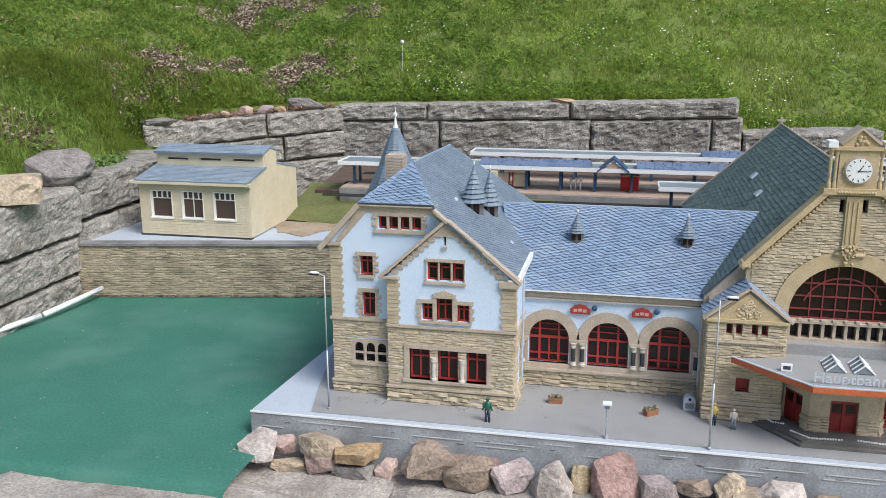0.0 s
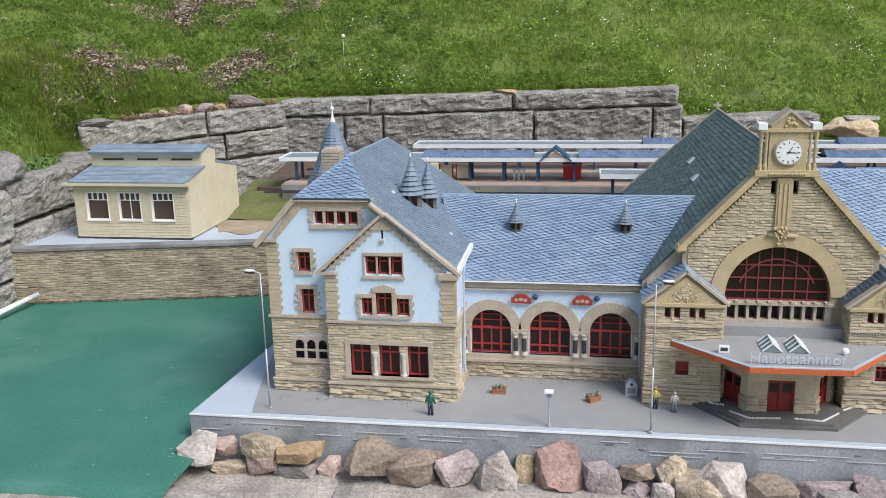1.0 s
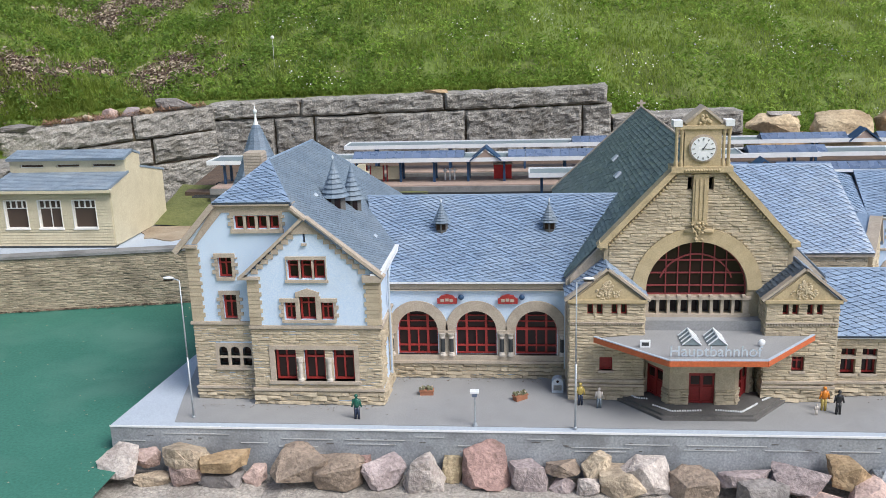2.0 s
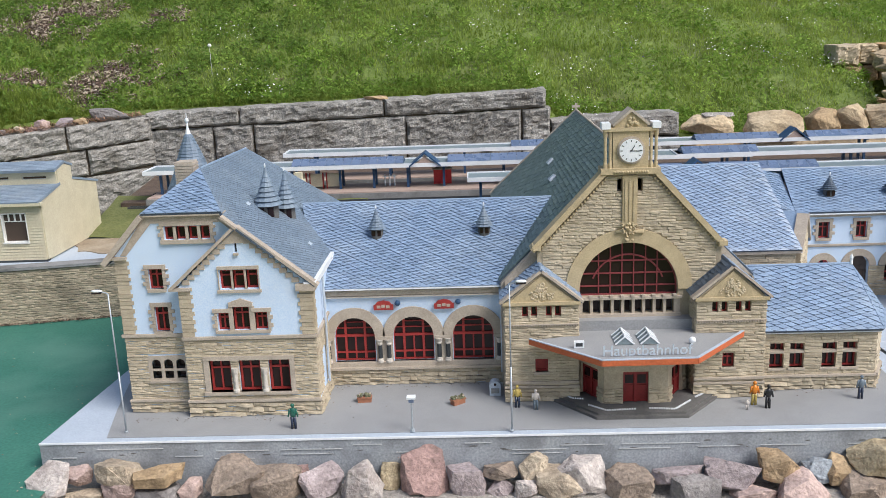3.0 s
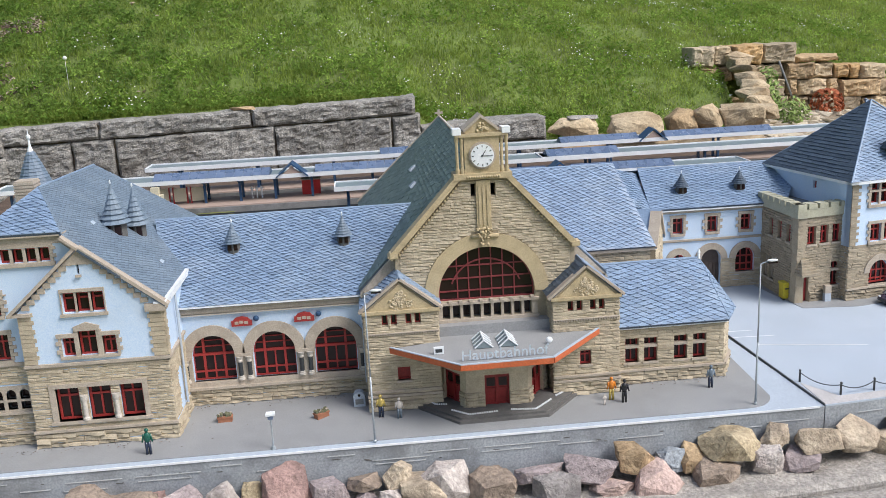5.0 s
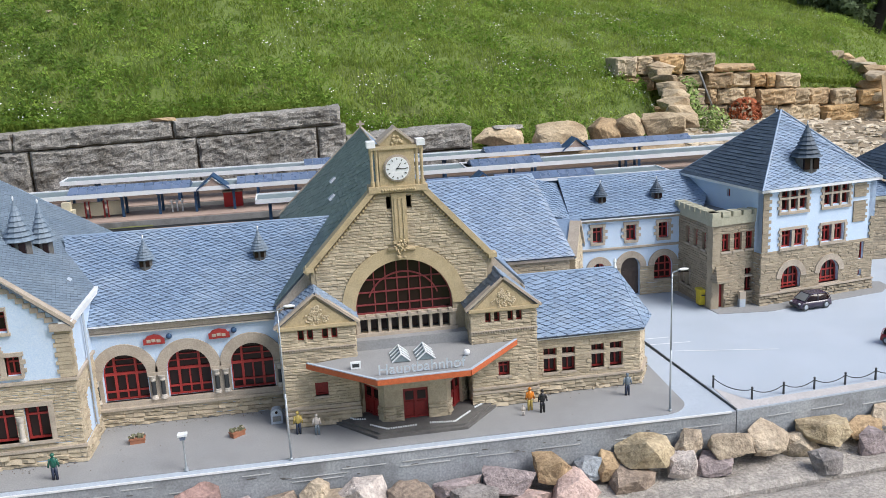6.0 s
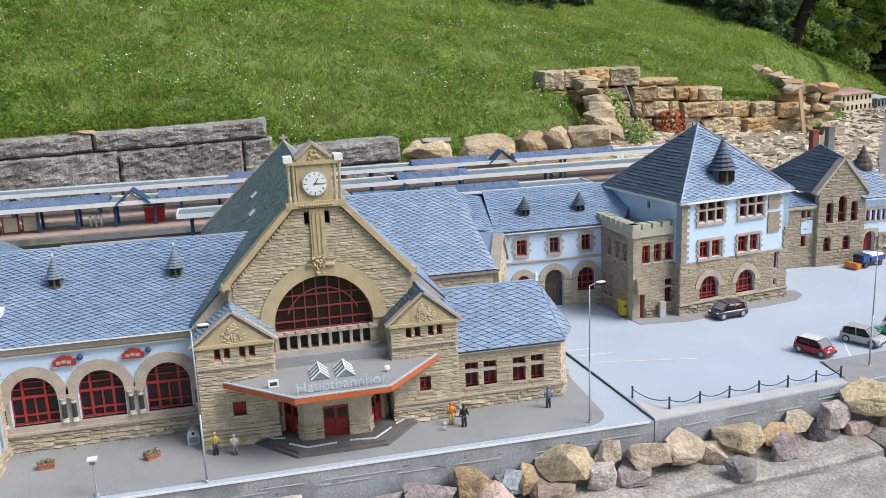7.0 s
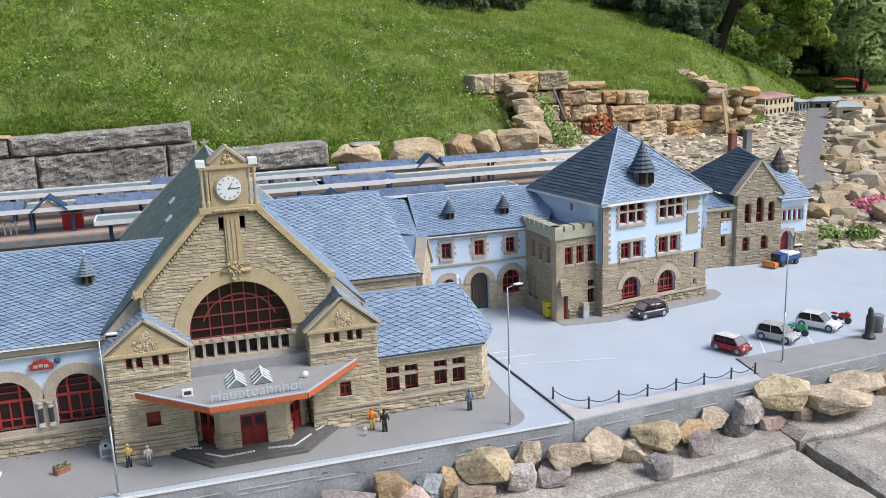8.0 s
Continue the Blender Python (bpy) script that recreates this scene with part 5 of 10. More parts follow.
part("carving", bm, M_GABLE, turret, "carved scroll ornament", smooth=True, kind="stuff")
bm = bmesh.new()
c = HF.at(0, 0.722, 0.009)
tube(bm, c, c + Vector((0, -0.004, 0)), 0.039, 0.039, 32)
tube(bm, c, c + Vector((0, -0.007, 0)), 0.036, 0.0355, 32)
rim_ob = part("clock", bm, M_TRIM, turret, "round station clock in stone ring")
bm = bmesh.new()
tube(bm, c + Vector((0, -0.006, 0)), c + Vector((0, -0.008, 0)), 0.033, 0.033, 32)
part("dial", bm, M_WHITE, rim_ob, "white clock dial")
bm = bmesh.new()
CL = Face(c.x, c.y - 0.0085, 0, c.z)
for k in range(12):
    a = radians(30 * k)
    d = Vector((math.sin(a), math.cos(a)))
    s = Vector((d.y, -d.x)) * 0.0011
    q = [(d.x * r + s.x * e, d.y * r + s.y * e) for r, e in ((0.024, 1), (0.030, 1), (0.030, -1), (0.024, -1))]
    slab_raw(bm, CL, q[::-1], -0.001, 0.0006)
for a, ln, w in ((33, 0.018, 0.0013), (93, 0.025, 0.001)):
    d = Vector((math.sin(radians(a)), math.cos(radians(a))))
    s = Vector((d.y, -d.x)) * w
    q = [(d.x * r + s.x * e, d.y * r + s.y * e) for r, e in ((-0.004, 1), (ln, 0.6), (ln, -0.6), (-0.004, -1))]
    slab_raw(bm, CL, q[::-1], -0.001, 0.0012)
part("clock_hand", bm, M_DARK, rim_ob, "black marks and hands")
for s in (-1, 1):
    bm = bmesh.new()
    o = [(s * 0.25, 0.0), (s * 0.372, 0.0), (s * 0.372, 0.330), (s * 0.27, 0.436), (s * 0.25, 0.45)]
    slab(bm, HF, o if s > 0 else o[::-1], (), -0.06, -0.028)
    part("shoulder_wall", bm, M_TRIM, hall, "sandstone wall beside the gable")
# hall roof
HZ, HB = 0.703, 1.42
slope_h = (HZ - 0.335) / 0.375
# west slope: green slate with shade in its colour; the east slope is lighter
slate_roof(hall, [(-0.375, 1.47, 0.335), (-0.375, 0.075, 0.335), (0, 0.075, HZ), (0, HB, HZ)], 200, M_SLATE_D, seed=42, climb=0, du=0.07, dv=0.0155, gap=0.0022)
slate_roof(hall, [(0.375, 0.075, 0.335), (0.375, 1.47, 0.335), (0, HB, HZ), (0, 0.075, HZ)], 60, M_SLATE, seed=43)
bm = bmesh.new()
poly(bm, (0.375, 1.47, 0.335), (-0.375, 1.47, 0.335), (0, HB, HZ))
poly(bm, (0.36, 1.45, 0.0), (-0.36, 1.45, 0.0), (-0.36, 1.46, 0.34), (0.36, 1.46, 0.34))
poly(bm, (-0.36, 0.04, 0.0), (-0.36, 1.45, 0.0), (-0.36, 1.45, 0.34), (-0.36, 0.04, 0.34))
poly(bm, (0.36, 1.45, 0.0), (0.36, 0.04, 0.0), (0.36, 0.04, 0.34), (0.36, 1.45, 0.34))
part("rear_wall", bm, M_JOINT, hall)
bm = bmesh.new()
tube(bm, (0, HB - 0.02, HZ + 0.002), (-0.378, 1.472, 0.338), 0.006, 0.006, 6)
tube(bm, (0, HB - 0.02, HZ + 0.002), (0.378, 1.472, 0.338), 0.006, 0.006, 6)
tube(bm, (0, 0.08, HZ + 0.002), (0, HB, HZ + 0.002), 0.004, 0.004, 6)
part("ridge", bm, M_TRIM, hall, "pale verge and ridge")
bm = bmesh.new()
box(bm, -0.005, HB - 0.025, HZ, 0.005, HB - 0.015, HZ + 0.030)
box(bm, -0.017, HB - 0.024, HZ + 0.012, 0.017, HB - 0.016, HZ + 0.021)
part("finial_cross", bm, M_TRIM, hall, "stone finial cross")
for y, z in ((0.92, 0.556), (0.64, 0.540)):
    x = -0.375 + (z - 0.335) / slope_h
    fr = Slope((-0.375, 1.47, 0.335), (-0.375, 0.02, 0.335), (0, 0.02, HZ))
    u, v = fr.flat((x, y, z))
    bm = bmesh.new()
    slab(bm, fr, [(u - 0.022, v - 0.016), (u + 0.020, v - 0.012), (u + 0.014, v + 0.016), (u - 0.014, v + 0.012)], (), 0.0, 0.010)
    part("roof_hatch", bm, M_LOT, hall, "pale roof hatch")
# transverse roof east of the hall
slate_roof(hall, [(0.20, 0.50, 0.292), (0.668, 0.50, 0.292), (0.584, 0.748, 0.553), (0.05, 0.748, 0.553)], 200, seed=44)
slate_roof(hall, [(0.668, 0.50, 0.292), (0.668, 1.00, 0.292), (0.584, 0.748, 0.553)], 40, seed=45)
ridge(hall, [(0.05, 0.748, 0.555), (0.584, 0.748, 0.555)])
bm = bmesh.new()
poly(bm, (0.665, 1.0, 0.292), (0.05, 1.0, 0.292), (0.05, 0.748, 0.552), (0.584, 0.748, 0.552))
part("rear_roof", bm, M_SLATE, hall)
TF = Face(0.37, 0.52)
bm = bmesh.new()
slab(bm, TF, rect(0, 0.285, 0, 0.285), (), -0.45, 0)
part("wall", bm, M_JOINT, hall)
stonework(hall, TF, rect(0, 0.285, 0.12, 0.276), (), 0.011, (0.016, 0.042), 0.004, M_SAND, 40, 0.0, 46)
bm = bmesh.new()
bar(bm, TF, -0.01, 0.298, 0.278, 0.290, -0.01, 0.015)
part("cornice", bm, M_TRIM, hall)

M_CARVED = material("pale_carved_stone", (0.56, 0.47, 0.33), (0.47, 0.39, 0.27), 60, 0.85, 0.3, 250, stain=(0.30, 0.24, 0.15), stain_scale=60, stain_amount=0.5, depth=0.0008)
# gabled corner blocks either side of the hall front
for side, (x0, x1) in ((-1, (-0.365, -0.155)), (1, (0.180, 0.376))):
    fr = Face(x0, -0.05)
    w = x1 - x0
    m = w / 2
    pairs = [rect(m + o - 0.0085, m + o + 0.0085, 0.262, 0.292) for o in ((-0.047, -0.021, 0.021, 0.047) if side < 0 else (-0.046, -0.020, 0.020, 0.046))]
    low_w = [rect(0.086, 0.123, 0.092, 0.132)] if side < 0 else [rect(0.078, 0.112, 0.095, 0.138)]
    bm = bmesh.new()
    slab(bm, fr, [(0, 0), (w, 0), (w, 0.305), (m, 0.392), (0, 0.305)], pairs + low_w, -0.05, 0)
    part("wall", bm, M_JOINT, hall)
    stonework(hall, fr, rect(0, w, 0.05, 0.232), low_w, 0.0085, (0.015, 0.044), 0.0034, M_SAND, 120, 0.0, 51 + side)
    stonework(hall, fr, rect(0, w, 0.238, 0.296), pairs, 0.0085, (0.015, 0.044), 0.0034, M_SAND, 40, 0.0, 54 + side)
    stonework(hall, fr, rect(-0.004, w + 0.004, 0.0, 0.044), (), 0.013, (0.02, 0.05), 0.008, M_SAND, 30, 0.0, 57 + side)
    band(hall, fr, -0.004, w + 0.004, 0.045, 0.051, 0.009)
    band(hall, fr, -0.006, w + 0.006, 0.298, 0.307, 0.010, "cornice", M_GABLE)
    bm = bmesh.new()
    for k in range(int(w / 0.0075)):
        bar(bm, fr, 0.0075 * k, 0.0075 * k + 0.004, 0.232, 0.237, 0, 0.006)
    bar(bm, fr, 0, w, 0.2372, 0.240, 0, 0.007)
    part("dentil", bm, M_TRIM, hall, "small dentil band", kind="stuff")
    bm = bmesh.new()
    slab_raw(bm, fr, [(0.012, 0.307), (w - 0.012, 0.307), (m, 0.383)], 0, 0.004)
    part("tympanum", bm, M_GABLE, hall, "golden stone gable field")
    band(hall, fr, -0.002, w + 0.002, 0.059, 0.065, 0.009, "plinth_moulding")
    rnd = random.Random(3 + side)
    bm = bmesh.new()
    for k in range(170):
        a, r = rnd.uniform(0, 2 * math.pi), rnd.uniform(0.004, 0.030)
        p = fr.at(m + r * math.cos(a) * (1.3 if math.sin(a) < 0 else 0.6), 0.335 + r * math.sin(a), 0.005)
        bmesh.ops.create_icosphere(bm, subdivisions=1, radius=rnd.uniform(0.0014, 0.0034), matrix=Matrix.Translation(p) @ Matrix.Diagonal((1.5 * rnd.uniform(0.5, 1.2), 0.7, rnd.uniform(0.6, 1.6), 1)))
    part("carving", bm, M_CARVED, hall, "carved coat of arms ornament", smooth=True, kind="stuff")
    rake(hall, fr, [(-0.012, 0.302), (m, 0.394)], 0.007, -0.012, 0.010, M_TRIM)
    rake(hall, fr, [(w + 0.012, 0.302), (m, 0.394)], 0.007, -0.012, 0.010, M_TRIM)
    for o in pairs:
        window(hall, fr, o, [], [], 0.012, 0.003, sill=False)
    for o in low_w:
        window(hall, fr, o, [] if side < 0 else [(o[0][0] + o[1][0]) / 2], [] if side < 0 else [0.125], 0.010, 0.005, mat=M_DARKRED, pane=M_DARKRED if side < 0 else None)
    # side walls and roofs
    for xx, turn in ((x1, 90), (x0, -90)):
        sf = Face(xx, -0.05 if turn == 90 else 0.05, turn)
        bm = bmesh.new()
        slab(bm, sf, rect(0, 0.10, 0, 0.30), (), -0.02, 0)
        part("wall", bm, M_JOINT, hall)
        stonework(hall, sf, rect(0, 0.10, 0.0, 0.30), (), 0.0085, (0.015, 0.044), 0.0034, M_SAND, 20, 0.0, 60 + side)
    cx = (x0 + x1) / 2
    slate_roof(hall, [(x1 + 0.012, -0.055, 0.304), (x1 + 0.012, 0.14, 0.304), (cx, 0.14, 0.400), (cx, -0.055, 0.400)], 40, M_SLATE, seed=62 + side)
    # the right gablet's west slope takes its shade from the darker slate
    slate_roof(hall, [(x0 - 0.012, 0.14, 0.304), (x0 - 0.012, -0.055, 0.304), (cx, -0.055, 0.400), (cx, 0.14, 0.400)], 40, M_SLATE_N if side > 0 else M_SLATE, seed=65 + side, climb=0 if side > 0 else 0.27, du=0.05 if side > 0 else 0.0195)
    ridge(hall, [(cx, -0.05, 0.400), (cx, 0.15, 0.400)], 0.003)

# entrance bay with doors, steps and canopy
bay = [(-0.158, 0.0), (-0.088, -0.105), (0.092, -0.105), (0.165, 0.0)]
for (ax, ay), (bx, by) in zip(bay, bay[1:]):
    ln = math.hypot(bx - ax, by - ay)
    fr = Face(ax, ay, math.degrees(math.atan2(by - ay, bx - ax)))
    door = rect(ln / 2 - 0.036, ln / 2 + 0.036, 0.0, 0.108)
    bm = bmesh.new()
    slab(bm, fr, [(0, 0), (ln / 2 - 0.036, 0), (ln / 2 - 0.036, 0.108), (ln / 2 + 0.036, 0.108), (ln / 2 + 0.036, 0), (ln, 0), (ln, 0.19), (0, 0.19)], (), -0.02, 0)
    part("wall", bm, M_SAND, hall, "tan sandstone bay wall")
    stonework(hall, fr, rect(0, ln, 0.0, 0.058), [door], 0.0088, (0.015, 0.042), 0.006, M_SAND, 20, 0.0, 71)
    bm = bmesh.new()
    bar(bm, fr, ln / 2 - 0.036, ln / 2 + 0.036, 0.014, 0.108, -0.014, -0.010)
    d = part("door", bm, M_DARKRED, hall, "dark red double door")
    bm = bmesh.new()
    for u in (-0.035, -0.004, 0.0, 0.031):
        bar(bm, fr, ln / 2 + u, ln / 2 + u + 0.004, 0.014, 0.108, -0.010, -0.006)
    for v in (0.016, 0.060, 0.100):
        bar(bm, fr, ln / 2 - 0.036, ln / 2 + 0.036, v, v + 0.005, -0.010, -0.0065)
    split_part("door_rail", bm, M_DARKRED, d)
    bm = bmesh.new()
    for s in (-1, 1):
        bar(bm, fr, ln / 2 + s * 0.0175 - 0.012, ln / 2 + s * 0.0175 + 0.012, 0.070, 0.096, -0.010, -0.009)
    part("pane", bm, M_PANE, d, "dark door pane")
bm = bmesh.new()
slab(bm, Level(0), [(-0.262, -0.015), (-0.118, -0.186), (0.136, -0.184), (0.286, -0.012), (0.286, 0.0), (-0.262, 0.0)], (), 0.0, 0.008)
part("entrance_step", bm, M_STEP, hall, "dark grey entrance step")
bm = bmesh.new()
slab(bm, Level(0), [(-0.245, -0.018), (-0.112, -0.174), (0.130, -0.172), (0.268, -0.015)], (), 0.008, 0.014)
part("entrance_step", bm, M_STEP, hall, "dark grey entrance step")
for line in (((-0.205, -0.025), (-0.175, -0.068), (-0.142, -0.075)), ((-0.135, -0.115), (-0.088, -0.156), (-0.004, -0.150)), ((0.032, -0.146), (0.104, -0.156), (0.160, -0.098)), ((0.176, -0.078), (0.208, -0.052), (0.228, -0.022))):
    bm = bmesh.new()
    for (ax, ay), (bx, by) in zip(line, line[1:]):
        n = int(math.hypot(bx - ax, by - ay) / 0.0065)
        for i in range(n):
            p = Vector((ax + (bx - ax) * (i + 0.5) / n, ay + (by - ay) * (i + 0.5) / n, 0))
            box(bm, p.x - 0.0022, p.y - 0.0022, 0.014, p.x + 0.0022, p.y + 0.0022, 0.0175)
    part("edge_bead", bm, M_WHITE, hall, "white beaded mat edging", kind="stuff")
CAN = [(-0.297, -0.078), (-0.115, -0.256), (0.138, -0.252), (0.314, -0.052), (0.18, -0.045), (0.18, 0.03), (-0.155, 0.03), (-0.155, -0.045)]
bm = bmesh.new()
slab(bm, Level(0), CAN, (), 0.190, 0.200)
canopy = part("canopy", bm, M_ASPHALT, hall, "grey entrance canopy roof")
bm = bmesh.new()
for (ax, ay), (bx, by) in zip(CAN[:3], CAN[1:4]):
    fr = Face(ax, ay, math.degrees(math.atan2(by - ay, bx - ax)))
    bar(bm, fr, 0, math.hypot(bx - ax, by - ay), 0.188, 0.2035, -0.002, 0.003)
part("fascia", bm, M_ORANGE, canopy, "orange canopy fascia")
bm = bmesh.new()
for (ax, ay), (bx, by) in zip(CAN[:3], CAN[1:4]):
    fr = Face(ax, ay, math.degrees(math.atan2(by - ay, bx - ax)))
    bar(bm, fr, 0, math.hypot(bx - ax, by - ay), 0.2036, 0.2062, -0.005, 0.0025)
part("roof_edge", bm, M_LOT, canopy, "pale metal roof edge")
bm = bmesh.new()
box(bm, -0.150, -0.010, 0.200, 0.178, 0.029, 0.230)
part("upstand", bm, M_ASPHALT, canopy, "grey upstand")
for x in (-0.036, 0.034):
    bm = bmesh.new()
    y0, y1, w = -0.135, -0.060, 0.026
    poly(bm, (x - w, y0, 0.202), (x, y0, 0.224), (x, y1, 0.224), (x - w, y1, 0.202))
    poly(bm, (x + w, y1, 0.202), (x, y1, 0.224), (x, y0, 0.224), (x + w, y0, 0.202))
    poly(bm, (x - w, y0, 0.202), (x + w, y0, 0.202), (x, y0, 0.224))
    poly(bm, (x - w, y1, 0.202), (x, y1, 0.224), (x + w, y1, 0.202))
    light = part("skylight", bm, M_CANOPY, canopy, "dark glazed rooflight with white bars")
    bm = bmesh.new()
    for y in (y0, (2 * y0 + y1) / 3, (y0 + 2 * y1) / 3, y1):
        tube(bm, (x - w, y, 0.203), (x, y, 0.2255), 0.0023, 0.0023, 6)
        tube(bm, (x + w, y, 0.203), (x, y, 0.2255), 0.0023, 0.0023, 6)
    tube(bm, (x, y0, 0.2255), (x, y1, 0.2255), 0.0026, 0.0026, 6)
    part("glazing_bar", bm, M_WHITE, light, "white glazing bars")
letters = bpy.data.curves.new("station_sign", 'FONT')
letters.body = "Hauptbahnhof"
letters.size, letters.extrude, letters.offset, letters.align_x = 0.042, 0.0012, 0.0001, 'CENTER'
sign_ob = new("station_sign", letters)
sign_ob.data.materials.append(M_SIGN)
sign_ob.parent = canopy
sign_ob.matrix_parent_inverse = base_of(canopy)
sign_ob.matrix_basis = pose(0.010, -0.218, 0.2025, 90, 0, 0.8)
tagged(sign_ob, label="pale standing letters")

# east wing of the hall
east = thing("side_wing", 0.55, 0.15, 0, "low sandstone wing with hipped slate roof and red windows", "building")
EF = Face(0.376, 0.0)
ew = [rect(a, a + 0.041, 0.068, 0.144) for a in (0.033, 0.091, 0.184, 0.243)]
bm = bmesh.new()
slab(bm, EF, rect(0, 0.338, 0, 0.186), ew, -0.03, 0)
part("wall", bm, M_JOINT, east)
CF = Face(0.714, 0.0, 60)
bm = bmesh.new()
slab(bm, CF, rect(0, 0.10, 0, 0.186), (), -0.02, 0)
part("wall", bm, M_JOINT, east)
GF2 = Face(0.764, 0.0866, 90)
bm = bmesh.new()
slab(bm, GF2, rect(0, 0.30, 0, 0.186), (), -0.03, 0)
part("wall", bm, M_JOINT, east)
for fr, w, hs, k in ((EF, 0.338, ew, 80), (CF, 0.10, (), 60), (GF2, 0.30, (), 0)):
    stonework(east, fr, rect(0, w, 0.046, 0.178), hs, 0.0085, (0.015, 0.044), 0.0034, M_SAND, k, 0.0, 81)
    stonework(east, fr, rect(0, w, 0.0, 0.040), (), 0.013, (0.02, 0.05), 0.009, M_SAND, k // 2, 0.0, 82)
    band(east, fr, -0.003, w + 0.003, 0.041, 0.047, 0.011)
    bm = bmesh.new()
    bar(bm, fr, -0.004, w + 0.004, 0.178, 0.190, -0.01, 0.014)
    part("gutter", bm, M_WHITE, east, "white eaves gutter")
for o in ew:
    window(east, EF, o, [(o[0][0] + o[1][0]) / 2], [0.117], 0.014, 0.005, mat=M_DARKRED)
    bm = bmesh.new()
    bar(bm, EF, o[0][0], o[1][0], 0.113, 0.121, -0.014, 0.002)
    part("transom", bm, M_TRIM, east, "sandstone window transom")
slate_roof(east, [(0.36, -0.022, 0.188), (0.722, -0.022, 0.188), (0.705, 0.19, 0.325), (0.36, 0.19, 0.325)], 250, seed=83, du=0.025, dv=0.0175)
slate_roof(east, [(0.722, -0.022, 0.188), (0.786, 0.085, 0.188), (0.705, 0.19, 0.325)], 40, seed=84, du=0.025, dv=0.0175)
slate_roof(east, [(0.786, 0.085, 0.188), (0.786, 0.42, 0.188), (0.705, 0.19, 0.325)], 40, seed=85, du=0.025, dv=0.0175)
bm = bmesh.new()
poly(bm, (0.786, 0.42, 0.188), (0.36, 0.42, 0.188), (0.36, 0.19, 0.323), (0.705, 0.19, 0.323))
part("rear_roof", bm, M_SLATE, east)
ridge(east, [(0.36, 0.19, 0.328), (0.705, 0.19, 0.328)])
bm = bmesh.new()
turned(bm, 0.705, 0.19, [(0.006, 0.325), (0.004, 0.34), (0.006, 0.345), (0.001, 0.358)], 8)
part("finial", bm, M_WHITE, east)

# ---- buildings round the car park ----
M_GATE = material("dark_brown_gate_wood", (0.10, 0.075, 0.065), (0.07, 0.052, 0.045), 40, 0.7, 0.3, 200, depth=0.0008)
mid_house = thing("link_building", 0.95, 1.0, 0, "pale blue two-storey link building with arched ground floor", "building")
MF = Face(0.60, 0.88)
ML = 0.64
mw = [rect(a, a + 0.042, 0.235, 0.299) for a in (0.264, 0.405, 0.543)]
ma = [arched(0.262, 0.318, 0.085, 0.122), arched(0.383, 0.465, 0.0, 0.122), arched(0.526, 0.604, 0.062, 0.122)]
bm = bmesh.new()
slab(bm, MF, rect(0, ML, 0, 0.34), mw + [ma[0], ma[2]] + [[(u, v + 0.0005) for u, v in ma[1]]], -0.03, 0)
part("wall", bm, M_BLUE, mid_house, "pale blue plastered wall")
stonework(mid_house, MF, rect(0.2, ML, 0.0, 0.12), ma, 0.0095, (0.015, 0.044), 0.0034, M_SAND, 40, 0.0, 91)
band(mid_house, MF, 0.1, ML, 0.204, 0.211, 0.007)
bm = bmesh.new()
for o in ma:
    c, r = (o[0][0] + o[1][0]) / 2, (o[1][0] - o[0][0]) / 2
    ring(bm, MF, c, 0.122, r, r + 0.026, 0.006, 13)
split_part("arch_stone", bm, M_TRIM, mid_house, "sandstone arches")
bm = bmesh.new()
for k, o in enumerate(mw):
    quoins(bm, MF, o[0][0], o[1][0], o[0][1], o[2][1], 0.020, 0.013, 0.005, 0.012, k)
    bar(bm, MF, o[0][0] - 0.008, o[1][0] + 0.008, o[0][1] - 0.010, o[0][1], -0.008, 0.007)
split_part("surround_stone", bm, M_TRIM, mid_house, "toothed sandstone window surround")
for o in mw:
    window(mid_house, MF, o, [(o[0][0] + o[1][0]) / 2], [0.278], 0.012, 0.005, sill=False)
for o in (ma[0], ma[2]):
    window(mid_house, MF, o, [o[0][0] + (o[1][0] - o[0][0]) * t for t in (0.33, 0.67)], [0.092, 0.124], 0.014, 0.006)
bm = bmesh.new()
slab(bm, MF, ma[1], (), -0.03, -0.022)
gate = part("gate", bm, M_GATE, mid_house, "dark wooden arched gate")
for k in range(6):
    bm = bmesh.new()
    bar(bm, MF, 0.386 + 0.0135 * k, 0.397 + 0.0135 * k, 0.005, 0.10, -0.022, -0.019)
    part("board", bm, M_GATE, gate)
band(mid_house, MF, 0.1, ML + 0.01, 0.322, 0.329, 0.010, "cornice")
bm = bmesh.new()
bar(bm, MF, 0.17, ML + 0.01, 0.331, 0.341, -0.01, 0.022)
part("gutter", bm, M_WHITE, mid_house, "pale eaves gutter")
slate_roof(mid_house, [(0.765, 0.855, 0.342), (1.32, 0.855, 0.342), (1.50, 1.12, 0.462), (0.795, 1.12, 0.462)], 150, seed=92, du=0.024, dv=0.016)
slate_roof(mid_house, [(0.60, 0.87, 0.39), (0.765, 0.855, 0.342), (0.795, 1.12, 0.462), (0.56, 1.12, 0.50)], 20, seed=93, du=0.024, dv=0.016)
bm = bmesh.new()
poly(bm, (1.50, 1.38, 0.34), (0.56, 1.38, 0.34), (0.56, 1.12, 0.46), (1.50, 1.12, 0.46))
box(bm, 0.60, 0.91, 0.0, 1.40, 1.36, 0.335)
part("rear_roof", bm, M_SLATE, mid_house)
ridge(mid_house, [(0.795, 1.12, 0.465), (1.50, 1.12, 0.465)])
for x in (0.925, 1.165):
    cone_dormer(mid_house, x, 0.958, 0.384, 0.027, 0.052, 0.028, M_SLATE_N)
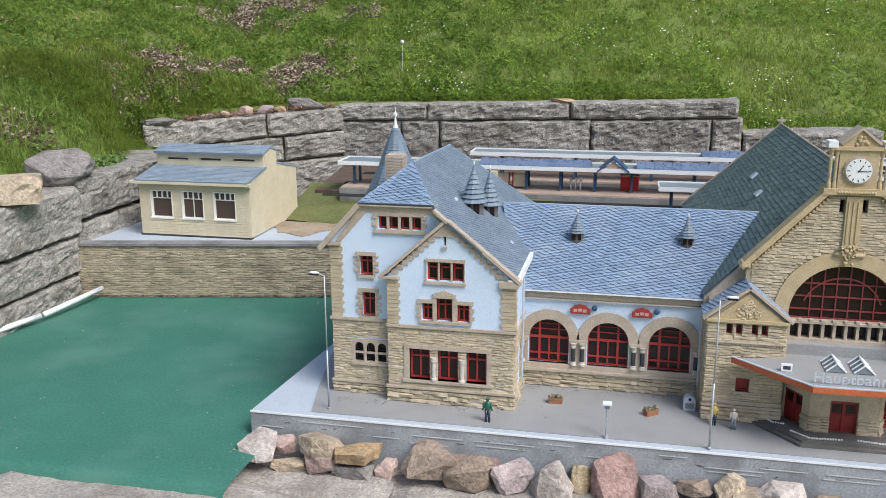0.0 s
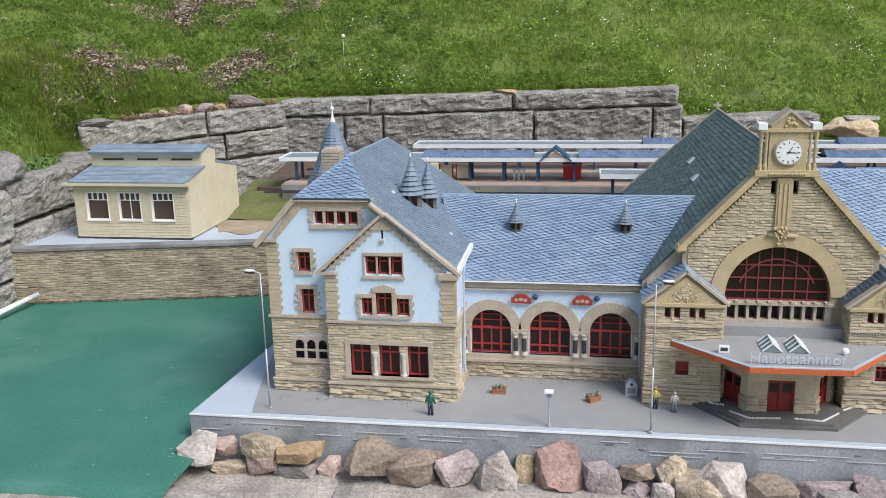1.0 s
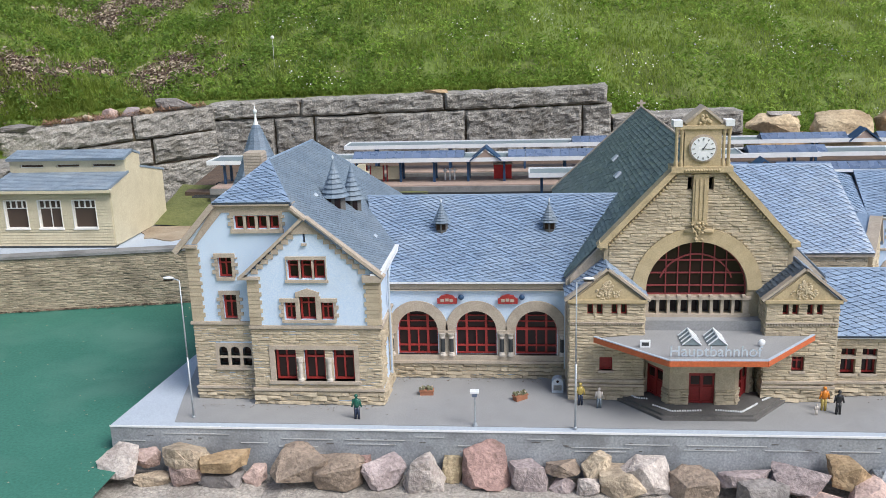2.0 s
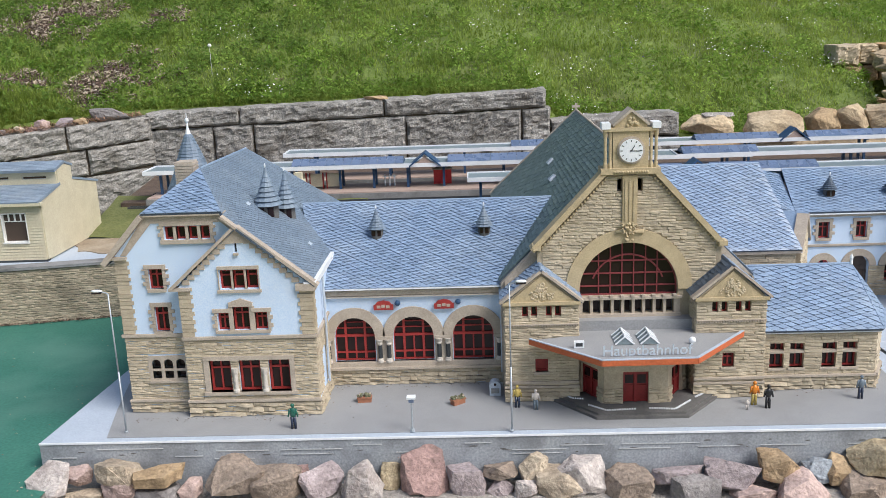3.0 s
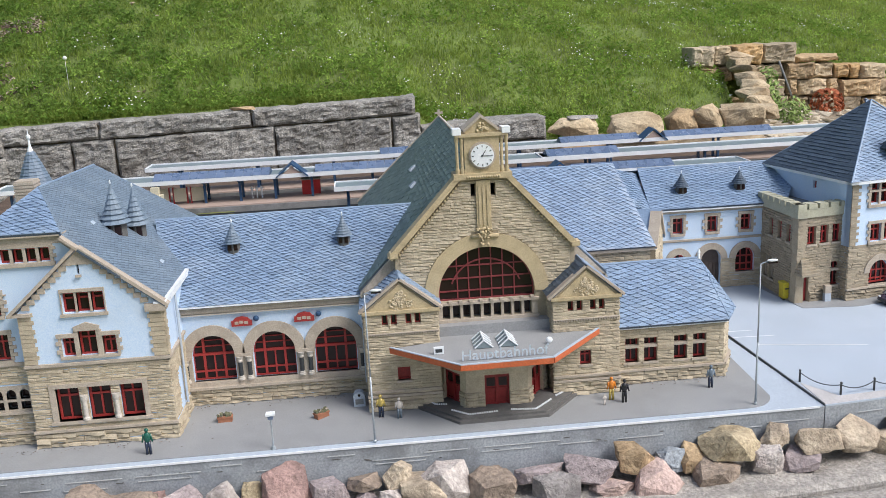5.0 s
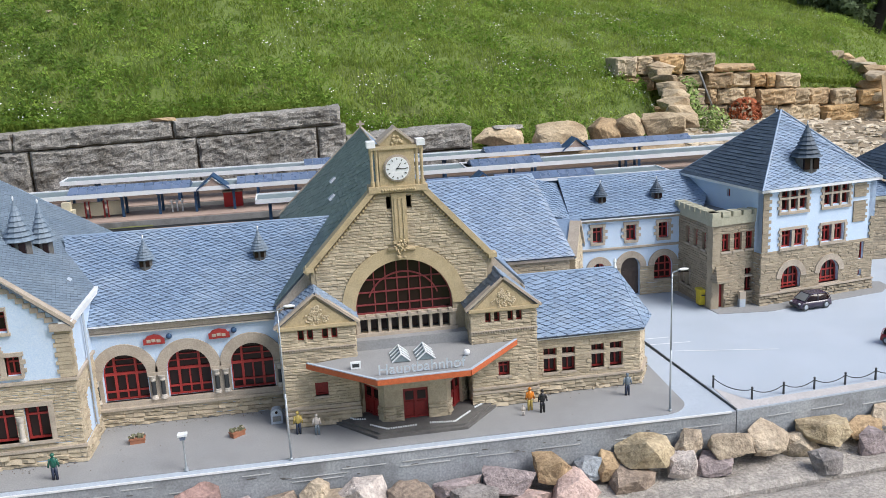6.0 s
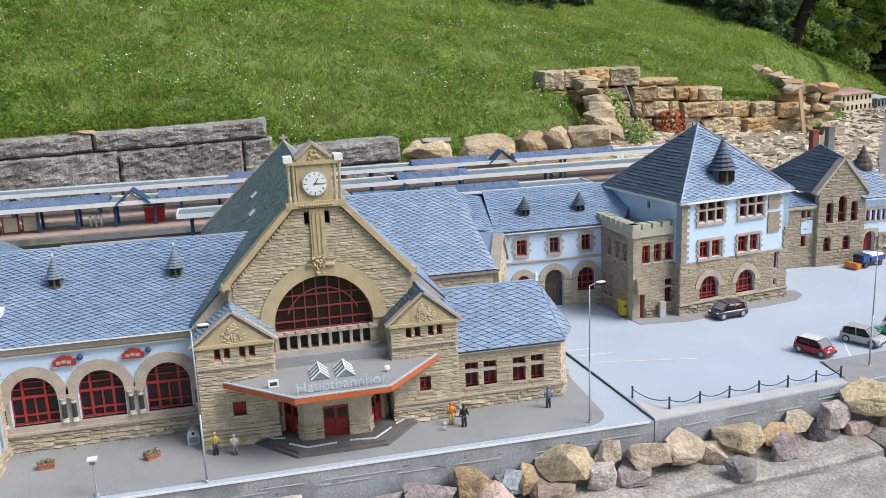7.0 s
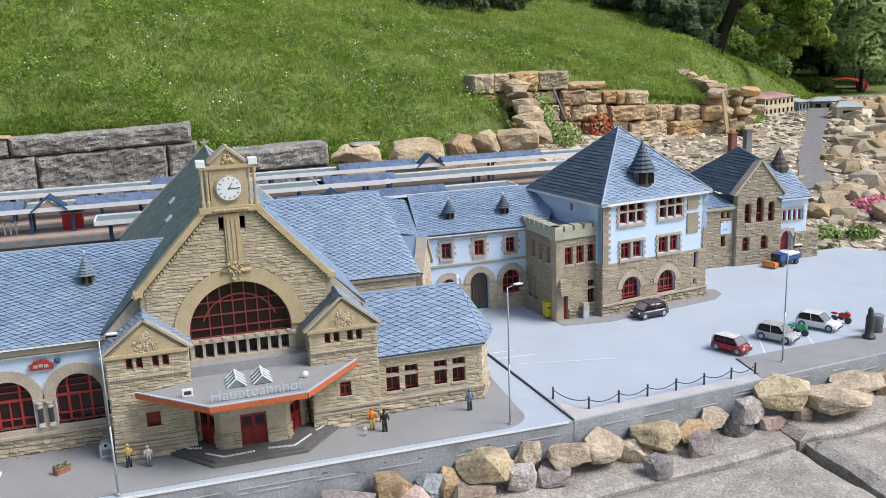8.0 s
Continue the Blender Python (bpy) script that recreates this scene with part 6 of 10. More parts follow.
# small stone gable against the hall
SG = Face(0.70, 0.60, 62)
bm = bmesh.new()
slab(bm, SG, [(0, 0), (0.16, 0), (0.16, 0.27), (0.08, 0.375), (0, 0.27)], (), -0.05, 0)
part("stone_gable", bm, M_JOINT, mid_house)
stonework(mid_house, SG, [(0, 0.0), (0.16, 0.0), (0.16, 0.27), (0.08, 0.37), (0, 0.27)], [arched(0.06, 0.10, 0.16, 0.2)], 0.0095, (0.02, 0.05), 0.0034, M_SAND, 20, 0.0, 94)
rake(mid_house, SG, [(-0.01, 0.262), (0.08, 0.376)], 0.010, -0.03, 0.010)
rake(mid_house, SG, [(0.17, 0.262), (0.08, 0.376)], 0.010, -0.03, 0.010)
bm = bmesh.new()
a, b, c = SG.at(-0.012, 0.258, 0.008), SG.at(0.08, 0.386, 0.008), SG.at(0.172, 0.258, 0.008)
back = Vector((-0.20, 0.11, 0))
poly(bm, a, b, b + back, a + back)
poly(bm, b, c, c + back, b + back)
part("gable_roof", bm, M_SLATE, mid_house)

# crenellated annex
TA = 9.743
annex = thing("annex", 1.35, 0.75, 0, "sandstone annex with flat roof and crenellated parapet", "building", turn=0)
XF = Face(1.312, 0.621, TA)
XS = Face(1.232, 0.900, math.degrees(math.atan2(-0.291, 0.016)))
xw = [rect(-0.026, 0.010, 0.225, 0.293), rect(0.028, 0.064, 0.225, 0.293), rect(0.082, 0.118, 0.225, 0.293)]
xl = [rect(0.083, 0.124, 0.055, 0.147)]
xd = [rect(-0.062, -0.012, 0.0, 0.112)]
bm = bmesh.new()
slab(bm, XF, [(-0.012, 0), (0.15, 0), (0.15, 0.372), (-0.068, 0.372), (-0.068, 0), (-0.062, 0), (-0.062, 0.112), (-0.012, 0.112)], xw + xl, -0.03, 0)
part("wall", bm, M_JOINT, annex)
stonework(annex, XF, rect(-0.068, 0.148, 0.045, 0.33), xw + xl + xd, 0.0092, (0.015, 0.044), 0.0034, M_SAND_D, 80, 0.0, 95)
stonework(annex, XF, rect(-0.010, 0.148, 0.0, 0.045), xd, 0.013, (0.02, 0.05), 0.008, M_SAND_D, 10, 0.0, 96)
sl = 0.2914
xs_w = [rect(0.08 + 0.065 * k, 0.108 + 0.065 * k, 0.225, 0.293) for k in range(3)]
xs_l = [rect(0.04 + 0.05 * k, 0.075 + 0.05 * k, 0.05 , 0.14) for k in range(2)]
bm = bmesh.new()
slab(bm, XS, rect(0, sl, 0, 0.372), xs_w + xs_l, -0.03, 0)
part("wall", bm, M_JOINT, annex)
stonework(annex, XS, rect(0, sl, 0.0, 0.33), xs_w + xs_l, 0.0092, (0.015, 0.044), 0.0034, M_SAND_D, 40, 0.0, 97)
for fr, ws in ((XF, xw), (XS, xs_w)):
    for o in ws:
        window(annex, fr, o, [(o[0][0] + o[1][0]) / 2], [0.268], 0.012, 0.005)
for o in xl:
    window(annex, XF, o, [(o[0][0] + o[1][0]) / 2], [0.115], 0.012, 0.005, mat=M_DARKRED)
    bm = bmesh.new()
    bar(bm, XF, o[0][0], o[1][0], 0.112, 0.120, -0.012, 0.003)
    part("transom", bm, M_TRIM, annex)
for o in xs_l:
    window(annex, XS, o, [], [0.10], 0.012, 0.006, mat=M_TRIM)
bm = bmesh.new()
bar(bm, XF, -0.062, -0.012, 0.0, 0.108, -0.016, -0.012)
for k in range(4):
    bar(bm, XF, -0.060 + 0.0122 * k, -0.051 + 0.0122 * k, 0.004, 0.104, -0.012, -0.010)
part("door", bm, M_DARKRED, annex, "dark red plank door")
bm = bmesh.new()
for k in range(6):
    w0, w1 = 0.052 - 0.006 * k, 0.046 - 0.006 * k
    bar(bm, XF, -0.037 - w0 * 0.75, -0.037 + w0 * 0.75, 0.116 + 0.009 * k, 0.125 + 0.009 * k, 0.0, 0.050 - 0.008 * k)
part("porch_roof", bm, M_SAND_D, annex, "small stepped stone porch roof")
for fr, a, b in ((XF, -0.078, 0.152), (XS, -0.0, sl + 0.01)):
    bm = bmesh.new()
    bar(bm, fr, a, b, 0.330, 0.362, -0.03, 0.010)
    n = int((b - a) / 0.042)
    for k in range(n):
        bar(bm, fr, a + k * (b - a) / n, a + (k + 0.78) * (b - a) / n, 0.362, 0.378, -0.03, 0.012)
    for k in range(n):
        bar(bm, fr, a + (k + 0.02) * (b - a) / n, a + (k + 0.76) * (b - a) / n, 0.378, 0.381, -0.03, 0.011)
    split_part("parapet", bm, M_PARAPET, annex, "pale crenellated parapet")
bm = bmesh.new()
slab(bm, Level(0), [(1.245, 0.62), (1.46, 0.66), (1.46, 0.95), (1.24, 0.91)], (), 0.33, 0.345)
part("flat_roof", bm, M_CONC, annex, "grey flat roof")

# tower house
tower = thing("tower_house", 1.69, 0.9, 0, "square pale blue tower house with pyramid slate roof", "building")
TFr = Face(1.439, 0.596, TA)
TLs = Face(*TFr.at(0, 0, -0.50).to_2d(), TA - 90)
TRs = Face(*TFr.at(0.538, 0, 0).to_2d(), TA + 90)
TW, TH = 0.538, 0.462
t3 = [rect(0.083 + 0.2 * j + 0.042 * k, 0.116 + 0.2 * j + 0.042 * k, v, v + h) for j in (0, 1) for k in range(3) for v, h in ((0.368, 0.042), (0.418, 0.024))]
t2 = [rect(0.092 + 0.19 * j + 0.058 * k, 0.137 + 0.19 * j + 0.058 * k, 0.222, 0.288) for j in (0, 1) for k in range(2)]
t1 = [arched(0.096, 0.188, 0.055, 0.100, 0.046), arched(0.279, 0.373, 0.055, 0.100, 0.047)]
t0 = [rect(0.470, 0.492, 0.130, 0.200), rect(0.470, 0.488, 0.06, 0.085), rect(0.445, 0.468, 0.30, 0.36), rect(0.447, 0.470, 0.40, 0.425)]
bm = bmesh.new()
slab(bm, TFr, rect(0, TW, 0, TH), t3 + t2 + t1 + t0, -0.03, 0)
part("wall", bm, M_BLUE, tower, "pale blue plastered wall")
stonework(tower, TFr, rect(0, TW, 0.048, 0.212), t1 + t0[:2] + [arched(o[0][0] - 0.024, o[1][0] + 0.024, 0.0995, 0.100, 0.072) for o in t1], 0.0092, (0.015, 0.044), 0.0034, M_SAND_D, 150, 0.0, 101)
stonework(tower, TFr, rect(-0.004, TW + 0.004, 0.0, 0.042), (), 0.013, (0.02, 0.05), 0.009, M_SAND_D, 30, 0.0, 102)
band(tower, TFr, -0.004, TW + 0.004, 0.042, 0.048, 0.011)
bm = bmesh.new()
slab(bm, TFr, rect(0.0, TW, 0.048, 0.212), t1 + t0[:2], 0.0, 0.0012)
part("wall_backing", bm, M_JOINT, tower, "mortar behind the sandstone blocks")
bm = bmesh.new()
for o in t1:
    c, r = (o[0][0] + o[1][0]) / 2, (o[1][0] - o[0][0]) / 2
    ring(bm, TFr, c, 0.100, r, r + 0.024, 0.006, 13)
split_part("arch_stone", bm, M_TRIM, tower, "sandstone arches")
bm = bmesh.new()
for j in (0, 1):
    quoins(bm, TFr, 0.079 + 0.2 * j, 0.204 + 0.2 * j, 0.362, 0.446, 0.014, 0.012, 0.005, 0.008, j)
    bar(bm, TFr, 0.070 + 0.2 * j, 0.213 + 0.2 * j, 0.352, 0.362, -0.006, 0.008)
    for a, b in ((0.079, 0.083), (0.116, 0.125), (0.158, 0.167), (0.200, 0.204)):
        bar(bm, TFr, a + 0.2 * j, b + 0.2 * j, 0.362, 0.446, -0.010, 0.003)
    bar(bm, TFr, 0.079 + 0.2 * j, 0.204 + 0.2 * j, 0.410, 0.418, -0.010, 0.0035)
    bar(bm, TFr, 0.079 + 0.2 * j, 0.204 + 0.2 * j, 0.442, 0.446, -0.010, 0.0035)
    quoins(bm, TFr, 0.088 + 0.19 * j, 0.199 + 0.19 * j, 0.218, 0.290, 0.014, 0.012, 0.005, 0.010, j + 4)
    bar(bm, TFr, 0.080 + 0.19 * j, 0.207 + 0.19 * j, 0.210, 0.220, -0.006, 0.008)
    bar(bm, TFr, 0.137 + 0.19 * j, 0.150 + 0.19 * j, 0.222, 0.288, -0.010, 0.003)
split_part("surround_stone", bm, M_TRIM, tower, "sandstone window surrounds")
bm = bmesh.new()
corner_stones(bm, TFr, 0, 0.026, 0.213, TH, 0.012, 1, 0.013, seed=7)
corner_stones(bm, TFr, TW - 0.02, TW, 0.213, 0.30, 0.006, -1, 0.013, seed=8)
for v0, v1 in ((0.285, 0.37), (0.385, 0.44)):
    corner_stones(bm, TFr, 0.428, 0.486, v0, v1, 0.010, 1, 0.012, 0.005, 9)
split_part("quoin_stone", bm, M_SAND_D, tower, "sandstone corner blocks")
for o in t3:
    window(tower, TFr, o, [], [], 0.012, 0.004, sill=False)
for o in t2:
    window(tower, TFr, o, [(o[0][0] + o[1][0]) / 2], [0.266], 0.012, 0.006, sill=False)
for o in t1:
    window(tower, TFr, o, [o[0][0] + (o[1][0] - o[0][0]) * t for t in (0.25, 0.5, 0.75)], [0.072, 0.104], 0.016, 0.006)
for o in t0:
    window(tower, TFr, o, [], [], 0.012, 0.003, sill=False)
for fr, w in ((TLs, 0.50), (TRs, 0.50)):
    hole = [rect(0.28, 0.30, 0.40, 0.43)]
    bm = bmesh.new()
    slab(bm, fr, rect(0, w, 0, TH), hole, -0.03, 0)
    part("wall", bm, M_BLUE, tower, "pale blue side wall")
    stonework(tower, fr, rect(0, w, 0, 0.21), (), 0.0092, (0.015, 0.044), 0.0034, M_SAND_D, 0, 0.0, 103)
    window(tower, fr, hole[0], [], [], 0.012, 0.004, sill=False)
ov = 0.022
def tp(u, d, v):
    return tuple(TFr.at(u, v, -d))
c00, c10, c11, c01 = tp(-ov, -ov, 0.458), tp(TW + 0.006, -ov, 0.458), tp(TW + 0.006, 0.50 + ov, 0.458), tp(-ov, 0.50 + ov, 0.458)
ra, rb = tp(0.262, 0.24, 0.722), tp(0.282, 0.30, 0.722)
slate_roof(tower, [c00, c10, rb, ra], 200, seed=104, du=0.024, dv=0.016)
# west slope: shade put into its colour with the darker slate
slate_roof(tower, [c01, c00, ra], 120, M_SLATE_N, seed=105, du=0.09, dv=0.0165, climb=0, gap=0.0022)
slate_roof(tower, [c10, c11, rb], 20, seed=106, du=0.024, dv=0.016)
slate_roof(tower, [c11, c01, ra, rb], 0, seed=107, du=0.024, dv=0.016)
ridge(tower, [c00, ra, c10], 0.0035)
ridge(tower, [c01, ra], 0.0035)
bm = bmesh.new()
for fr, a, b, c in ((TFr, -ov, TW + 0.006, ov), (TLs, -ov, 0.50 + ov, ov), (TRs, -ov, 0.50 + ov, 0.006)):
    bar(bm, fr, a, b, 0.448, 0.460, -0.01, c)
part("gutter", bm, M_WHITE, tower, "white eaves gutter")
p = tp(0.240, 0.060, 0)
cone_dormer(tower, p[0], p[1], 0.508, 0.052, 0.125, 0.050, M_SLATE_N)
# raised roof part behind with a white edge
bm = bmesh.new()
q = [tp(0.40, 0.22, 0.560), tp(0.52, 0.10, 0.470), tp(0.52, 0.14, 0.470), tp(0.39, 0.26, 0.640), tp(0.36, 0.26, 0.660)]
tube(bm, tp(0.385, 0.33, 0.668), tp(0.535, 0.33, 0.480), 0.010, 0.010, 6)
part("verge", bm, M_WHITE, tower, "white roof verge")

# far house
far = thing("gabled_house", 2.55, 1.25, 0, "sandstone gabled house with slate roofs and brick chimney", "building")
FL, FG, FR = Face(2.225, 1.07), Face(2.375, 1.05), Face(2.625, 1.065)
fl_w = [rect(0.075, 0.095, 0.235, 0.268), rect(0.105, 0.125, 0.235, 0.268), rect(0.08, 0.105, 0.10, 0.15)]
fg_w = [arched(0.042, 0.078, 0.205, 0.282), arched(0.105, 0.147, 0.205, 0.305), arched(0.172, 0.208, 0.205, 0.282), arched(0.035, 0.075, 0.07, 0.118), arched(0.138, 0.178, 0.07, 0.118)]
fr_w = [rect(0.020 + 0.029 * k, 0.040 + 0.029 * k, 0.194, 0.244) for k in range(4)]
fr_d = [arched(0.012, 0.072, 0.045, 0.115)]
for fr, outline, holes, sm, k in ((FL, rect(0, 0.15, 0, 0.285), fl_w, rect(0, 0.15, 0, 0.278), 20), (FG, [(0, 0), (0.25, 0), (0.25, 0.345), (0.122, 0.495), (0, 0.355)], fg_w, [(0, 0), (0.25, 0), (0.25, 0.34), (0.122, 0.488), (0, 0.35)], 80)):
    bm = bmesh.new()
    slab(bm, fr, outline, holes, -0.03, 0)
    part("wall", bm, M_JOINT, far)
    stonework(far, fr, sm, holes, 0.014, (0.02, 0.05), 0.004, M_SAND_D, k, 0.0, 111)
bm = bmesh.new()
slab(bm, FR, rect(0, 0.158, 0, 0.312), fr_w + fr_d, -0.03, 0)
part("wall", bm, M_BLUE, far, "pale blue plastered wall")
stonework(far, FR, rect(0, 0.09, 0, 0.155), fr_d, 0.014, (0.02, 0.05), 0.005, M_SAND_D, 10, 0.0, 112)
stonework(far, FR, rect(0.09, 0.225, 0, 0.130), (), 0.014, (0.02, 0.05), 0.012, M_SAND_D, 10, 0.0, 113)
bm = bmesh.new()
slab(bm, FR, rect(0.09, 0.225, 0, 0.134), (), -0.12, 0.008)
part("buttress", bm, M_JOINT, far)
bm = bmesh.new()
box(bm, 2.24, 1.105, 0, 2.775, 1.48, 0.27)
part("rear_wall", bm, M_BLUE, far)
for fr, ws in ((FL, fl_w), (FG, fg_w), (FR, fr_w)):
    for o in ws:
        window(far, fr, o, [], [o[0][1] + 0.04] if fr is FG else [], 0.014, 0.005)
for o in fr_d:
    bm = bmesh.new()
    slab(bm, FR, o, (), -0.028, -0.02)
    part("door", bm, M_DARKRED, far, "dark red arched door")
    bm = bmesh.new()
    ring(bm, FR, 0.042, 0.115, 0.03, 0.045, 0.009, 9)
    split_part("arch_stone", bm, M_TRIM, far)
bm = bmesh.new()
quoins(bm, FR, 0.015, 0.132, 0.188, 0.248, 0.010, 0.012, 0.005, 0.010, 2)
split_part("surround_stone", bm, M_TRIM, far)
bm = bmesh.new()
slab(bm, FL, rect(0.075, 0.135, 0.160, 0.222), (), 0.0, 0.0045)
part("plaster_panel", bm, M_BLUE, far, "pale blue plaster panel")
bm = bmesh.new()
bar(bm, FL, -0.015, 0.15, 0.278, 0.292, -0.02, 0.015)
split_part("parapet", bm, M_PARAPET, far, "sandstone parapet")
rake(far, FG, [(-0.014, 0.340), (0.122, 0.495)], 0.012, -0.03, 0.010)
rake(far, FG, [(0.262, 0.328), (0.122, 0.495)], 0.012, -0.03, 0.010)
FK, FA = (2.50, 1.23, 0.545), (2.497, 1.06, 0.505)
FC, FD = (2.30, 1.46, 0.361), (2.726, 1.46, 0.335)
# west slope in the darker slate, which carries its shade; the east stays pale
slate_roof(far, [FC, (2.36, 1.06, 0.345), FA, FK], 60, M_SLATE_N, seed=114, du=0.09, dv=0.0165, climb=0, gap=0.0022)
slate_roof(far, [(2.64, 1.06, 0.335), FD, FK, FA], 30, seed=116, du=0.026, dv=0.018)
slate_roof(far, [(2.215, 1.055, 0.294), (2.365, 1.055, 0.294), (2.365, 1.30, 0.352), (2.215, 1.30, 0.352)], 20, seed=117, du=0.026, dv=0.018)
ridge(far, [FA, FK], 0.003)
slate_roof(far, [(2.60, 1.035, 0.308), (2.787, 1.035, 0.308), (2.775, 1.25, 0.452), (2.565, 1.25, 0.452)], 60, seed=115, du=0.026, dv=0.018)
bm = bmesh.new()
poly(bm, FC, FK, FD)
poly(bm, (2.215, 1.30, 0.352), (2.365, 1.30, 0.352), (2.30, 1.50, 0.27), (2.215, 1.50, 0.27))
poly(bm, (2.787, 1.035, 0.308), (2.787, 1.50, 0.308), (2.775, 1.25, 0.452))
poly(bm, (2.787, 1.50, 0.308), (2.5, 1.50, 0.308), (2.565, 1.25, 0.452), (2.775, 1.25, 0.452))
part("rear_roof", bm, M_SLATE, far)
bm = bmesh.new()
bar(bm, FR, -0.01, 0.170, 0.298, 0.310, -0.01, 0.028)
part("gutter", bm, M_WHITE, far, "white eaves gutter")
M_BRICK = material("red_brick", (0.28, 0.10, 0.07), (0.22, 0.08, 0.06), 60, 0.85, 0.4, 200, depth=0.001)
for x, y, top_z, mt in ((2.512, 1.30, 0.600, M_BRICK), (2.635, 1.35, 0.605, M_CONC)):
    bm = bmesh.new()
    box(bm, x - 0.016, y - 0.016, 0.40, x + 0.016, y + 0.016, top_z)
    box(bm, x - 0.019, y - 0.019, top_z, x + 0.019, y + 0.019, top_z + 0.008)
    part("chimney", bm, mt, far, "brick chimney" if mt is M_BRICK else "grey chimney")
bm = bmesh.new()
turned(bm, 2.73, 1.22, [(0.046, 0.40), (0.046, 0.434), (0.038, 0.446), (0.036, 0.458), (0.029, 0.466), (0.026, 0.478), (0.018, 0.488), (0.014, 0.502), (0.005, 0.518), (0.002, 0.532)], 10)
part("turret_cap", bm, M_GATE, far, "brown pointed turret cap")

# ---- platform canopies ----
def platform_canopy(x0, x1, y0, y1, z, solar, dormers, posts):
    c = thing("platform_canopy", (x0 + x1) / 2, (y0 + y1) / 2, 0.3, "long platform canopy with white fascia and glazed roof panels", "canopy", "platform canopies")
    bm = bmesh.new()
    box(bm, x0, y0, z - 0.010, x1, y1, z)
    part("roof_plate", bm, M_CANOPY, c, "grey-green roofing")
    bm = bmesh.new()
    for a in ((x0 - 0.004, y0 - 0.005, x1 + 0.004, y0), (x0 - 0.004, y1, x1 + 0.004, y1 + 0.005), (x0 - 0.005, y0, x0, y1), (x1, y0, x1 + 0.005, y1)):
        box(bm, a[0], a[1], z - 0.014, a[2], a[3], z + 0.006)
    part("fascia", bm, M_WHITE, c, "white painted fascia")
    yr = (y0 + y1) / 2
    for a, b in solar:
        n = max(2, int((b - a) / 0.042))
        for k in range(n):
            bm = bmesh.new()
            u0, u1 = a + (b - a) * k / n + 0.0007, a + (b - a) * (k + 1) / n - 0.0007
            for s, ya, yb in ((1, y0 + 0.02, yr), (-1, y1 - 0.02, yr)):
                q = [(u0, ya, z + 0.004), (u1, ya, z + 0.004), (u1, yb, z + 0.030), (u0, yb, z + 0.030)]
                poly(bm, *(q if s > 0 else q[::-1]))
            part("roof_panel", bm, M_SOLAR, c, "blue-grey glazed panel")
        for xx in (a, b):
            bm = bmesh.new()
            poly(bm, (xx, y0 + 0.02, z), (xx, y1 - 0.02, z), (xx, yr, z + 0.030))
            part("panel_end", bm, M_DARKBLUE, c, "dark blue gable end")
    for x in dormers:
        bm = bmesh.new()
        w, h = 0.078, 0.058
        for s in (-1, 1):
            a, b = Vector((x + s * w, y0 - 0.012, z - 0.006)), Vector((x, y0 - 0.012, z + h))
            c2, d = Vector((x + s * w, yr, z - 0.006)), Vector((x, yr, z + h))
            q = [a, b, d, c2]
            poly(bm, *(q if s < 0 else q[::-1]))
            poly(bm, *[p - Vector((0, 0, 0.008)) for p in (q[::-1] if s < 0 else q)])
            poly(bm, a, a - Vector((0, 0, 0.008)), b - Vector((0, 0, 0.008)), b)
        g = part("entrance_gable", bm, M_DARKBLUE, c, "blue steel entrance gable")
        bm = bmesh.new()
        poly(bm, (x - w * 0.75, y0 - 0.004, z - 0.006), (x + w * 0.75, y0 - 0.004, z - 0.006), (x, y0 - 0.004, z + h * 0.72))
        part("gable_infill", bm, M_PAVE, g, "brownish gable infill")
    for x in posts:
        bm = bmesh.new()
        for y in (y0 + 0.045, y1 - 0.045):
            box(bm, x - 0.006, y - 0.006, 0.25, x + 0.006, y + 0.006, z - 0.010)
        box(bm, x - 0.006, y0 + 0.01, z - 0.020, x + 0.006, y1 - 0.01, z - 0.010)
        part("post", bm, M_DARKBLUE, c, "dark blue steel post")
    return c


platform_canopy(-2.10, 0.9, 1.86, 2.05, 0.420, ((-1.36, -0.80), (-0.58, 0.02)), (-0.69,), (-2.03, -1.85, -1.52, -1.36, -1.12, -0.95, -0.78, -0.60, -0.3, 0.1))
platform_canopy(-1.46, 2.35, 2.20, 2.36, 0.440, ((-0.25, 0.25), (0.72, 1.15), (1.30, 1.9)), (1.22,), (-1.3, -0.9, -0.5, -0.1, 0.5, 1.0, 1.6))
platform_canopy(-0.475, 1.45, 1.50, 1.66, 0.400, ((0.30, 0.50), (0.62, 1.10)), (0.55,), (-0.42, 0.0, 0.5, 1.0, 1.38))
platform_canopy(0.55, 2.30, 1.88, 2.06, 0.420, ((0.58, 0.95),), (), (0.8, 1.4, 2.0))

M_SIGNRED = material("bright_red_paint", (0.55, 0.03, 0.03), (0.48, 0.025, 0.025), 20, 0.5, 0.1, 200, depth=0.0004)
bm = bmesh.new()
box(bm, -0.655, 1.97, 0.30, -0.565, 2.02, 0.372)
booth = tagged(part("kiosk", bm, M_SIGNRED), label="bright red kiosk box on the platform", category="kiosk")
bm = bmesh.new()
box(bm, -0.660, 1.965, 0.372, -0.560, 2.025, 0.378)
part("lid", bm, M_TRIM, booth, "pale lid")
for x in (-1.33, -1.245, -1.16):
    bm = bmesh.new()
    box(bm, x - 0.03, 1.93, 0.31, x + 0.03, 1.94, 0.376)
    board = tagged(part("notice_board", bm, M_CREAM), label="pale notice board in a red frame on the platform", category="notice board", group="platform notice boards")
    for dx in (-0.033, 0.033):
        bm = bmesh.new()
        box(bm, x + dx - 0.003, 1.928, 0.30, x + dx + 0.003, 1.942, 0.382)
        part("leg", bm, M_RED, board, "red frame leg")
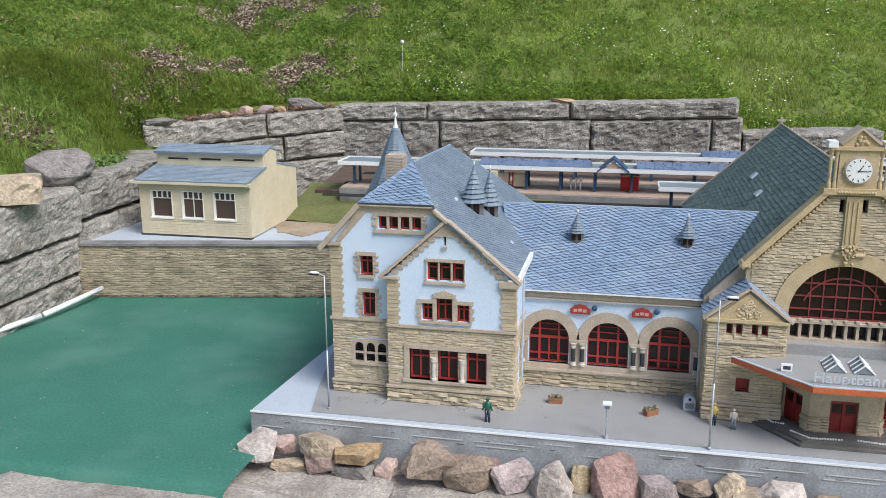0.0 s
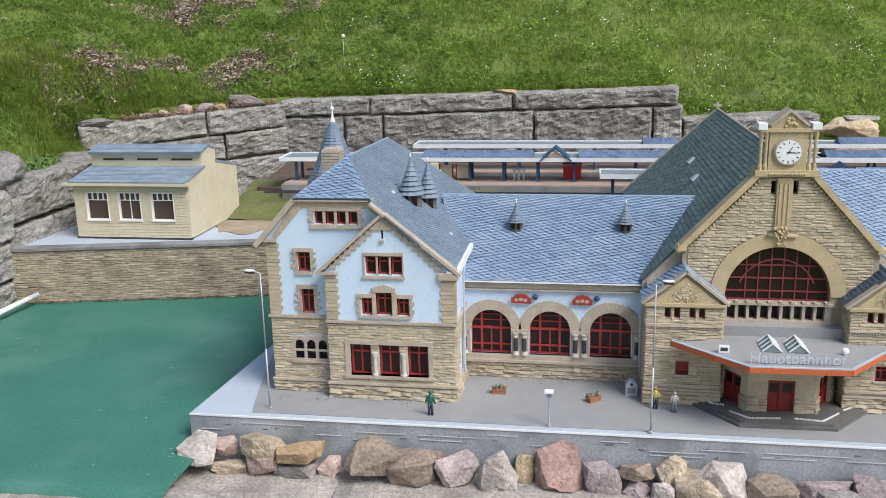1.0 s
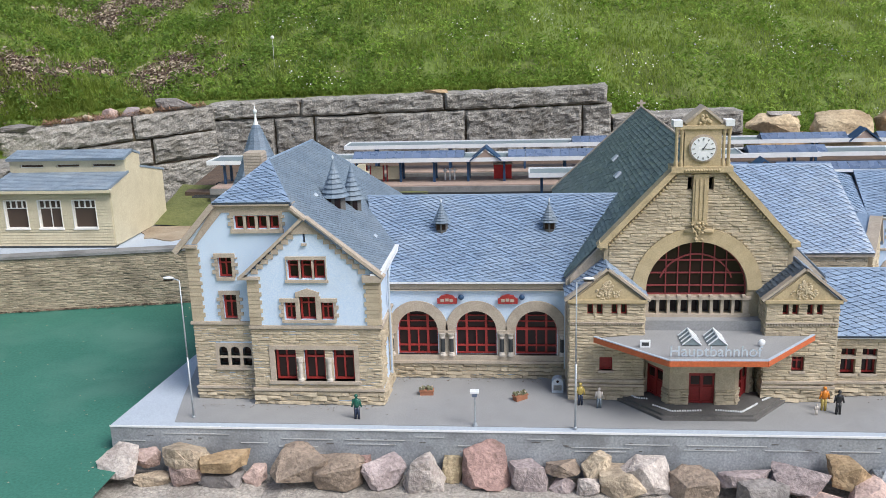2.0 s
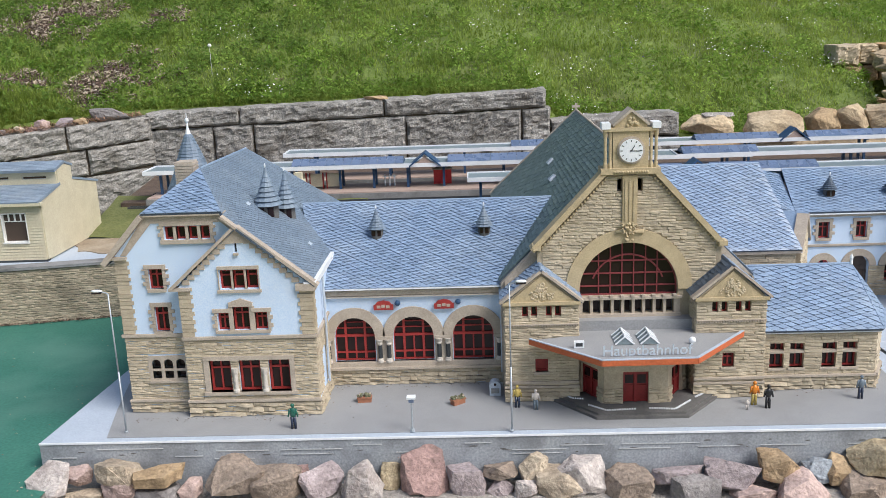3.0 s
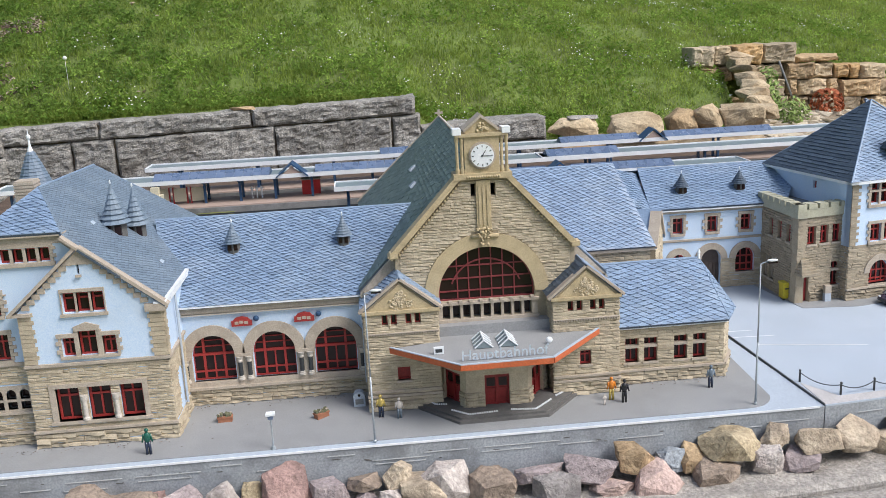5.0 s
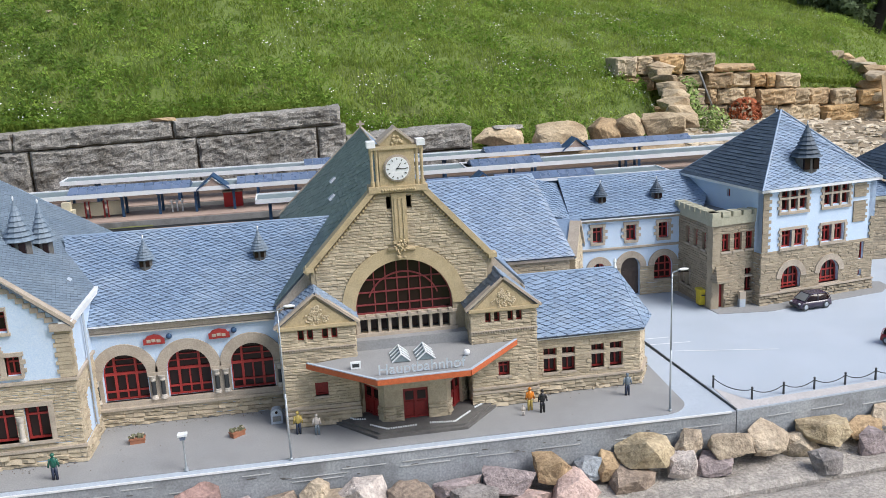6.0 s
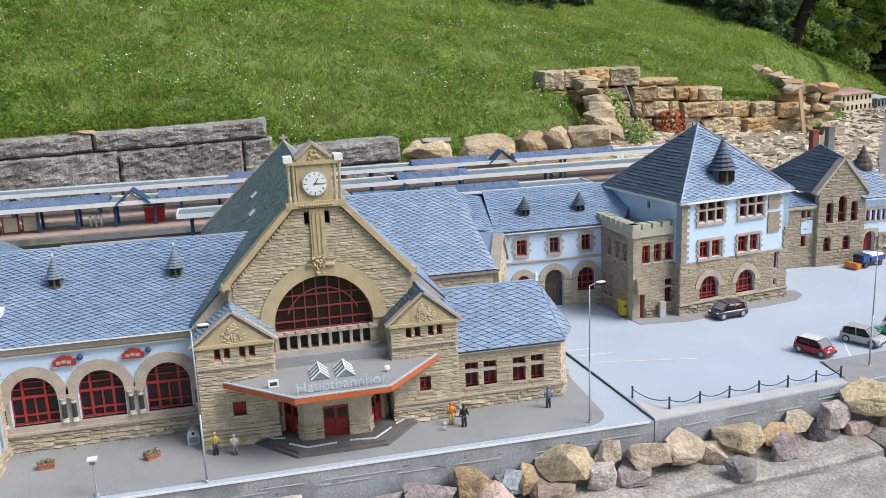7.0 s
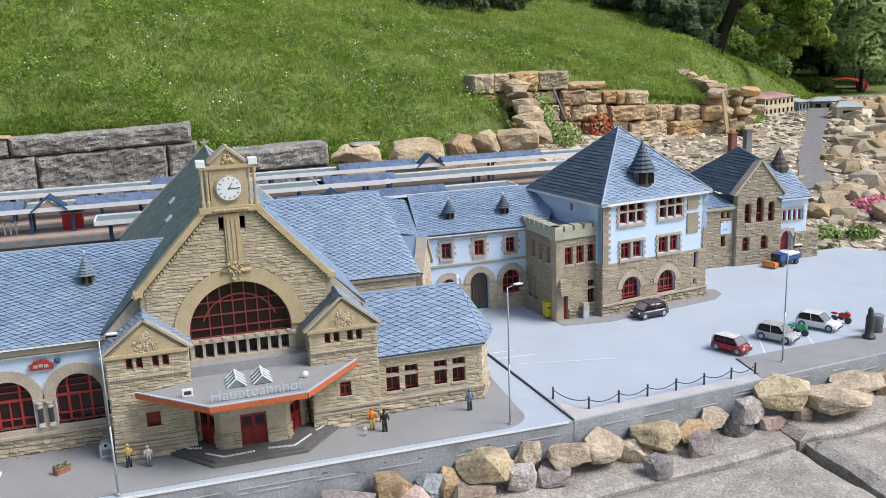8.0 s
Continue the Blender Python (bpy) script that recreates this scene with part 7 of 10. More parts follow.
bm = bmesh.new()
for k in range(3):
    x = -0.90 + 0.024 * k
    tube(bm, (x, 1.95, 0.30), (x, 1.95, 0.36), 0.004, 0.004, 8)
    tube(bm, (x - 0.01, 1.95, 0.35), (x + 0.01, 1.95, 0.35), 0.003, 0.003, 8)
tagged(part("platform_fountain", bm, M_WHITE), label="small white standpipes on the platform", category="standpipe")
bm = bmesh.new()
box(bm, -1.175, 1.00, 0.30, -1.125, 1.05, 0.50)
box(bm, -1.182, 0.993, 0.45, -1.118, 1.057, 0.46)
box(bm, -1.165, 1.01, 0.50, -1.135, 1.04, 0.53)
tagged(part("chimney_stack", bm, M_CREAM), label="slim cream coloured chimney stack behind the house", category="chimney")

# ---- shed on the deck ----
M_SLATE_S = material("pale_weathered_slate", (0.24, 0.30, 0.37), (0.18, 0.235, 0.295), 16, 0.6, 0.3, 160, vary=0.12, spec=0.4, stain=(0.33, 0.37, 0.41), stain_scale=9, stain_amount=0.5, depth=0.001)
shed = thing("shed", -2.54, 1.43, 0.165, "cream weatherboarded shed with two-level grey slate roof", "building")
SF = Face(-2.815, 1.15)
SW = 0.545
sw = [rect(a, a + 0.105, 0.248, 0.372) for a in (0.058, 0.214, 0.372)]
SZ = 0.166
bm = bmesh.new()
slab(bm, SF, rect(0, SW, SZ, 0.425), sw, -0.02, 0)
part("wall", bm, M_CREAM, shed, "cream painted wall")
v = SZ + 0.003
while v < 0.41:
    for a, b in overlap(spans(rect(0, SW, SZ, 0.425), sw, v + 0.0005), spans(rect(0, SW, SZ, 0.425), sw, v + 0.010)):
        bm = bmesh.new()
        vs = [bm.verts.new(SF.at(u, vv, n)) for u, vv, n in ((a, v, 0.005), (b, v, 0.005), (b, v + 0.0115, 0.0015), (a, v + 0.0115, 0.0015), (a, v, 0), (b, v, 0))]
        bm.faces.new(vs[:4])
        bm.faces.new((vs[4], vs[5], vs[1], vs[0]))
        part("board", bm, M_CREAM, shed)
    v += 0.0125
M_FRAME = material("white_window_paint", (0.80, 0.79, 0.76), (0.74, 0.73, 0.70), 20, 0.5, 0.1, 200, depth=0.0004)
for o in sw:
    a, b = o[0][0], o[1][0]
    win = window(shed, SF, o, [a + (b - a) * t for t in ((0.5,) if o is sw[1] else ())], [0.337], 0.008, 0.0035, M_FRAME, sill=False, pane=M_PANE_B)
    bm = bmesh.new()
    for t in (0.25, 0.5, 0.75):
        bar(bm, SF, a + (b - a) * t - 0.003, a + (b - a) * t + 0.003, 0.337, 0.370, -0.010, -0.005)
    bar(bm, SF, a - 0.005, b + 0.005, 0.242, 0.2485, -0.008, 0.009)
    for u in (a - 0.002, b - 0.001):
        bar(bm, SF, u, u + 0.003, 0.246, 0.373, -0.004, 0.0065)
    bar(bm, SF, a - 0.002, b + 0.002, 0.371, 0.3745, -0.004, 0.0065)
    part("casing", bm, M_FRAME, win, "white window casing")
side = [(1.153, SZ), (1.72, SZ), (1.72, 0.415), (1.475, 0.468), (1.475, 0.525), (1.40, 0.545), (1.335, 0.535), (1.335, 0.462), (1.153, 0.428)]
for x, turn in ((-2.27, 90), (-2.815, -90)):
    fr = Face(x + 0.004, 1.15, 90) if turn == 90 else Face(x - 0.004, 0, -90)
    bm = bmesh.new()
    pts = [(y - 1.15, z) for y, z in side] if turn == 90 else [(-y, z) for y, z in side][::-1]
    slab(bm, fr, pts, (), -0.02, 0)
    part("wall", bm, M_CREAM, shed, "cream painted side wall")
bm = bmesh.new()
slab(bm, Face(-2.27, 1.72, 180), rect(0, SW, SZ, 0.415), (), -0.02, 0)
part("wall", bm, M_CREAM, shed)
CFc = Face(-2.815, 1.330)
sl_w = [rect(0.05 + 0.17 * k, 0.16 + 0.17 * k, 0.488, 0.502) for k in range(3)]
bm = bmesh.new()
slab(bm, CFc, rect(0, SW, 0.45, 0.53), sl_w, -0.02, 0)
part("wall", bm, M_CREAM, shed, "cream clerestory wall")
for o in sl_w:
    window(shed, CFc, o, [], [], 0.008, 0.002, M_FRAME, sill=False, pane=M_PANE_B)
fr, o = roof(shed, "roof", [(-2.822, 1.118, 0.424), (-2.263, 1.118, 0.424), (-2.263, 1.345, 0.468), (-2.822, 1.345, 0.468)], 0.010, M_SLATE_S)
slates(shed, fr, o, M_SLATE_S, 0.036, 0.017, 90, 0.0012, 5, climb=0, gap=0.0009)
fr, o = roof(shed, "roof", [(-2.818, 1.305, 0.531), (-2.263, 1.305, 0.531), (-2.263, 1.41, 0.556), (-2.818, 1.41, 0.556)], 0.010, M_SLATE_S)
slates(shed, fr, o, M_SLATE_S, 0.036, 0.017, 60, 0.0012, 6, climb=0, gap=0.0009)
roof(shed, "roof", [(-2.263, 1.74, 0.416), (-2.818, 1.74, 0.416), (-2.818, 1.472, 0.474), (-2.263, 1.472, 0.474)], 0.010, M_SLATE_S)
roof(shed, "roof", [(-2.263, 1.487, 0.532), (-2.818, 1.487, 0.532), (-2.818, 1.41, 0.556), (-2.263, 1.41, 0.556)], 0.010, M_SLATE_S)
bm = bmesh.new()
slab(bm, Face(-2.27, 1.478, 180), rect(0, SW, 0.45, 0.53), (), -0.01, 0)
part("wall", bm, M_CREAM, shed, "cream clerestory rear wall")
bm = bmesh.new()
bar(bm, SF, -0.03, SW + 0.02, 0.408, 0.420, 0.0, 0.034)
part("eaves_board", bm, M_CREAM, shed, "cream eaves board")
# dark strip drawn as the shadow line between shed and deck
bm = bmesh.new()
bar(bm, SF, -0.004, SW + 0.004, 0.160, 0.169, -0.02, 0.008)
part("sole_plate", bm, M_DARK, shed, "dark strip for the shadow line under the shed")
shed.matrix_basis = pose(-2.556, 1.43, 0.165)
# sandy patch and dark gap
M_SANDP = material("brown_sand", (0.38, 0.32, 0.24), (0.25, 0.19, 0.13), 9, 0.95, 0.6, 120, depth=0.003)
bm = bmesh.new()
slab(bm, Level(0), [(-2.13 + 0.16 * math.cos(radians(a)) * (1 + 0.25 * math.sin(3 * radians(a))), 1.42 + 0.15 * math.sin(radians(a)) * (1 + 0.2 * math.cos(5 * radians(a)))) for a in range(0, 360, 12)], (), 0.158, 0.1645)
tagged(part("sand_patch", bm, M_SANDP), label="patch of brown sand on the deck", category="sand", kind="structure")
# white pipe along the pond
bm = bmesh.new()
tube(bm, (-3.02, 0.30, -0.055), (-2.955, 0.53, -0.05), 0.0115, 0.0115, 12)
tagged(part("drain_pipe", bm, M_WHITE, smooth=True), label="white plastic drain pipe lying beside the pond", category="pipe", group="pond pipes")
bm = bmesh.new()
tube(bm, (-2.950, 0.545, -0.05), (-2.905, 0.895, -0.035), 0.0115, 0.0115, 12)
tagged(part("drain_pipe", bm, M_WHITE, smooth=True), label="white plastic drain pipe lying beside the pond", category="pipe", group="pond pipes")
# leaves and bits drifted on the painted pond
M_BIT = material("pale_debris", (0.42, 0.38, 0.30), (0.25, 0.20, 0.14), 60, 0.9, 0.2, 200, vary=0.4)
rnd = random.Random(51)
bm = bmesh.new()
for k in range(190):
    x, y = (rnd.uniform(-3.0, -1.65), rnd.uniform(-0.5, 1.0)) if k % 3 else rnd.choice(((rnd.gauss(-1.68, 0.05), rnd.uniform(-0.5, 0.2)), (rnd.uniform(-2.9, -1.7), 0.93 + rnd.gauss(0, 0.03) + 0.2 * 0.5)))
    r, a = rnd.uniform(0.002, 0.006), rnd.uniform(0, 6.28)
    if y > 0.88 + 0.2 * (x + 3.02):
        continue
    p, d = Vector((x, y, -0.077)), Vector((math.cos(a), math.sin(a), 0)) * r
    s = Vector((-d.y, d.x, 0)) * 0.45
    poly(bm, p - d, p - s + Vector((0, 0, 0.001)), p + d, p + s + Vector((0, 0, 0.002)))
tagged(part("debris", bm, M_BIT), label="pale leaves and bits drifted on the pond", category="debris", kind="stuff")

# ---- loose rocks along the plaza wall ----
def rock_material(name, a, b, stain):
    return material(name, tuple(c * 1.06 for c in a), b, 16, 0.92, 1.0, 90, vary=0.10, stain=stain, stain_scale=13, stain_amount=0.7, depth=0.006, speckle=0.6)


ROCKS = {
    'W': (rock_material("pale_speckled_rock", (0.50, 0.46, 0.43), (0.36, 0.31, 0.29), (0.17, 0.14, 0.13)), "whitish speckled rock"),
    'P': (rock_material("pink_rock", (0.50, 0.38, 0.34), (0.42, 0.31, 0.28), (0.24, 0.18, 0.16)), "pale pink rock"),
    'T': (rock_material("tan_rock", (0.49, 0.41, 0.31), (0.37, 0.30, 0.225), (0.20, 0.16, 0.12)), "tan sandstone rock"),
    'O': (rock_material("orange_rock", (0.46, 0.34, 0.21), (0.34, 0.24, 0.14), (0.18, 0.12, 0.07)), "orange-brown sandstone rock"),
    'G': (rock_material("grey_rock", (0.28, 0.26, 0.25), (0.21, 0.195, 0.19), (0.11, 0.10, 0.10)), "grey rock"),
    'B': (rock_material("brown_rock", (0.33, 0.26, 0.205), (0.25, 0.20, 0.16), (0.14, 0.11, 0.09)), "brown rock"),
    'M': (rock_material("mauve_rock", (0.38, 0.32, 0.32), (0.28, 0.235, 0.235), (0.15, 0.12, 0.12)), "mauve-grey rock"),
    'R': (rock_material("reddish_rock", (0.36, 0.24, 0.215), (0.27, 0.175, 0.16), (0.14, 0.10, 0.09)), "reddish-brown rock"),
    'Y': (rock_material("yellow_rock", (0.52, 0.43, 0.29), (0.40, 0.325, 0.21), (0.22, 0.16, 0.09)), "yellow sandstone rock"),
    'S': (rock_material("blue_grey_rock", (0.30, 0.33, 0.36), (0.24, 0.27, 0.30), (0.14, 0.15, 0.16)), "blue-grey rock"),
    'D': (rock_material("dark_rock", (0.15, 0.14, 0.14), (0.11, 0.10, 0.10), (0.06, 0.06, 0.06)), "dark grey rock"),
}


def rock(x, y, z, sx, sy, sz, colour, seed):
    mat, label = ROCKS[colour]
    size = "large" if sx > 0.13 else "small" if sx < 0.08 else "broken"
    boulder("rock", x, y, z - 0.004, sx * 1.03, sy * 1.08, sz * 0.93, mat, size + " " + label + " beside the plaza wall", seed * 7 + 3, (seed * 53) % 16 - 8, "rocks along the plaza wall", sharp=colour not in 'WP' or sx > 0.1)


rock(-1.611, -0.355, -0.101, 0.116, 0.080, 0.090, 'W', 1)
rock(-1.546, -0.310, -0.101, 0.078, 0.053, 0.061, 'P', 2)
rock(-1.433, -0.315, -0.083, 0.136, 0.099, 0.065, 'T', 3)
rock(-1.326, -0.318, -0.086, 0.144, 0.104, 0.049, 'O', 4)
rock(-1.531, -0.312, -0.143, 0.111, 0.077, 0.038, 'T', 5)
rock(-1.425, -0.326, -0.143, 0.096, 0.066, 0.084, 'P', 6)
rock(-1.333, -0.313, -0.143, 0.128, 0.089, 0.048, 'G', 7)
rock(-1.237, -0.314, -0.143, 0.063, 0.045, 0.060, 'P', 8)
rock(-1.115, -0.328, -0.112, 0.172, 0.124, 0.089, 'B', 67)
rock(-1.010, -0.320, -0.132, 0.153, 0.108, 0.104, 'B', 74)
rock(-0.943, -0.289, -0.119, 0.064, 0.046, 0.057, 'R', 11)
rock(-0.876, -0.311, -0.132, 0.125, 0.090, 0.085, 'M', 12)
rock(-0.769, -0.327, -0.143, 0.117, 0.083, 0.106, 'W', 13)
rock(-0.692, -0.288, -0.136, 0.062, 0.045, 0.080, 'Y', 14)
rock(-0.597, -0.316, -0.134, 0.139, 0.100, 0.124, 'R', 15)
rock(-0.480, -0.306, -0.143, 0.105, 0.075, 0.095, 'M', 16)
rock(-0.394, -0.302, -0.096, 0.096, 0.071, 0.038, 'B', 17)
rock(-0.395, -0.321, -0.143, 0.073, 0.053, 0.055, 'M', 18)
rock(-0.308, -0.297, -0.110, 0.085, 0.063, 0.077, 'T', 19)
rock(-0.326, -0.339, -0.142, 0.066, 0.048, 0.057, 'W', 20)
rock(-0.236, -0.329, -0.143, 0.117, 0.084, 0.079, 'T', 21)
rock(-0.171, -0.317, -0.143, 0.132, 0.093, 0.104, 'W', 22)
rock(-0.055, -0.334, -0.143, 0.136, 0.096, 0.079, 'B', 23)
rock(0.074, -0.316, -0.107, 0.139, 0.100, 0.054, 'M', 24)
rock(0.108, -0.360, -0.143, 0.133, 0.094, 0.080, 'G', 25)
rock(0.223, -0.320, -0.121, 0.151, 0.107, 0.078, 'M', 26)
rock(0.268, -0.359, -0.143, 0.134, 0.094, 0.051, 'P', 27)
rock(0.354, -0.311, -0.105, 0.124, 0.089, 0.073, 'O', 28)
rock(0.450, -0.297, -0.128, 0.088, 0.063, 0.070, 'S', 29)
rock(0.393, -0.370, -0.143, 0.141, 0.098, 0.072, 'P', 30)
rock(0.515, -0.301, -0.130, 0.098, 0.070, 0.071, 'O', 31)
rock(0.601, -0.326, -0.089, 0.165, 0.119, 0.078, 'Y', 32)
rock(0.554, -0.359, -0.143, 0.129, 0.090, 0.061, 'B', 33)
rock(0.742, -0.302, -0.082, 0.104, 0.072, 0.063, 'T', 34)
rock(0.702, -0.341, -0.143, 0.099, 0.065, 0.089, 'W', 35)
rock(0.854, -0.314, -0.091, 0.141, 0.095, 0.069, 'T', 36)
rock(0.802, -0.343, -0.143, 0.112, 0.074, 0.066, 'M', 37)
rock(0.984, -0.300, -0.111, 0.128, 0.085, 0.086, 'T', 38)
rock(1.102, -0.294, -0.143, 0.129, 0.081, 0.080, 'T', 39)
rock(1.156, -0.292, -0.106, 0.158, 0.100, 0.073, 'Y', 40)
rock(1.103, -0.403, -0.143, 0.092, 0.058, 0.071, 'G', 41)
rock(1.308, -0.263, -0.123, 0.111, 0.069, 0.055, 'O', 42)
rock(1.377, -0.253, -0.098, 0.106, 0.067, 0.057, 'T', 43)
rock(1.289, -0.331, -0.143, 0.098, 0.060, 0.079, 'M', 44)
rock(1.478, -0.256, -0.143, 0.111, 0.066, 0.062, 'D', 45)
rock(1.509, -0.246, -0.107, 0.121, 0.075, 0.088, 'W', 46)
rock(1.599, -0.250, -0.143, 0.103, 0.060, 0.059, 'P', 47)
rock(1.649, -0.253, -0.079, 0.198, 0.120, 0.106, 'Y', 48)
rock(1.728, -0.246, -0.142, 0.077, 0.045, 0.061, 'T', 49)
rock(1.860, -0.254, -0.096, 0.264, 0.153, 0.072, 'T', 50)
rock(1.966, -0.219, -0.083, 0.185, 0.109, 0.062, 'T', 51)
rock(2.123, -0.181, -0.135, 0.089, 0.050, 0.093, 'O', 52)

# ---- street furniture, cars and figures ----
M_ALU = material("grey_lamp_metal", (0.42, 0.46, 0.50), (0.36, 0.40, 0.44), 40, 0.4, 0.05, 200, metal=0.3, depth=0.0003)


def street_lamp(x, y, h, arm, label):
    o = thing("street_lamp", x, y, 0, label, "street lamp", "street lamps")
    bm = bmesh.new()
    tube(bm, (x, y, 0.0), (x, y, 0.006), 0.0055, 0.0045, 10)
    tube(bm, (x, y, 0.005), (x, y, h * 0.45), 0.0030, 0.0026, 10)
    tube(bm, (x, y, h * 0.45), (x, y, h), 0.0023, 0.0018, 10)
    part("pole", bm, M_ALU, o, "slim grey pole", smooth=True)
    bm = bmesh.new()
    tube(bm, (x, y, h), (x + arm * 0.6, y - 0.004, h + 0.008), 0.002, 0.0018, 8)
    part("arm", bm, M_ALU, o)
    bm = bmesh.new()
    bmesh.ops.create_icosphere(bm, subdivisions=2, radius=1, matrix=pose(x + arm, y - 0.006, h + 0.010, 0, 0, 0) @ Matrix.Diagonal((0.016, 0.0065, 0.0040, 1)))
    head = part("lamp_head", bm, M_WHITE, o, "white lamp head", smooth=True)
    bm = bmesh.new()
    box(bm, x + arm - 0.013, y - 0.012, h + 0.003, x + arm + 0.013, y, h + 0.0055)
    part("diffuser", bm, M_PANE, head, "lamp glass")


street_lamp(-1.442, -0.207, 0.410, -0.028, "tall slim grey street lamp near the pond corner")
street_lamp(-0.357, -0.245, 0.418, 0.030, "tall slim grey street lamp before the hall")
street_lamp(0.722, -0.217, 0.412, 0.030, "tall slim grey street lamp at the plaza corner")
street_lamp(1.752, -0.100, 0.395, 0.030, "tall slim grey street lamp beside the car park")
small = thing("lamp_post", -0.630, -0.234, 0, "short grey plaza lamp with white box head", "street lamp")
bm = bmesh.new()
tube(bm, (-0.63, -0.234, 0), (-0.63, -0.234, 0.008), 0.007, 0.005, 8)
tube(bm, (-0.63, -0.234, 0.006), (-0.63, -0.234, 0.088), 0.0024, 0.0024, 8)
part("pole", bm, M_ALU, small)
bm = bmesh.new()
box(bm, -0.637, -0.241, 0.088, -0.623, -0.227, 0.099)
part("lantern", bm, M_SOLAR, small, "glazed lantern")
bm = bmesh.new()
box(bm, -0.642, -0.245, 0.099, -0.618, -0.223, 0.104)
part("cap", bm, M_WHITE, small, "white cap")

# planters, litter bin, yellow box
M_BOX = material("brown_planter", (0.36, 0.155, 0.09), (0.25, 0.11, 0.065), 40, 0.8, 0.2, 200, depth=0.0005)
M_LEAF = material("planter_leaf", (0.10, 0.115, 0.06), (0.16, 0.15, 0.10), 60, 0.8, 0.1, 200, vary=0.4)
for x, y, turn in ((-0.787, -0.026, 3), (-0.508, -0.055, 38)):
    o = thing("planter", x, y, 0, "terracotta planter box with small plants and pale flowers", "planter", "plaza planters")
    m = pose(x, y, 0, 0, 0, turn)
    bm = bmesh.new()
    box(bm, -0.020, -0.010, 0.0, 0.020, 0.010, 0.015)
    box(bm, -0.022, -0.012, 0.012, 0.022, 0.012, 0.016)
    bmesh.ops.transform(bm, matrix=m, verts=bm.verts[:])
    part("trough", bm, M_BOX, o, "terracotta trough")
    rnd = random.Random(int(turn))
    for name, mt, count, r in (("plant", M_LEAF, 34, 0.0055), ("blossom", M_TRIM, 12, 0.0035)):
        bm = bmesh.new()
        for k in range(count):
            p = m @ Vector((rnd.uniform(-0.02, 0.02), rnd.uniform(-0.009, 0.009), 0.015 + rnd.uniform(0, 0.010)))
            bmesh.ops.create_icosphere(bm, subdivisions=1, radius=r * rnd.uniform(0.5, 1), matrix=Matrix.Translation(p) @ pose(0, 0, 0, rnd.uniform(0, 90), rnd.uniform(0, 90), 0) @ Matrix.Diagonal((1, 1, 0.4, 1)))
        part(name, bm, mt, o)
o = thing("litter_bin", -0.396, 0.015, 0, "pale blue litter container with rounded lid", "bin")
bm = bmesh.new()
fr = Face(-0.414, -0.005)
slab(bm, fr, [(0, 0), (0.034, 0), (0.034, 0.033), (0.029, 0.042), (0.021, 0.046), (0.013, 0.046), (0.005, 0.042), (0, 0.033)], (), -0.026, 0)
part("body", bm, M_LOT, o, "pale blue body")
bm = bmesh.new()
bar(bm, fr, 0.005, 0.029, 0.008, 0.024, 0, 0.0012)
part("grille", bm, M_CONC, o, "grey grille panel")
bm = bmesh.new()
p = fr.at(0.017, 0.036, 0.0)
tube(bm, p, p + Vector((0, -0.0015, 0)), 0.0042, 0.0042, 12)
part("opening", bm, M_PANE, o)
M_YEL = material("yellow_box_paint", (0.62, 0.50, 0.04), (0.55, 0.44, 0.035), 30, 0.5, 0.1, 200, depth=0.0004)
o = thing("post_box", 1.243, 0.675, 0, "yellow post box beside the annex wall", "post box")
bm = bmesh.new()
box(bm, 1.222, 0.655, 0.008, 1.262, 0.690, 0.060)
box(bm, 1.219, 0.652, 0.060, 1.265, 0.693, 0.070)
part("body", bm, M_YEL, o, "yellow body")
bm = bmesh.new()
box(bm, 1.228, 0.653, 0.044, 1.256, 0.655, 0.049)
part("slot", bm, M_DARK, o)
bm = bmesh.new()
for x in (1.226, 1.252):
    box(bm, x, 0.66, 0, x + 0.006, 0.685, 0.008)
part("foot", bm, M_DARK, o)
o = thing("ticket_machine", 1.372, 0.612, 0, "small yellow and blue ticket machine by the annex wall", "machine")
bm = bmesh.new()
box(bm, 1.360, 0.600, 0.0, 1.384, 0.618, 0.034)
part("base", bm, M_LOT, o, "pale blue base")
bm = bmesh.new()
box(bm, 1.360, 0.600, 0.034, 1.384, 0.618, 0.064)
part("head", bm, M_TRIM, o, "yellowish head")

# chain fence of the car park
fence = thing("chain_fence", 1.25, -0.18, 0, "low fence of dark posts with hanging chains", "fence")
POSTS = [(0.915, -0.092), (0.982, -0.203), (1.088, -0.193), (1.192, -0.184), (1.298, -0.176), (1.404, -0.168), (1.510, -0.160), (1.606, -0.152)]
for x, y in POSTS:
    bm = bmesh.new()
    tube(bm, (x, y, 0), (x, y, 0.034), 0.0034, 0.0028, 8)
    bmesh.ops.create_icosphere(bm, subdivisions=1, radius=0.0042, matrix=Matrix.Translation((x, y, 0.036)))
    part("post", bm, M_DARK, fence, "dark metal post")
for (ax, ay), (bx, by) in zip(POSTS, POSTS[1:]):
    bm = bmesh.new()
    pts = [Vector((ax + (bx - ax) * t, ay + (by - ay) * t, 0.030 - 0.060 * t * (1 - t))) for t in [k / 12 for k in range(13)]]
    for p, q in zip(pts, pts[1:]):
        tube(bm, p, q, 0.0015, 0.0015, 5, False)
    part("chain", bm, M_DARK, fence, "thin dark chain")
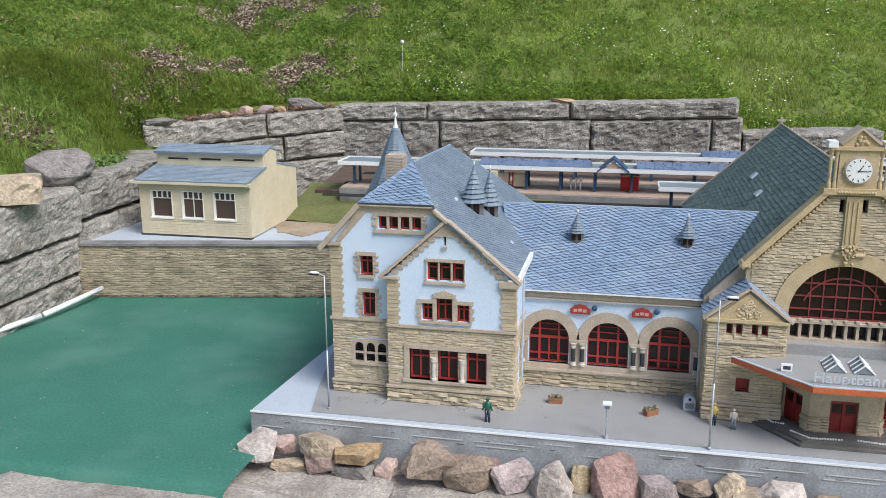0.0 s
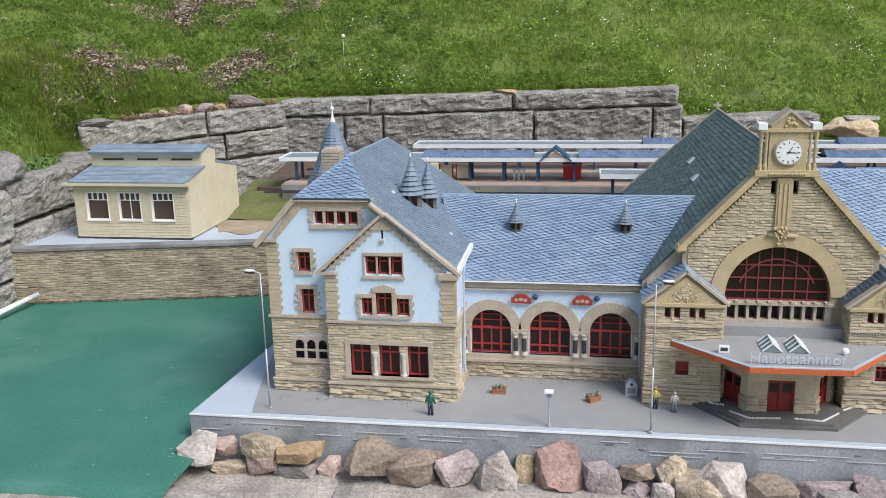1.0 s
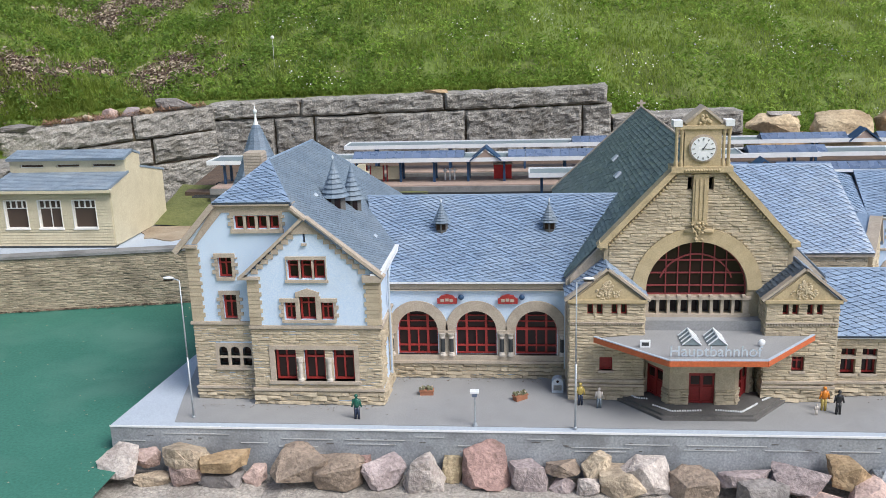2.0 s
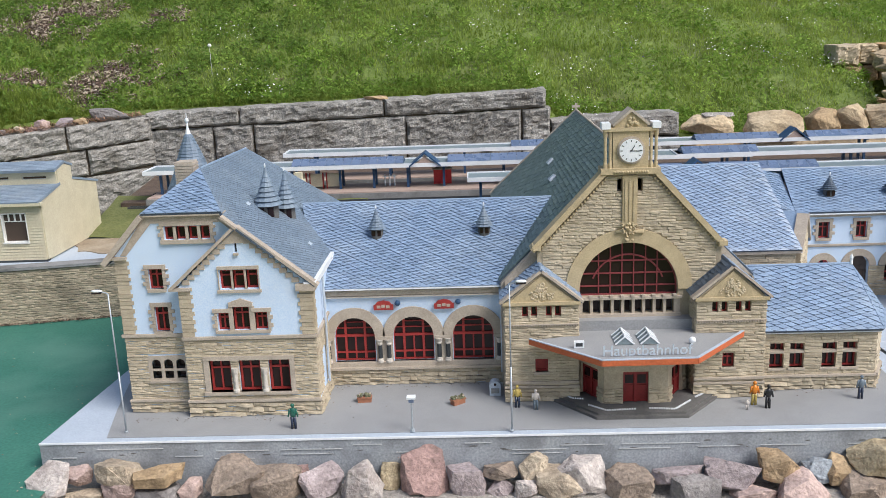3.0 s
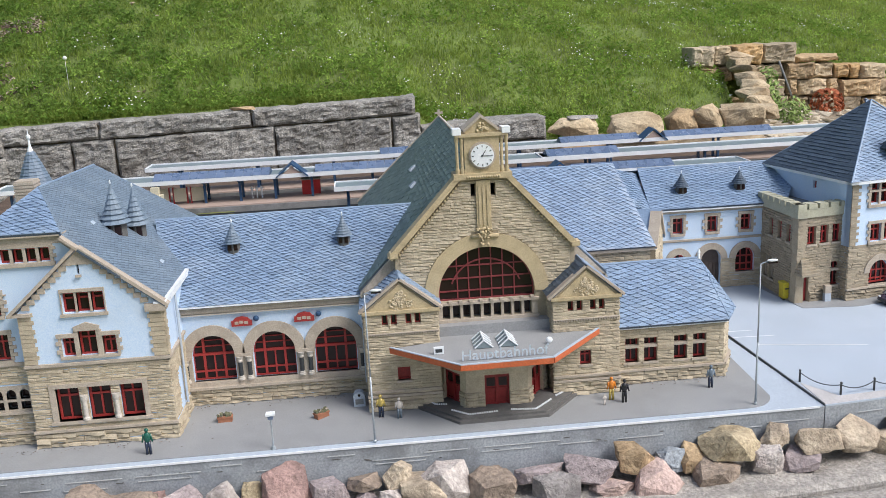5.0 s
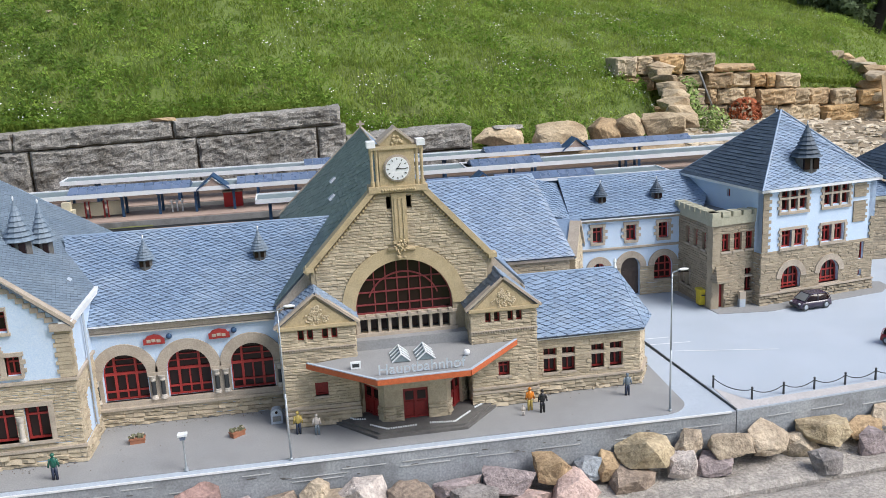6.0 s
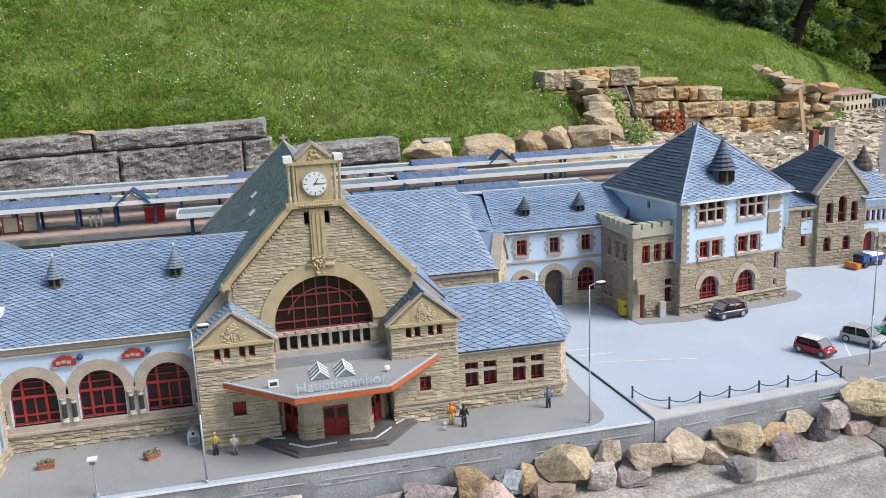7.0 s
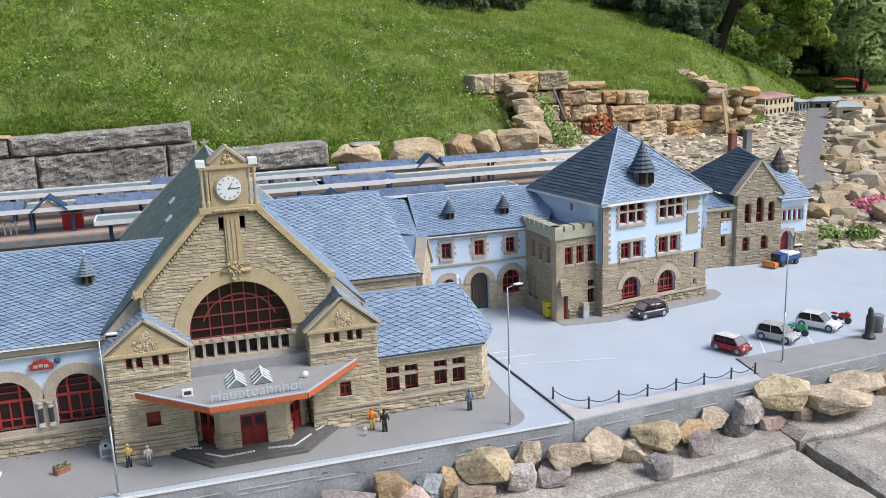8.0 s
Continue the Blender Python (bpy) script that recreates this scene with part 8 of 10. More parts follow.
# dark joint between the two slabs and the crack at the kerb
bm = bmesh.new()
for a, b in (((0.905, -0.262), (0.868, 0.40)), ((1.612, -0.165), (1.632, -0.012))):
    d = Vector((b[0] - a[0], b[1] - a[1], 0)).normalized()
    s = Vector((-d.y, d.x, 0)) * 0.0022
    p, q = Vector((*a, 0.0025)), Vector((*b, 0.0025))
    poly(bm, p + s, p - s, q - s, q + s)
    poly(bm, p + s, p + s - Vector((0, 0, 0.004)), q + s - Vector((0, 0, 0.004)), q + s)
tagged(part("joint_strip", bm, M_DARK), label="dark joint strips between the slabs", category="joint", kind="structure")


# glossy glass whose pale base colour stands for reflected sky
M_SCREEN = material("car_glass_with_painted_reflection", (0.20, 0.22, 0.235), (0.17, 0.19, 0.205), 5, 0.06, 0.0, 9, spec=0.9)


def car(x, y, turn, length, width, tall, paint, roof_paint, label, nose=0.26, boxy=0.5):
    """A small model car; its nose points along its own +x."""
    o = thing("car", x, y, 0.002, label, "car", "parked model cars", turn=turn)
    m = pose(x, y, 0.002, 0, 0, turn)
    L, W, H = length / 2, width / 2, tall
    g = 0.16 * H
    belt = 0.56 * H
    side = [(-L, 0.30 * H), (-L * 0.98, belt), (-L * (0.55 + 0.42 * boxy), belt * 1.02), (L * (1 - 2 * nose) + 0.05 * L, belt * 1.02), (L * 0.82, belt * 0.90), (L * 0.97, belt * 0.72), (L, 0.30 * H), (L * 0.97, g), (-L * 0.97, g)]
    cabin = [(-L * (0.86 + 0.08 * boxy), belt), (L * (1 - 2 * nose) + 0.08 * L, belt), (L * (1 - 2 * nose) - 0.30 * L, H), (-L * (0.50 + 0.26 * boxy), H * 0.985), (-L * (0.72 + 0.2 * boxy), H * 0.90)]

    def shell(pts, w0, w1, z0, z1):
        bm = bmesh.new()
        rings = []
        for _ in range(2):
            pts = [q for a, b in zip(pts, pts[1:] + pts[:1]) for q in ((a[0] * 0.8 + b[0] * 0.2, a[1] * 0.8 + b[1] * 0.2), (a[0] * 0.2 + b[0] * 0.8, a[1] * 0.2 + b[1] * 0.8))]
        for s in (-1, -0.95, -0.8, -0.4, 0.4, 0.8, 0.95, 1):
            ring_ = []
            for px, pz in pts:
                t = min(max((pz - z0) / (z1 - z0), 0), 1)
                w = w0 + (w1 - w0) * t
                shrink = 1.0 - 0.05 * max(0.0, abs(s) - 0.4) ** 2 * 2.8
                drop = 1.0 - 0.06 * max(0.0, abs(s) - 0.4) ** 2 * 2.8
                ring_.append(bm.verts.new(m @ Vector((px * shrink, s * w, z0 + (pz - z0) * drop))))
            rings.append(ring_)
        for a, b in zip(rings, rings[1:]):
            for i in range(len(a)):
                j = (i + 1) % len(a)
                bm.faces.new((a[i], b[i], b[j], a[j]))
        bm.faces.new(rings[0])
        bm.faces.new(rings[-1][::-1])
        bmesh.ops.recalc_face_normals(bm, faces=bm.faces[:])
        return bm
    part("body", shell(side, W, W * 0.93, g, belt), paint, o, "painted body", smooth=True)
    glassy = part("cabin", shell(cabin, W * 0.90, W * 0.74, belt, H), M_PANE, o, "dark tinted windows", smooth=True)
    bm = bmesh.new()
    top = [p for p in cabin if p[1] > 0.97 * H]
    xs_ = (min(p[0] for p in top) - 0.04 * L, max(p[0] for p in top) + 0.03 * L)
    vs = []
    for z, k in ((H * 0.985, 0.76), (H * 1.02, 0.66)):
        vs.append([bm.verts.new(m @ Vector((px, s * W * k, z))) for px, s in ((xs_[0], -1), (xs_[1], -1), (xs_[1], 1), (xs_[0], 1))])
    bm.faces.new(vs[1])
    for i in range(4):
        bm.faces.new((vs[0][i], vs[0][(i + 1) % 4], vs[1][(i + 1) % 4], vs[1][i]))
    part("roof", bm, roof_paint, o, "painted roof")
    bm = bmesh.new()
    (ax, az), (bx, bz) = cabin[1], cabin[2]
    ends = []
    for t in (0.06, 0.90):
        px, pz = ax + (bx - ax) * t, az + (bz - az) * t
        w = W * (0.90 - 0.16 * t) * 0.90
        ends.append([m @ Vector((px + 0.0012, s_ * w, pz + 0.0012)) for s_ in (-1, 1)])
    poly(bm, ends[0][0], ends[0][1], ends[1][1], ends[1][0])
    part("windscreen", bm, M_SCREEN, glassy, "windscreen with a pale sky reflection in its colour")
    if roof_paint is not paint:
        for w in (-0.22, 0.22):
            bm = bmesh.new()
            a, b = L * (1 - 2 * nose) + 0.16 * L, L * 0.86
            for i in range(4):
                xa, xb = a + (b - a) * i / 4, a + (b - a) * (i + 1) / 4
                za, zb = (belt * (1.03 - 0.13 * ((x_ - a) / (b - a)) ** 2) for x_ in (xa, xb))
                poly(bm, *[m @ Vector((x_, W * (w + e), z_)) for x_, z_, e in ((xa, za, -0.07), (xb, zb, -0.07), (xb, zb, 0.07), (xa, za, 0.07))])
            part("bonnet_stripe", bm, roof_paint, o, "white bonnet stripe")
    bm = bmesh.new()
    lo = [(cabin[1], cabin[2]), (cabin[0], cabin[4]), (cabin[4], cabin[3]), (((cabin[0][0] + cabin[1][0]) / 2, belt), ((cabin[2][0] + cabin[3][0]) / 2, H))]
    for (ax, az), (bx, bz) in lo:
        for s in (-1, 1):
            wa, wb = (W * (0.91 - 0.16 * (z - belt) / (H - belt)) for z in (az, bz))
            tube(bm, m @ Vector((ax, s * wa, az)), m @ Vector((bx, s * wb, bz)), 0.0016, 0.0016, 5)
    part("pillar", bm, paint, o, "painted window pillars")
    for px in (-L * 0.62, L * 0.62):
        for s in (-1, 1):
            r = 0.24 * H
            bm = bmesh.new()
            tube(bm, m @ Vector((px, s * W * 0.80, r)), m @ Vector((px, s * W * 1.015, r)), r, r * 0.97, 18)
            wheel = part("wheel", bm, M_DARK, o, "black tyre")
            bm = bmesh.new()
            tube(bm, m @ Vector((px, s * W * 1.0, r)), m @ Vector((px, s * W * 1.03, r)), r * 0.62, r * 0.55, 12)
            part("rim", bm, M_ALU, wheel, "silver rim")
    for s in (-1, 1):
        bm = bmesh.new()
        bmesh.ops.create_icosphere(bm, subdivisions=2, radius=1, matrix=m @ Matrix.Translation((L * 0.93, s * W * 0.68, 0.45 * H)) @ Matrix.Diagonal((0.05 * L, 0.16 * W, 0.06 * H, 1)))
        part("headlight", bm, M_WHITE, o, "clear headlight")
        bm = bmesh.new()
        bmesh.ops.create_icosphere(bm, subdivisions=1, radius=1, matrix=m @ Matrix.Translation((L * (1 - 2 * nose), s * W * 1.05, belt * 1.08)) @ Matrix.Diagonal((0.03 * L, 0.07 * W, 0.05 * H, 1)))
        part("mirror", bm, paint, o)
    bm = bmesh.new()
    pts = [m @ Vector((L * 1.004, s * W * 0.7, z)) for s, z in ((-1, 0.22 * H), (1, 0.22 * H), (1, 0.34 * H), (-1, 0.34 * H))]
    poly(bm, *pts)
    part("grille", bm, M_DARK, o, "dark grille")
    return o


def paint(name, c):
    return material(name, c, tuple(v * 0.92 for v in c), 30, 0.25, 0.02, 300, spec=0.6, depth=0.0002)


P_RED, P_WHITE, P_SILVER, P_PLUM, P_BLUE, P_ORANGE = paint("red_car_paint", (0.30, 0.02, 0.025)), paint("white_car_paint", (0.75, 0.75, 0.74)), paint("silver_car_paint", (0.45, 0.45, 0.45)), paint("plum_car_paint", (0.055, 0.045, 0.075)), paint("blue_truck_paint", (0.02, 0.06, 0.22)), paint("orange_paint", (0.62, 0.20, 0.02))
car(1.665, 0.062, -66, 0.132, 0.066, 0.056, P_RED, P_WHITE, "small red model car with white roof in the car park", 0.2, 0.7)
car(1.880, 0.095, -62, 0.146, 0.068, 0.060, P_SILVER, P_SILVER, "silver model minivan parked in the car park", 0.24, 0.6)
car(2.105, 0.150, -60, 0.158, 0.070, 0.058, P_WHITE, P_WHITE, "white model estate car parked in the car park", 0.3, 0.6)
car(1.610, 0.525, 188, 0.148, 0.068, 0.060, P_PLUM, P_PLUM, "dark purple model compact car before the tower house", 0.2, 0.4)

# blue utility truck with an orange plough
truck = thing("utility_truck", 2.60, 0.985, 0, "blue model utility truck with orange front attachment", "truck")
tm = pose(2.605, 0.985, 0.0, 0, 0, 194)
for name, mt, dims in (("chassis", M_DARK, ((-0.075, -0.022, 0.016), (0.075, 0.022, 0.026))), ("cab", P_BLUE, ((0.02, -0.028, 0.024), (0.070, 0.028, 0.062))), ("windscreen", M_PANE, ((0.0705, -0.024, 0.042), (0.072, 0.024, 0.058))), ("bed", P_BLUE, ((-0.085, -0.028, 0.026), (0.012, 0.028, 0.044))), ("load", M_WHITE, ((-0.08, -0.024, 0.044), (0.005, 0.024, 0.056))), ("plough", P_ORANGE, ((0.085, -0.036, 0.004), (0.118, 0.036, 0.030)))):
    bm = bmesh.new()
    box(bm, *dims[0], *dims[1])
    bmesh.ops.bevel(bm, geom=bm.edges[:], offset=0.004 if name in ("cab", "plough", "load") else 0.001, segments=2, affect='EDGES')
    bmesh.ops.transform(bm, matrix=tm, verts=bm.verts[:])
    part(name, bm, mt, truck)
for px in (-0.05, 0.048):
    for s in (-1, 1):
        bm = bmesh.new()
        tube(bm, tm @ Vector((px, s * 0.020, 0.013)), tm @ Vector((px, s * 0.031, 0.013)), 0.013, 0.013, 14)
        part("wheel", bm, M_DARK, truck, "black tyre")


def motorcycle(x, y, turn, colour, label):
    o = thing("motorcycle", x, y, 0, label, "motorcycle", "model motorcycles")
    m = pose(x, y, 0.0, 8, 0, turn)
    for px in (-0.026, 0.026):
        bm = bmesh.new()
        tube(bm, m @ Vector((px, -0.004, 0.013)), m @ Vector((px, 0.004, 0.013)), 0.013, 0.013, 14)
        part("wheel", bm, M_DARK, o, "black tyre")
    bm = bmesh.new()
    for c, r in (((0.010, 0, 0.032), (0.020, 0.008, 0.011)), ((0.026, 0, 0.036), (0.010, 0.009, 0.012)), ((-0.024, 0, 0.035), (0.014, 0.006, 0.005))):
        bmesh.ops.create_icosphere(bm, subdivisions=2, radius=1, matrix=m @ Matrix.Translation(c) @ Matrix.Diagonal((*r, 1)))
    part("fairing", bm, colour, o, "bright painted fairing", smooth=True)
    bm = bmesh.new()
    bmesh.ops.create_icosphere(bm, subdivisions=1, radius=1, matrix=m @ Matrix.Translation((0, 0, 0.020)) @ Matrix.Diagonal((0.016, 0.007, 0.010, 1)))
    tube(bm, m @ Vector((0.018, -0.016, 0.046)), m @ Vector((0.018, 0.016, 0.046)), 0.0015, 0.0015, 6)
    tube(bm, m @ Vector((0.026, 0, 0.013)), m @ Vector((0.016, 0, 0.045)), 0.002, 0.002, 6)
    part("engine", bm, M_DARK, o, "dark engine and handlebar")


motorcycle(1.985, 0.115, -55, paint("green_motorcycle_paint", (0.03, 0.38, 0.14)), "small green and black model motorcycle")
motorcycle(2.225, 0.170, -60, paint("red_motorcycle_paint", (0.55, 0.02, 0.02)), "small red model motorcycle on its stand")

# dark statue and a grey bin beside it
bm = bmesh.new()
turned(bm, 2.186, -0.015, [(0.023, 0.002), (0.023, 0.010), (0.016, 0.012), (0.015, 0.045), (0.0145, 0.080), (0.011, 0.090), (0.009, 0.096), (0.010, 0.104), (0.007, 0.112), (0.002, 0.118)], 12)
tagged(part("statue", bm, M_DARK, smooth=True), label="dark robed statue on the grey pavement", category="statue")
bm = bmesh.new()
turned(bm, 2.262, 0.03, [(0.020, 0.002), (0.022, 0.060), (0.023, 0.066), (0.018, 0.069)], 12)
tagged(part("dustbin", bm, M_CONC, smooth=True), label="round grey dustbin on the pavement", category="bin")


def figurine(x, y, tall, coat, legs, label):
    """A plain model figure: one mesh with two colours."""
    bm = bmesh.new()
    k = tall / 0.070
    for s in (-1, 1):
        tube(bm, (x + s * 0.0045 * k, y, 0.0), (x + s * 0.0035 * k, y, 0.033 * k), 0.0034 * k, 0.0042 * k, 7)
    cut = len(bm.faces)
    bmesh.ops.create_icosphere(bm, subdivisions=2, radius=1, matrix=Matrix.Translation((x, y, 0.045 * k)) @ Matrix.Diagonal((0.0095 * k, 0.0065 * k, 0.0150 * k, 1)))
    bmesh.ops.create_icosphere(bm, subdivisions=2, radius=0.0052 * k, matrix=Matrix.Translation((x, y, 0.0645 * k)))
    for s in (-1, 1):
        tube(bm, (x + s * 0.008 * k, y, 0.055 * k), (x + s * 0.0125 * k, y - 0.002, 0.034 * k), 0.0028 * k, 0.0022 * k, 6)
    bm.faces.ensure_lookup_table()
    for i, f in enumerate(bm.faces):
        f.material_index = 1 if i >= cut else 0
    ob = part("figurine", bm, legs, smooth=True)
    ob.data.materials.append(coat)
    tagged(ob, label=label, category="figurine", group="plaza figurines")


P_GREEN, P_DKBLUE, P_GREY, P_SKIN, P_BLACK = paint("green_coat_paint", (0.01, 0.10, 0.07)), paint("dark_blue_paint", (0.02, 0.03, 0.06)), paint("grey_blue_paint", (0.14, 0.18, 0.22)), paint("pale_paint", (0.55, 0.50, 0.46)), paint("black_paint", (0.012, 0.012, 0.015))
P_MUST = paint("mustard_paint", (0.48, 0.36, 0.10))
figurine(-0.966, -0.201, 0.076, P_GREEN, P_DKBLUE, "green coated plain model figure on the plaza")
figurine(-0.335, -0.090, 0.070, P_MUST, P_DKBLUE, "mustard and dark blue plain model figure")
figurine(-0.283, -0.108, 0.064, P_SKIN, P_GREY, "pale plain model figure by the steps")
figurine(0.337, -0.105, 0.072, P_ORANGE, P_MUST, "orange plain model figure on the plaza")
figurine(0.308, -0.138, 0.034, P_SKIN, P_SKIN, "small pale plain model figure on the plaza")
figurine(0.368, -0.130, 0.072, P_BLACK, P_BLACK, "black suited plain model figure on the plaza")
figurine(0.646, -0.078, 0.072, P_GREY, P_DKBLUE, "grey plain model figure near the wing")

# small sign and ball on the canopy
bm = bmesh.new()
box(bm, -0.178, -0.152, 0.201, -0.150, -0.144, 0.221)
s_ob = tagged(part("canopy_sign", bm, M_WHITE), label="small white transport sign standing on the canopy", category="sign")
bm = bmesh.new()
box(bm, -0.1735, -0.1525, 0.206, -0.1545, -0.1518, 0.216)
part("sign_face", bm, M_DARK, s_ob, "dark square sign face")
bm = bmesh.new()
bmesh.ops.create_icosphere(bm, subdivisions=2, radius=0.010, matrix=Matrix.Translation((0.150, -0.135, 0.211)) @ Matrix.Diagonal((1, 0.6, 1, 1)))
tagged(part("canopy_emblem", bm, M_WHITE, smooth=True), label="small round white emblem on the canopy", category="sign")
# downpipes
for x, y, z0, z1 in ((-0.372, 0.085, 0.04, 0.30), (-0.896, 0.02, 0.05, 0.39)):
    bm = bmesh.new()
    tube(bm, (x, y, z0), (x, y, z1), 0.0035, 0.0035, 8)
    part("downpipe", bm, M_LOT, arc if x > -0.5 else west, "pale downpipe")

# ---- sandstone walls and rubble ----
M_STONE_P = material("pale_yellow_sandstone", (0.50, 0.405, 0.275), (0.37, 0.28, 0.175), 6, 0.9, 0.9, 60, vary=0.2, stain=(0.21, 0.155, 0.10), stain_scale=6, stain_amount=0.5, depth=0.006, speckle=0.5)
M_STONE_O = material("orange_sandstone", (0.50, 0.34, 0.17), (0.40, 0.26, 0.13), 7, 0.9, 0.9, 60, vary=0.15, stain=(0.27, 0.18, 0.11), stain_scale=6, stain_amount=0.45, depth=0.006)
M_STONE_G = material("greyish_sandstone", (0.49, 0.41, 0.30), (0.37, 0.30, 0.21), 7, 0.9, 0.9, 60, vary=0.15, stain=(0.22, 0.18, 0.14), stain_scale=6, stain_amount=0.45, depth=0.006)
wall_sand = thing("wall_sandstone", 1.4, 2.6, 0.45, "row of large rough yellow sandstone boulders", "wall", kind="structure")
k = 0
for x0, x1, z0, z1, d in ((0.745, 1.03, 0.40, 0.515, 0.2), (1.03, 1.46, 0.38, 0.530, 0.26), (1.46, 1.61, 0.38, 0.535, 0.2), (1.60, 1.80, 0.40, 0.545, 0.2), (1.79, 2.02, 0.385, 0.545, 0.22), (0.76, 1.10, 0.20, 0.41, 0.2), (1.1, 1.5, 0.2, 0.4, 0.2), (1.5, 2.05, 0.20, 0.40, 0.2)):
    k += 1
    x0, x1, z0, z1 = (q * 1.061 + e for q, e in ((x0, 0.025), (x1, 0.025), (z0, -0.062), (z1, -0.062)))
    boulder("boulder", (x0 + x1) / 2, 2.97, z0, (x1 - x0) * 1.24, d, z1 - z0 + 0.012, M_STONE_P if k % 3 else M_YSTONE, "", 40 + k, 0, parent=wall_sand, rough=0.3, sharp=False)
boulder("flat_stone", 1.03, 2.96, 0.484, 0.20, 0.10, 0.022, M_SLAB, "", 61, 0, parent=wall_sand)
boulder("flat_stone", -1.04, 2.98, 0.655, 0.16, 0.10, 0.022, M_YSTONE, "", 62, 0, parent=wall_sand)
# side steps and the upper wall
wall_upper = thing("wall_upper", 3.2, 4.1, 0.5, "dry stone wall of rough yellow sandstone blocks", "wall", kind="structure")
for i in range(8):
    t = i / 7
    boulder("stone", 2.24 + 0.24 * t, 3.12 + 0.92 * t, 0.40 + 0.30 * t, 0.20, 0.22, 0.10, M_STONE_P, "", 70 + i, 10 * (i % 3), parent=wall_upper, sharp=False)
ROWS = (
    (0.14, 0.30, (2.45, 2.80, 3.05, 3.42, 3.70, 4.02, 4.28, 4.60)),
    (0.29, 0.45, (2.45, 2.72, 2.89, 3.06, 3.48, 3.85, 4.18, 4.42, 4.64)),
    (0.44, 0.575, (2.62, 2.87, 2.96, 3.20, 3.29, 3.62, 3.77, 3.95, 4.16, 4.44, 4.62)),
    (0.57, 0.69, (2.20, 2.34, 2.45, 2.63, 2.86, 3.08, 3.26, 3.38, 3.46, 3.66)),
    (0.685, 0.76, (2.97, 3.30)),
    (0.685, 0.845, (2.13, 2.31, 2.46, 2.68, 2.95)),
)
rnd = random.Random(8)
for v0, v1, cuts in ROWS:
    for a, b in zip(cuts, cuts[1:]):
        k += 1
        lean = 0.06 * max(0.0, (a + b) / 2 - 2.9)
        block("stone", Face(0, 4.08 + rnd.uniform(-0.03, 0.02), rnd.uniform(-0.6, 0.6)), a + 0.006, b - 0.006, v0 - lean + rnd.uniform(0.004, 0.014), v1 - lean - rnd.uniform(0.004, 0.012), 0.24, rnd.choice((M_YSTONE, M_YSTONE, M_STONE_P, M_STONE_P, M_STONE_O, M_STONE_G)), wall_upper, 100 + k, 0.045, round_=0.022)
# the wall's far end: a pier of stones, and a short wall that climbs back up the slope
for k in range(6):
    x = 4.26 + rnd.uniform(-0.02, 0.02)
    while x < 4.70 - 0.01 * k:
        w = rnd.uniform(0.11, 0.2)
        boulder("stone", x + w / 2, 4.12 + rnd.uniform(-0.02, 0.03), 0.16 + 0.078 * k, w * 1.12, 0.22, rnd.uniform(0.078, 0.095), rnd.choice((M_STONE_P, M_YSTONE, M_STONE_G, M_STONE_O)), "", int(900 + 100 * k + 300 * x), rnd.uniform(-8, 8), parent=wall_upper, detail=2, sharp=False)
        x += w
for k in range(3):
    y = 4.26 + 0.05 * k
    while y < 5.12:
        w = rnd.uniform(0.13, 0.22)
        x, z = 4.60 - 0.02 * k + 0.06 * (y - 4.2) + rnd.uniform(-0.03, 0.03), 0.36 + 0.085 * k + 0.17 * (y - 4.2)
        boulder("stone", x, y + w / 2, z, rnd.uniform(0.15, 0.22), w * 1.1, rnd.uniform(0.085, 0.105), rnd.choice((M_STONE_P, M_YSTONE, M_STONE_G)), "", int(700 + 40 * k + 100 * y), rnd.uniform(-10, 10), parent=wall_upper, detail=2, sharp=False)
        y += w
# plank and pot in front of the wall's far end
M_CORNER = material("corner_weed_leaf", (0.16, 0.25, 0.06), (0.25, 0.33, 0.10), 3, 0.6, 0.0, 9, vary=0.35, spec=0.25)
M_BARKPOT = material("dark_clay", (0.07, 0.045, 0.035), (0.045, 0.03, 0.025), 20, 0.8, 0.3, 120, depth=0.001)
M_PLANK = material("weathered_tan_plank", (0.58, 0.44, 0.28), (0.48, 0.36, 0.22), 12, 0.85, 0.4, 120, depth=0.001)
bm = bmesh.new()
slab_raw(bm, Face(0, 3.985), [(4.350, 0.20), (4.382, 0.20), (4.315, 0.60), (4.283, 0.60)], -0.008, 0.008)
tagged(part("plank", bm, M_PLANK), label="tan wooden plank leaning on the stone wall", category="plank")
pot = thing("flower_pot", 4.46, 3.93, surface(4.46, 3.93), "dark clay pot with a withered plant beside the wall", "pot")
bm = bmesh.new()
z = surface(4.46, 3.93) - 0.005
turned(bm, 4.46, 3.93, [(0.032, z), (0.046, z + 0.06), (0.050, z + 0.062), (0.050, z + 0.075), (0.044, z + 0.075), (0.040, z + 0.060)], 14)
part("bowl", bm, M_BARKPOT, pot, "dark brown bowl")
bm = bmesh.new()
rnd = random.Random(14)
for i in range(40):
    a, r = rnd.uniform(0, 6.28), rnd.uniform(0, 0.03)
    p = Vector((4.46 + r * math.cos(a), 3.93 + r * math.sin(a), z + 0.06))
    q = p + Vector((rnd.gauss(0, 0.02), rnd.gauss(0, 0.02), rnd.uniform(0.03, 0.08)))
    poly(bm, p - Vector((0.004, 0, 0)), p + Vector((0.004, 0, 0)), q)
part("plant", bm, M_CORNER, pot, "thin withered shoots")
# weeds in the corner of the wall

M_WEED_D = material("dark_weed_leaf", (0.08, 0.15, 0.03), (0.12, 0.19, 0.05), 3, 0.6, 0.0, 9, vary=0.3, spec=0.25)


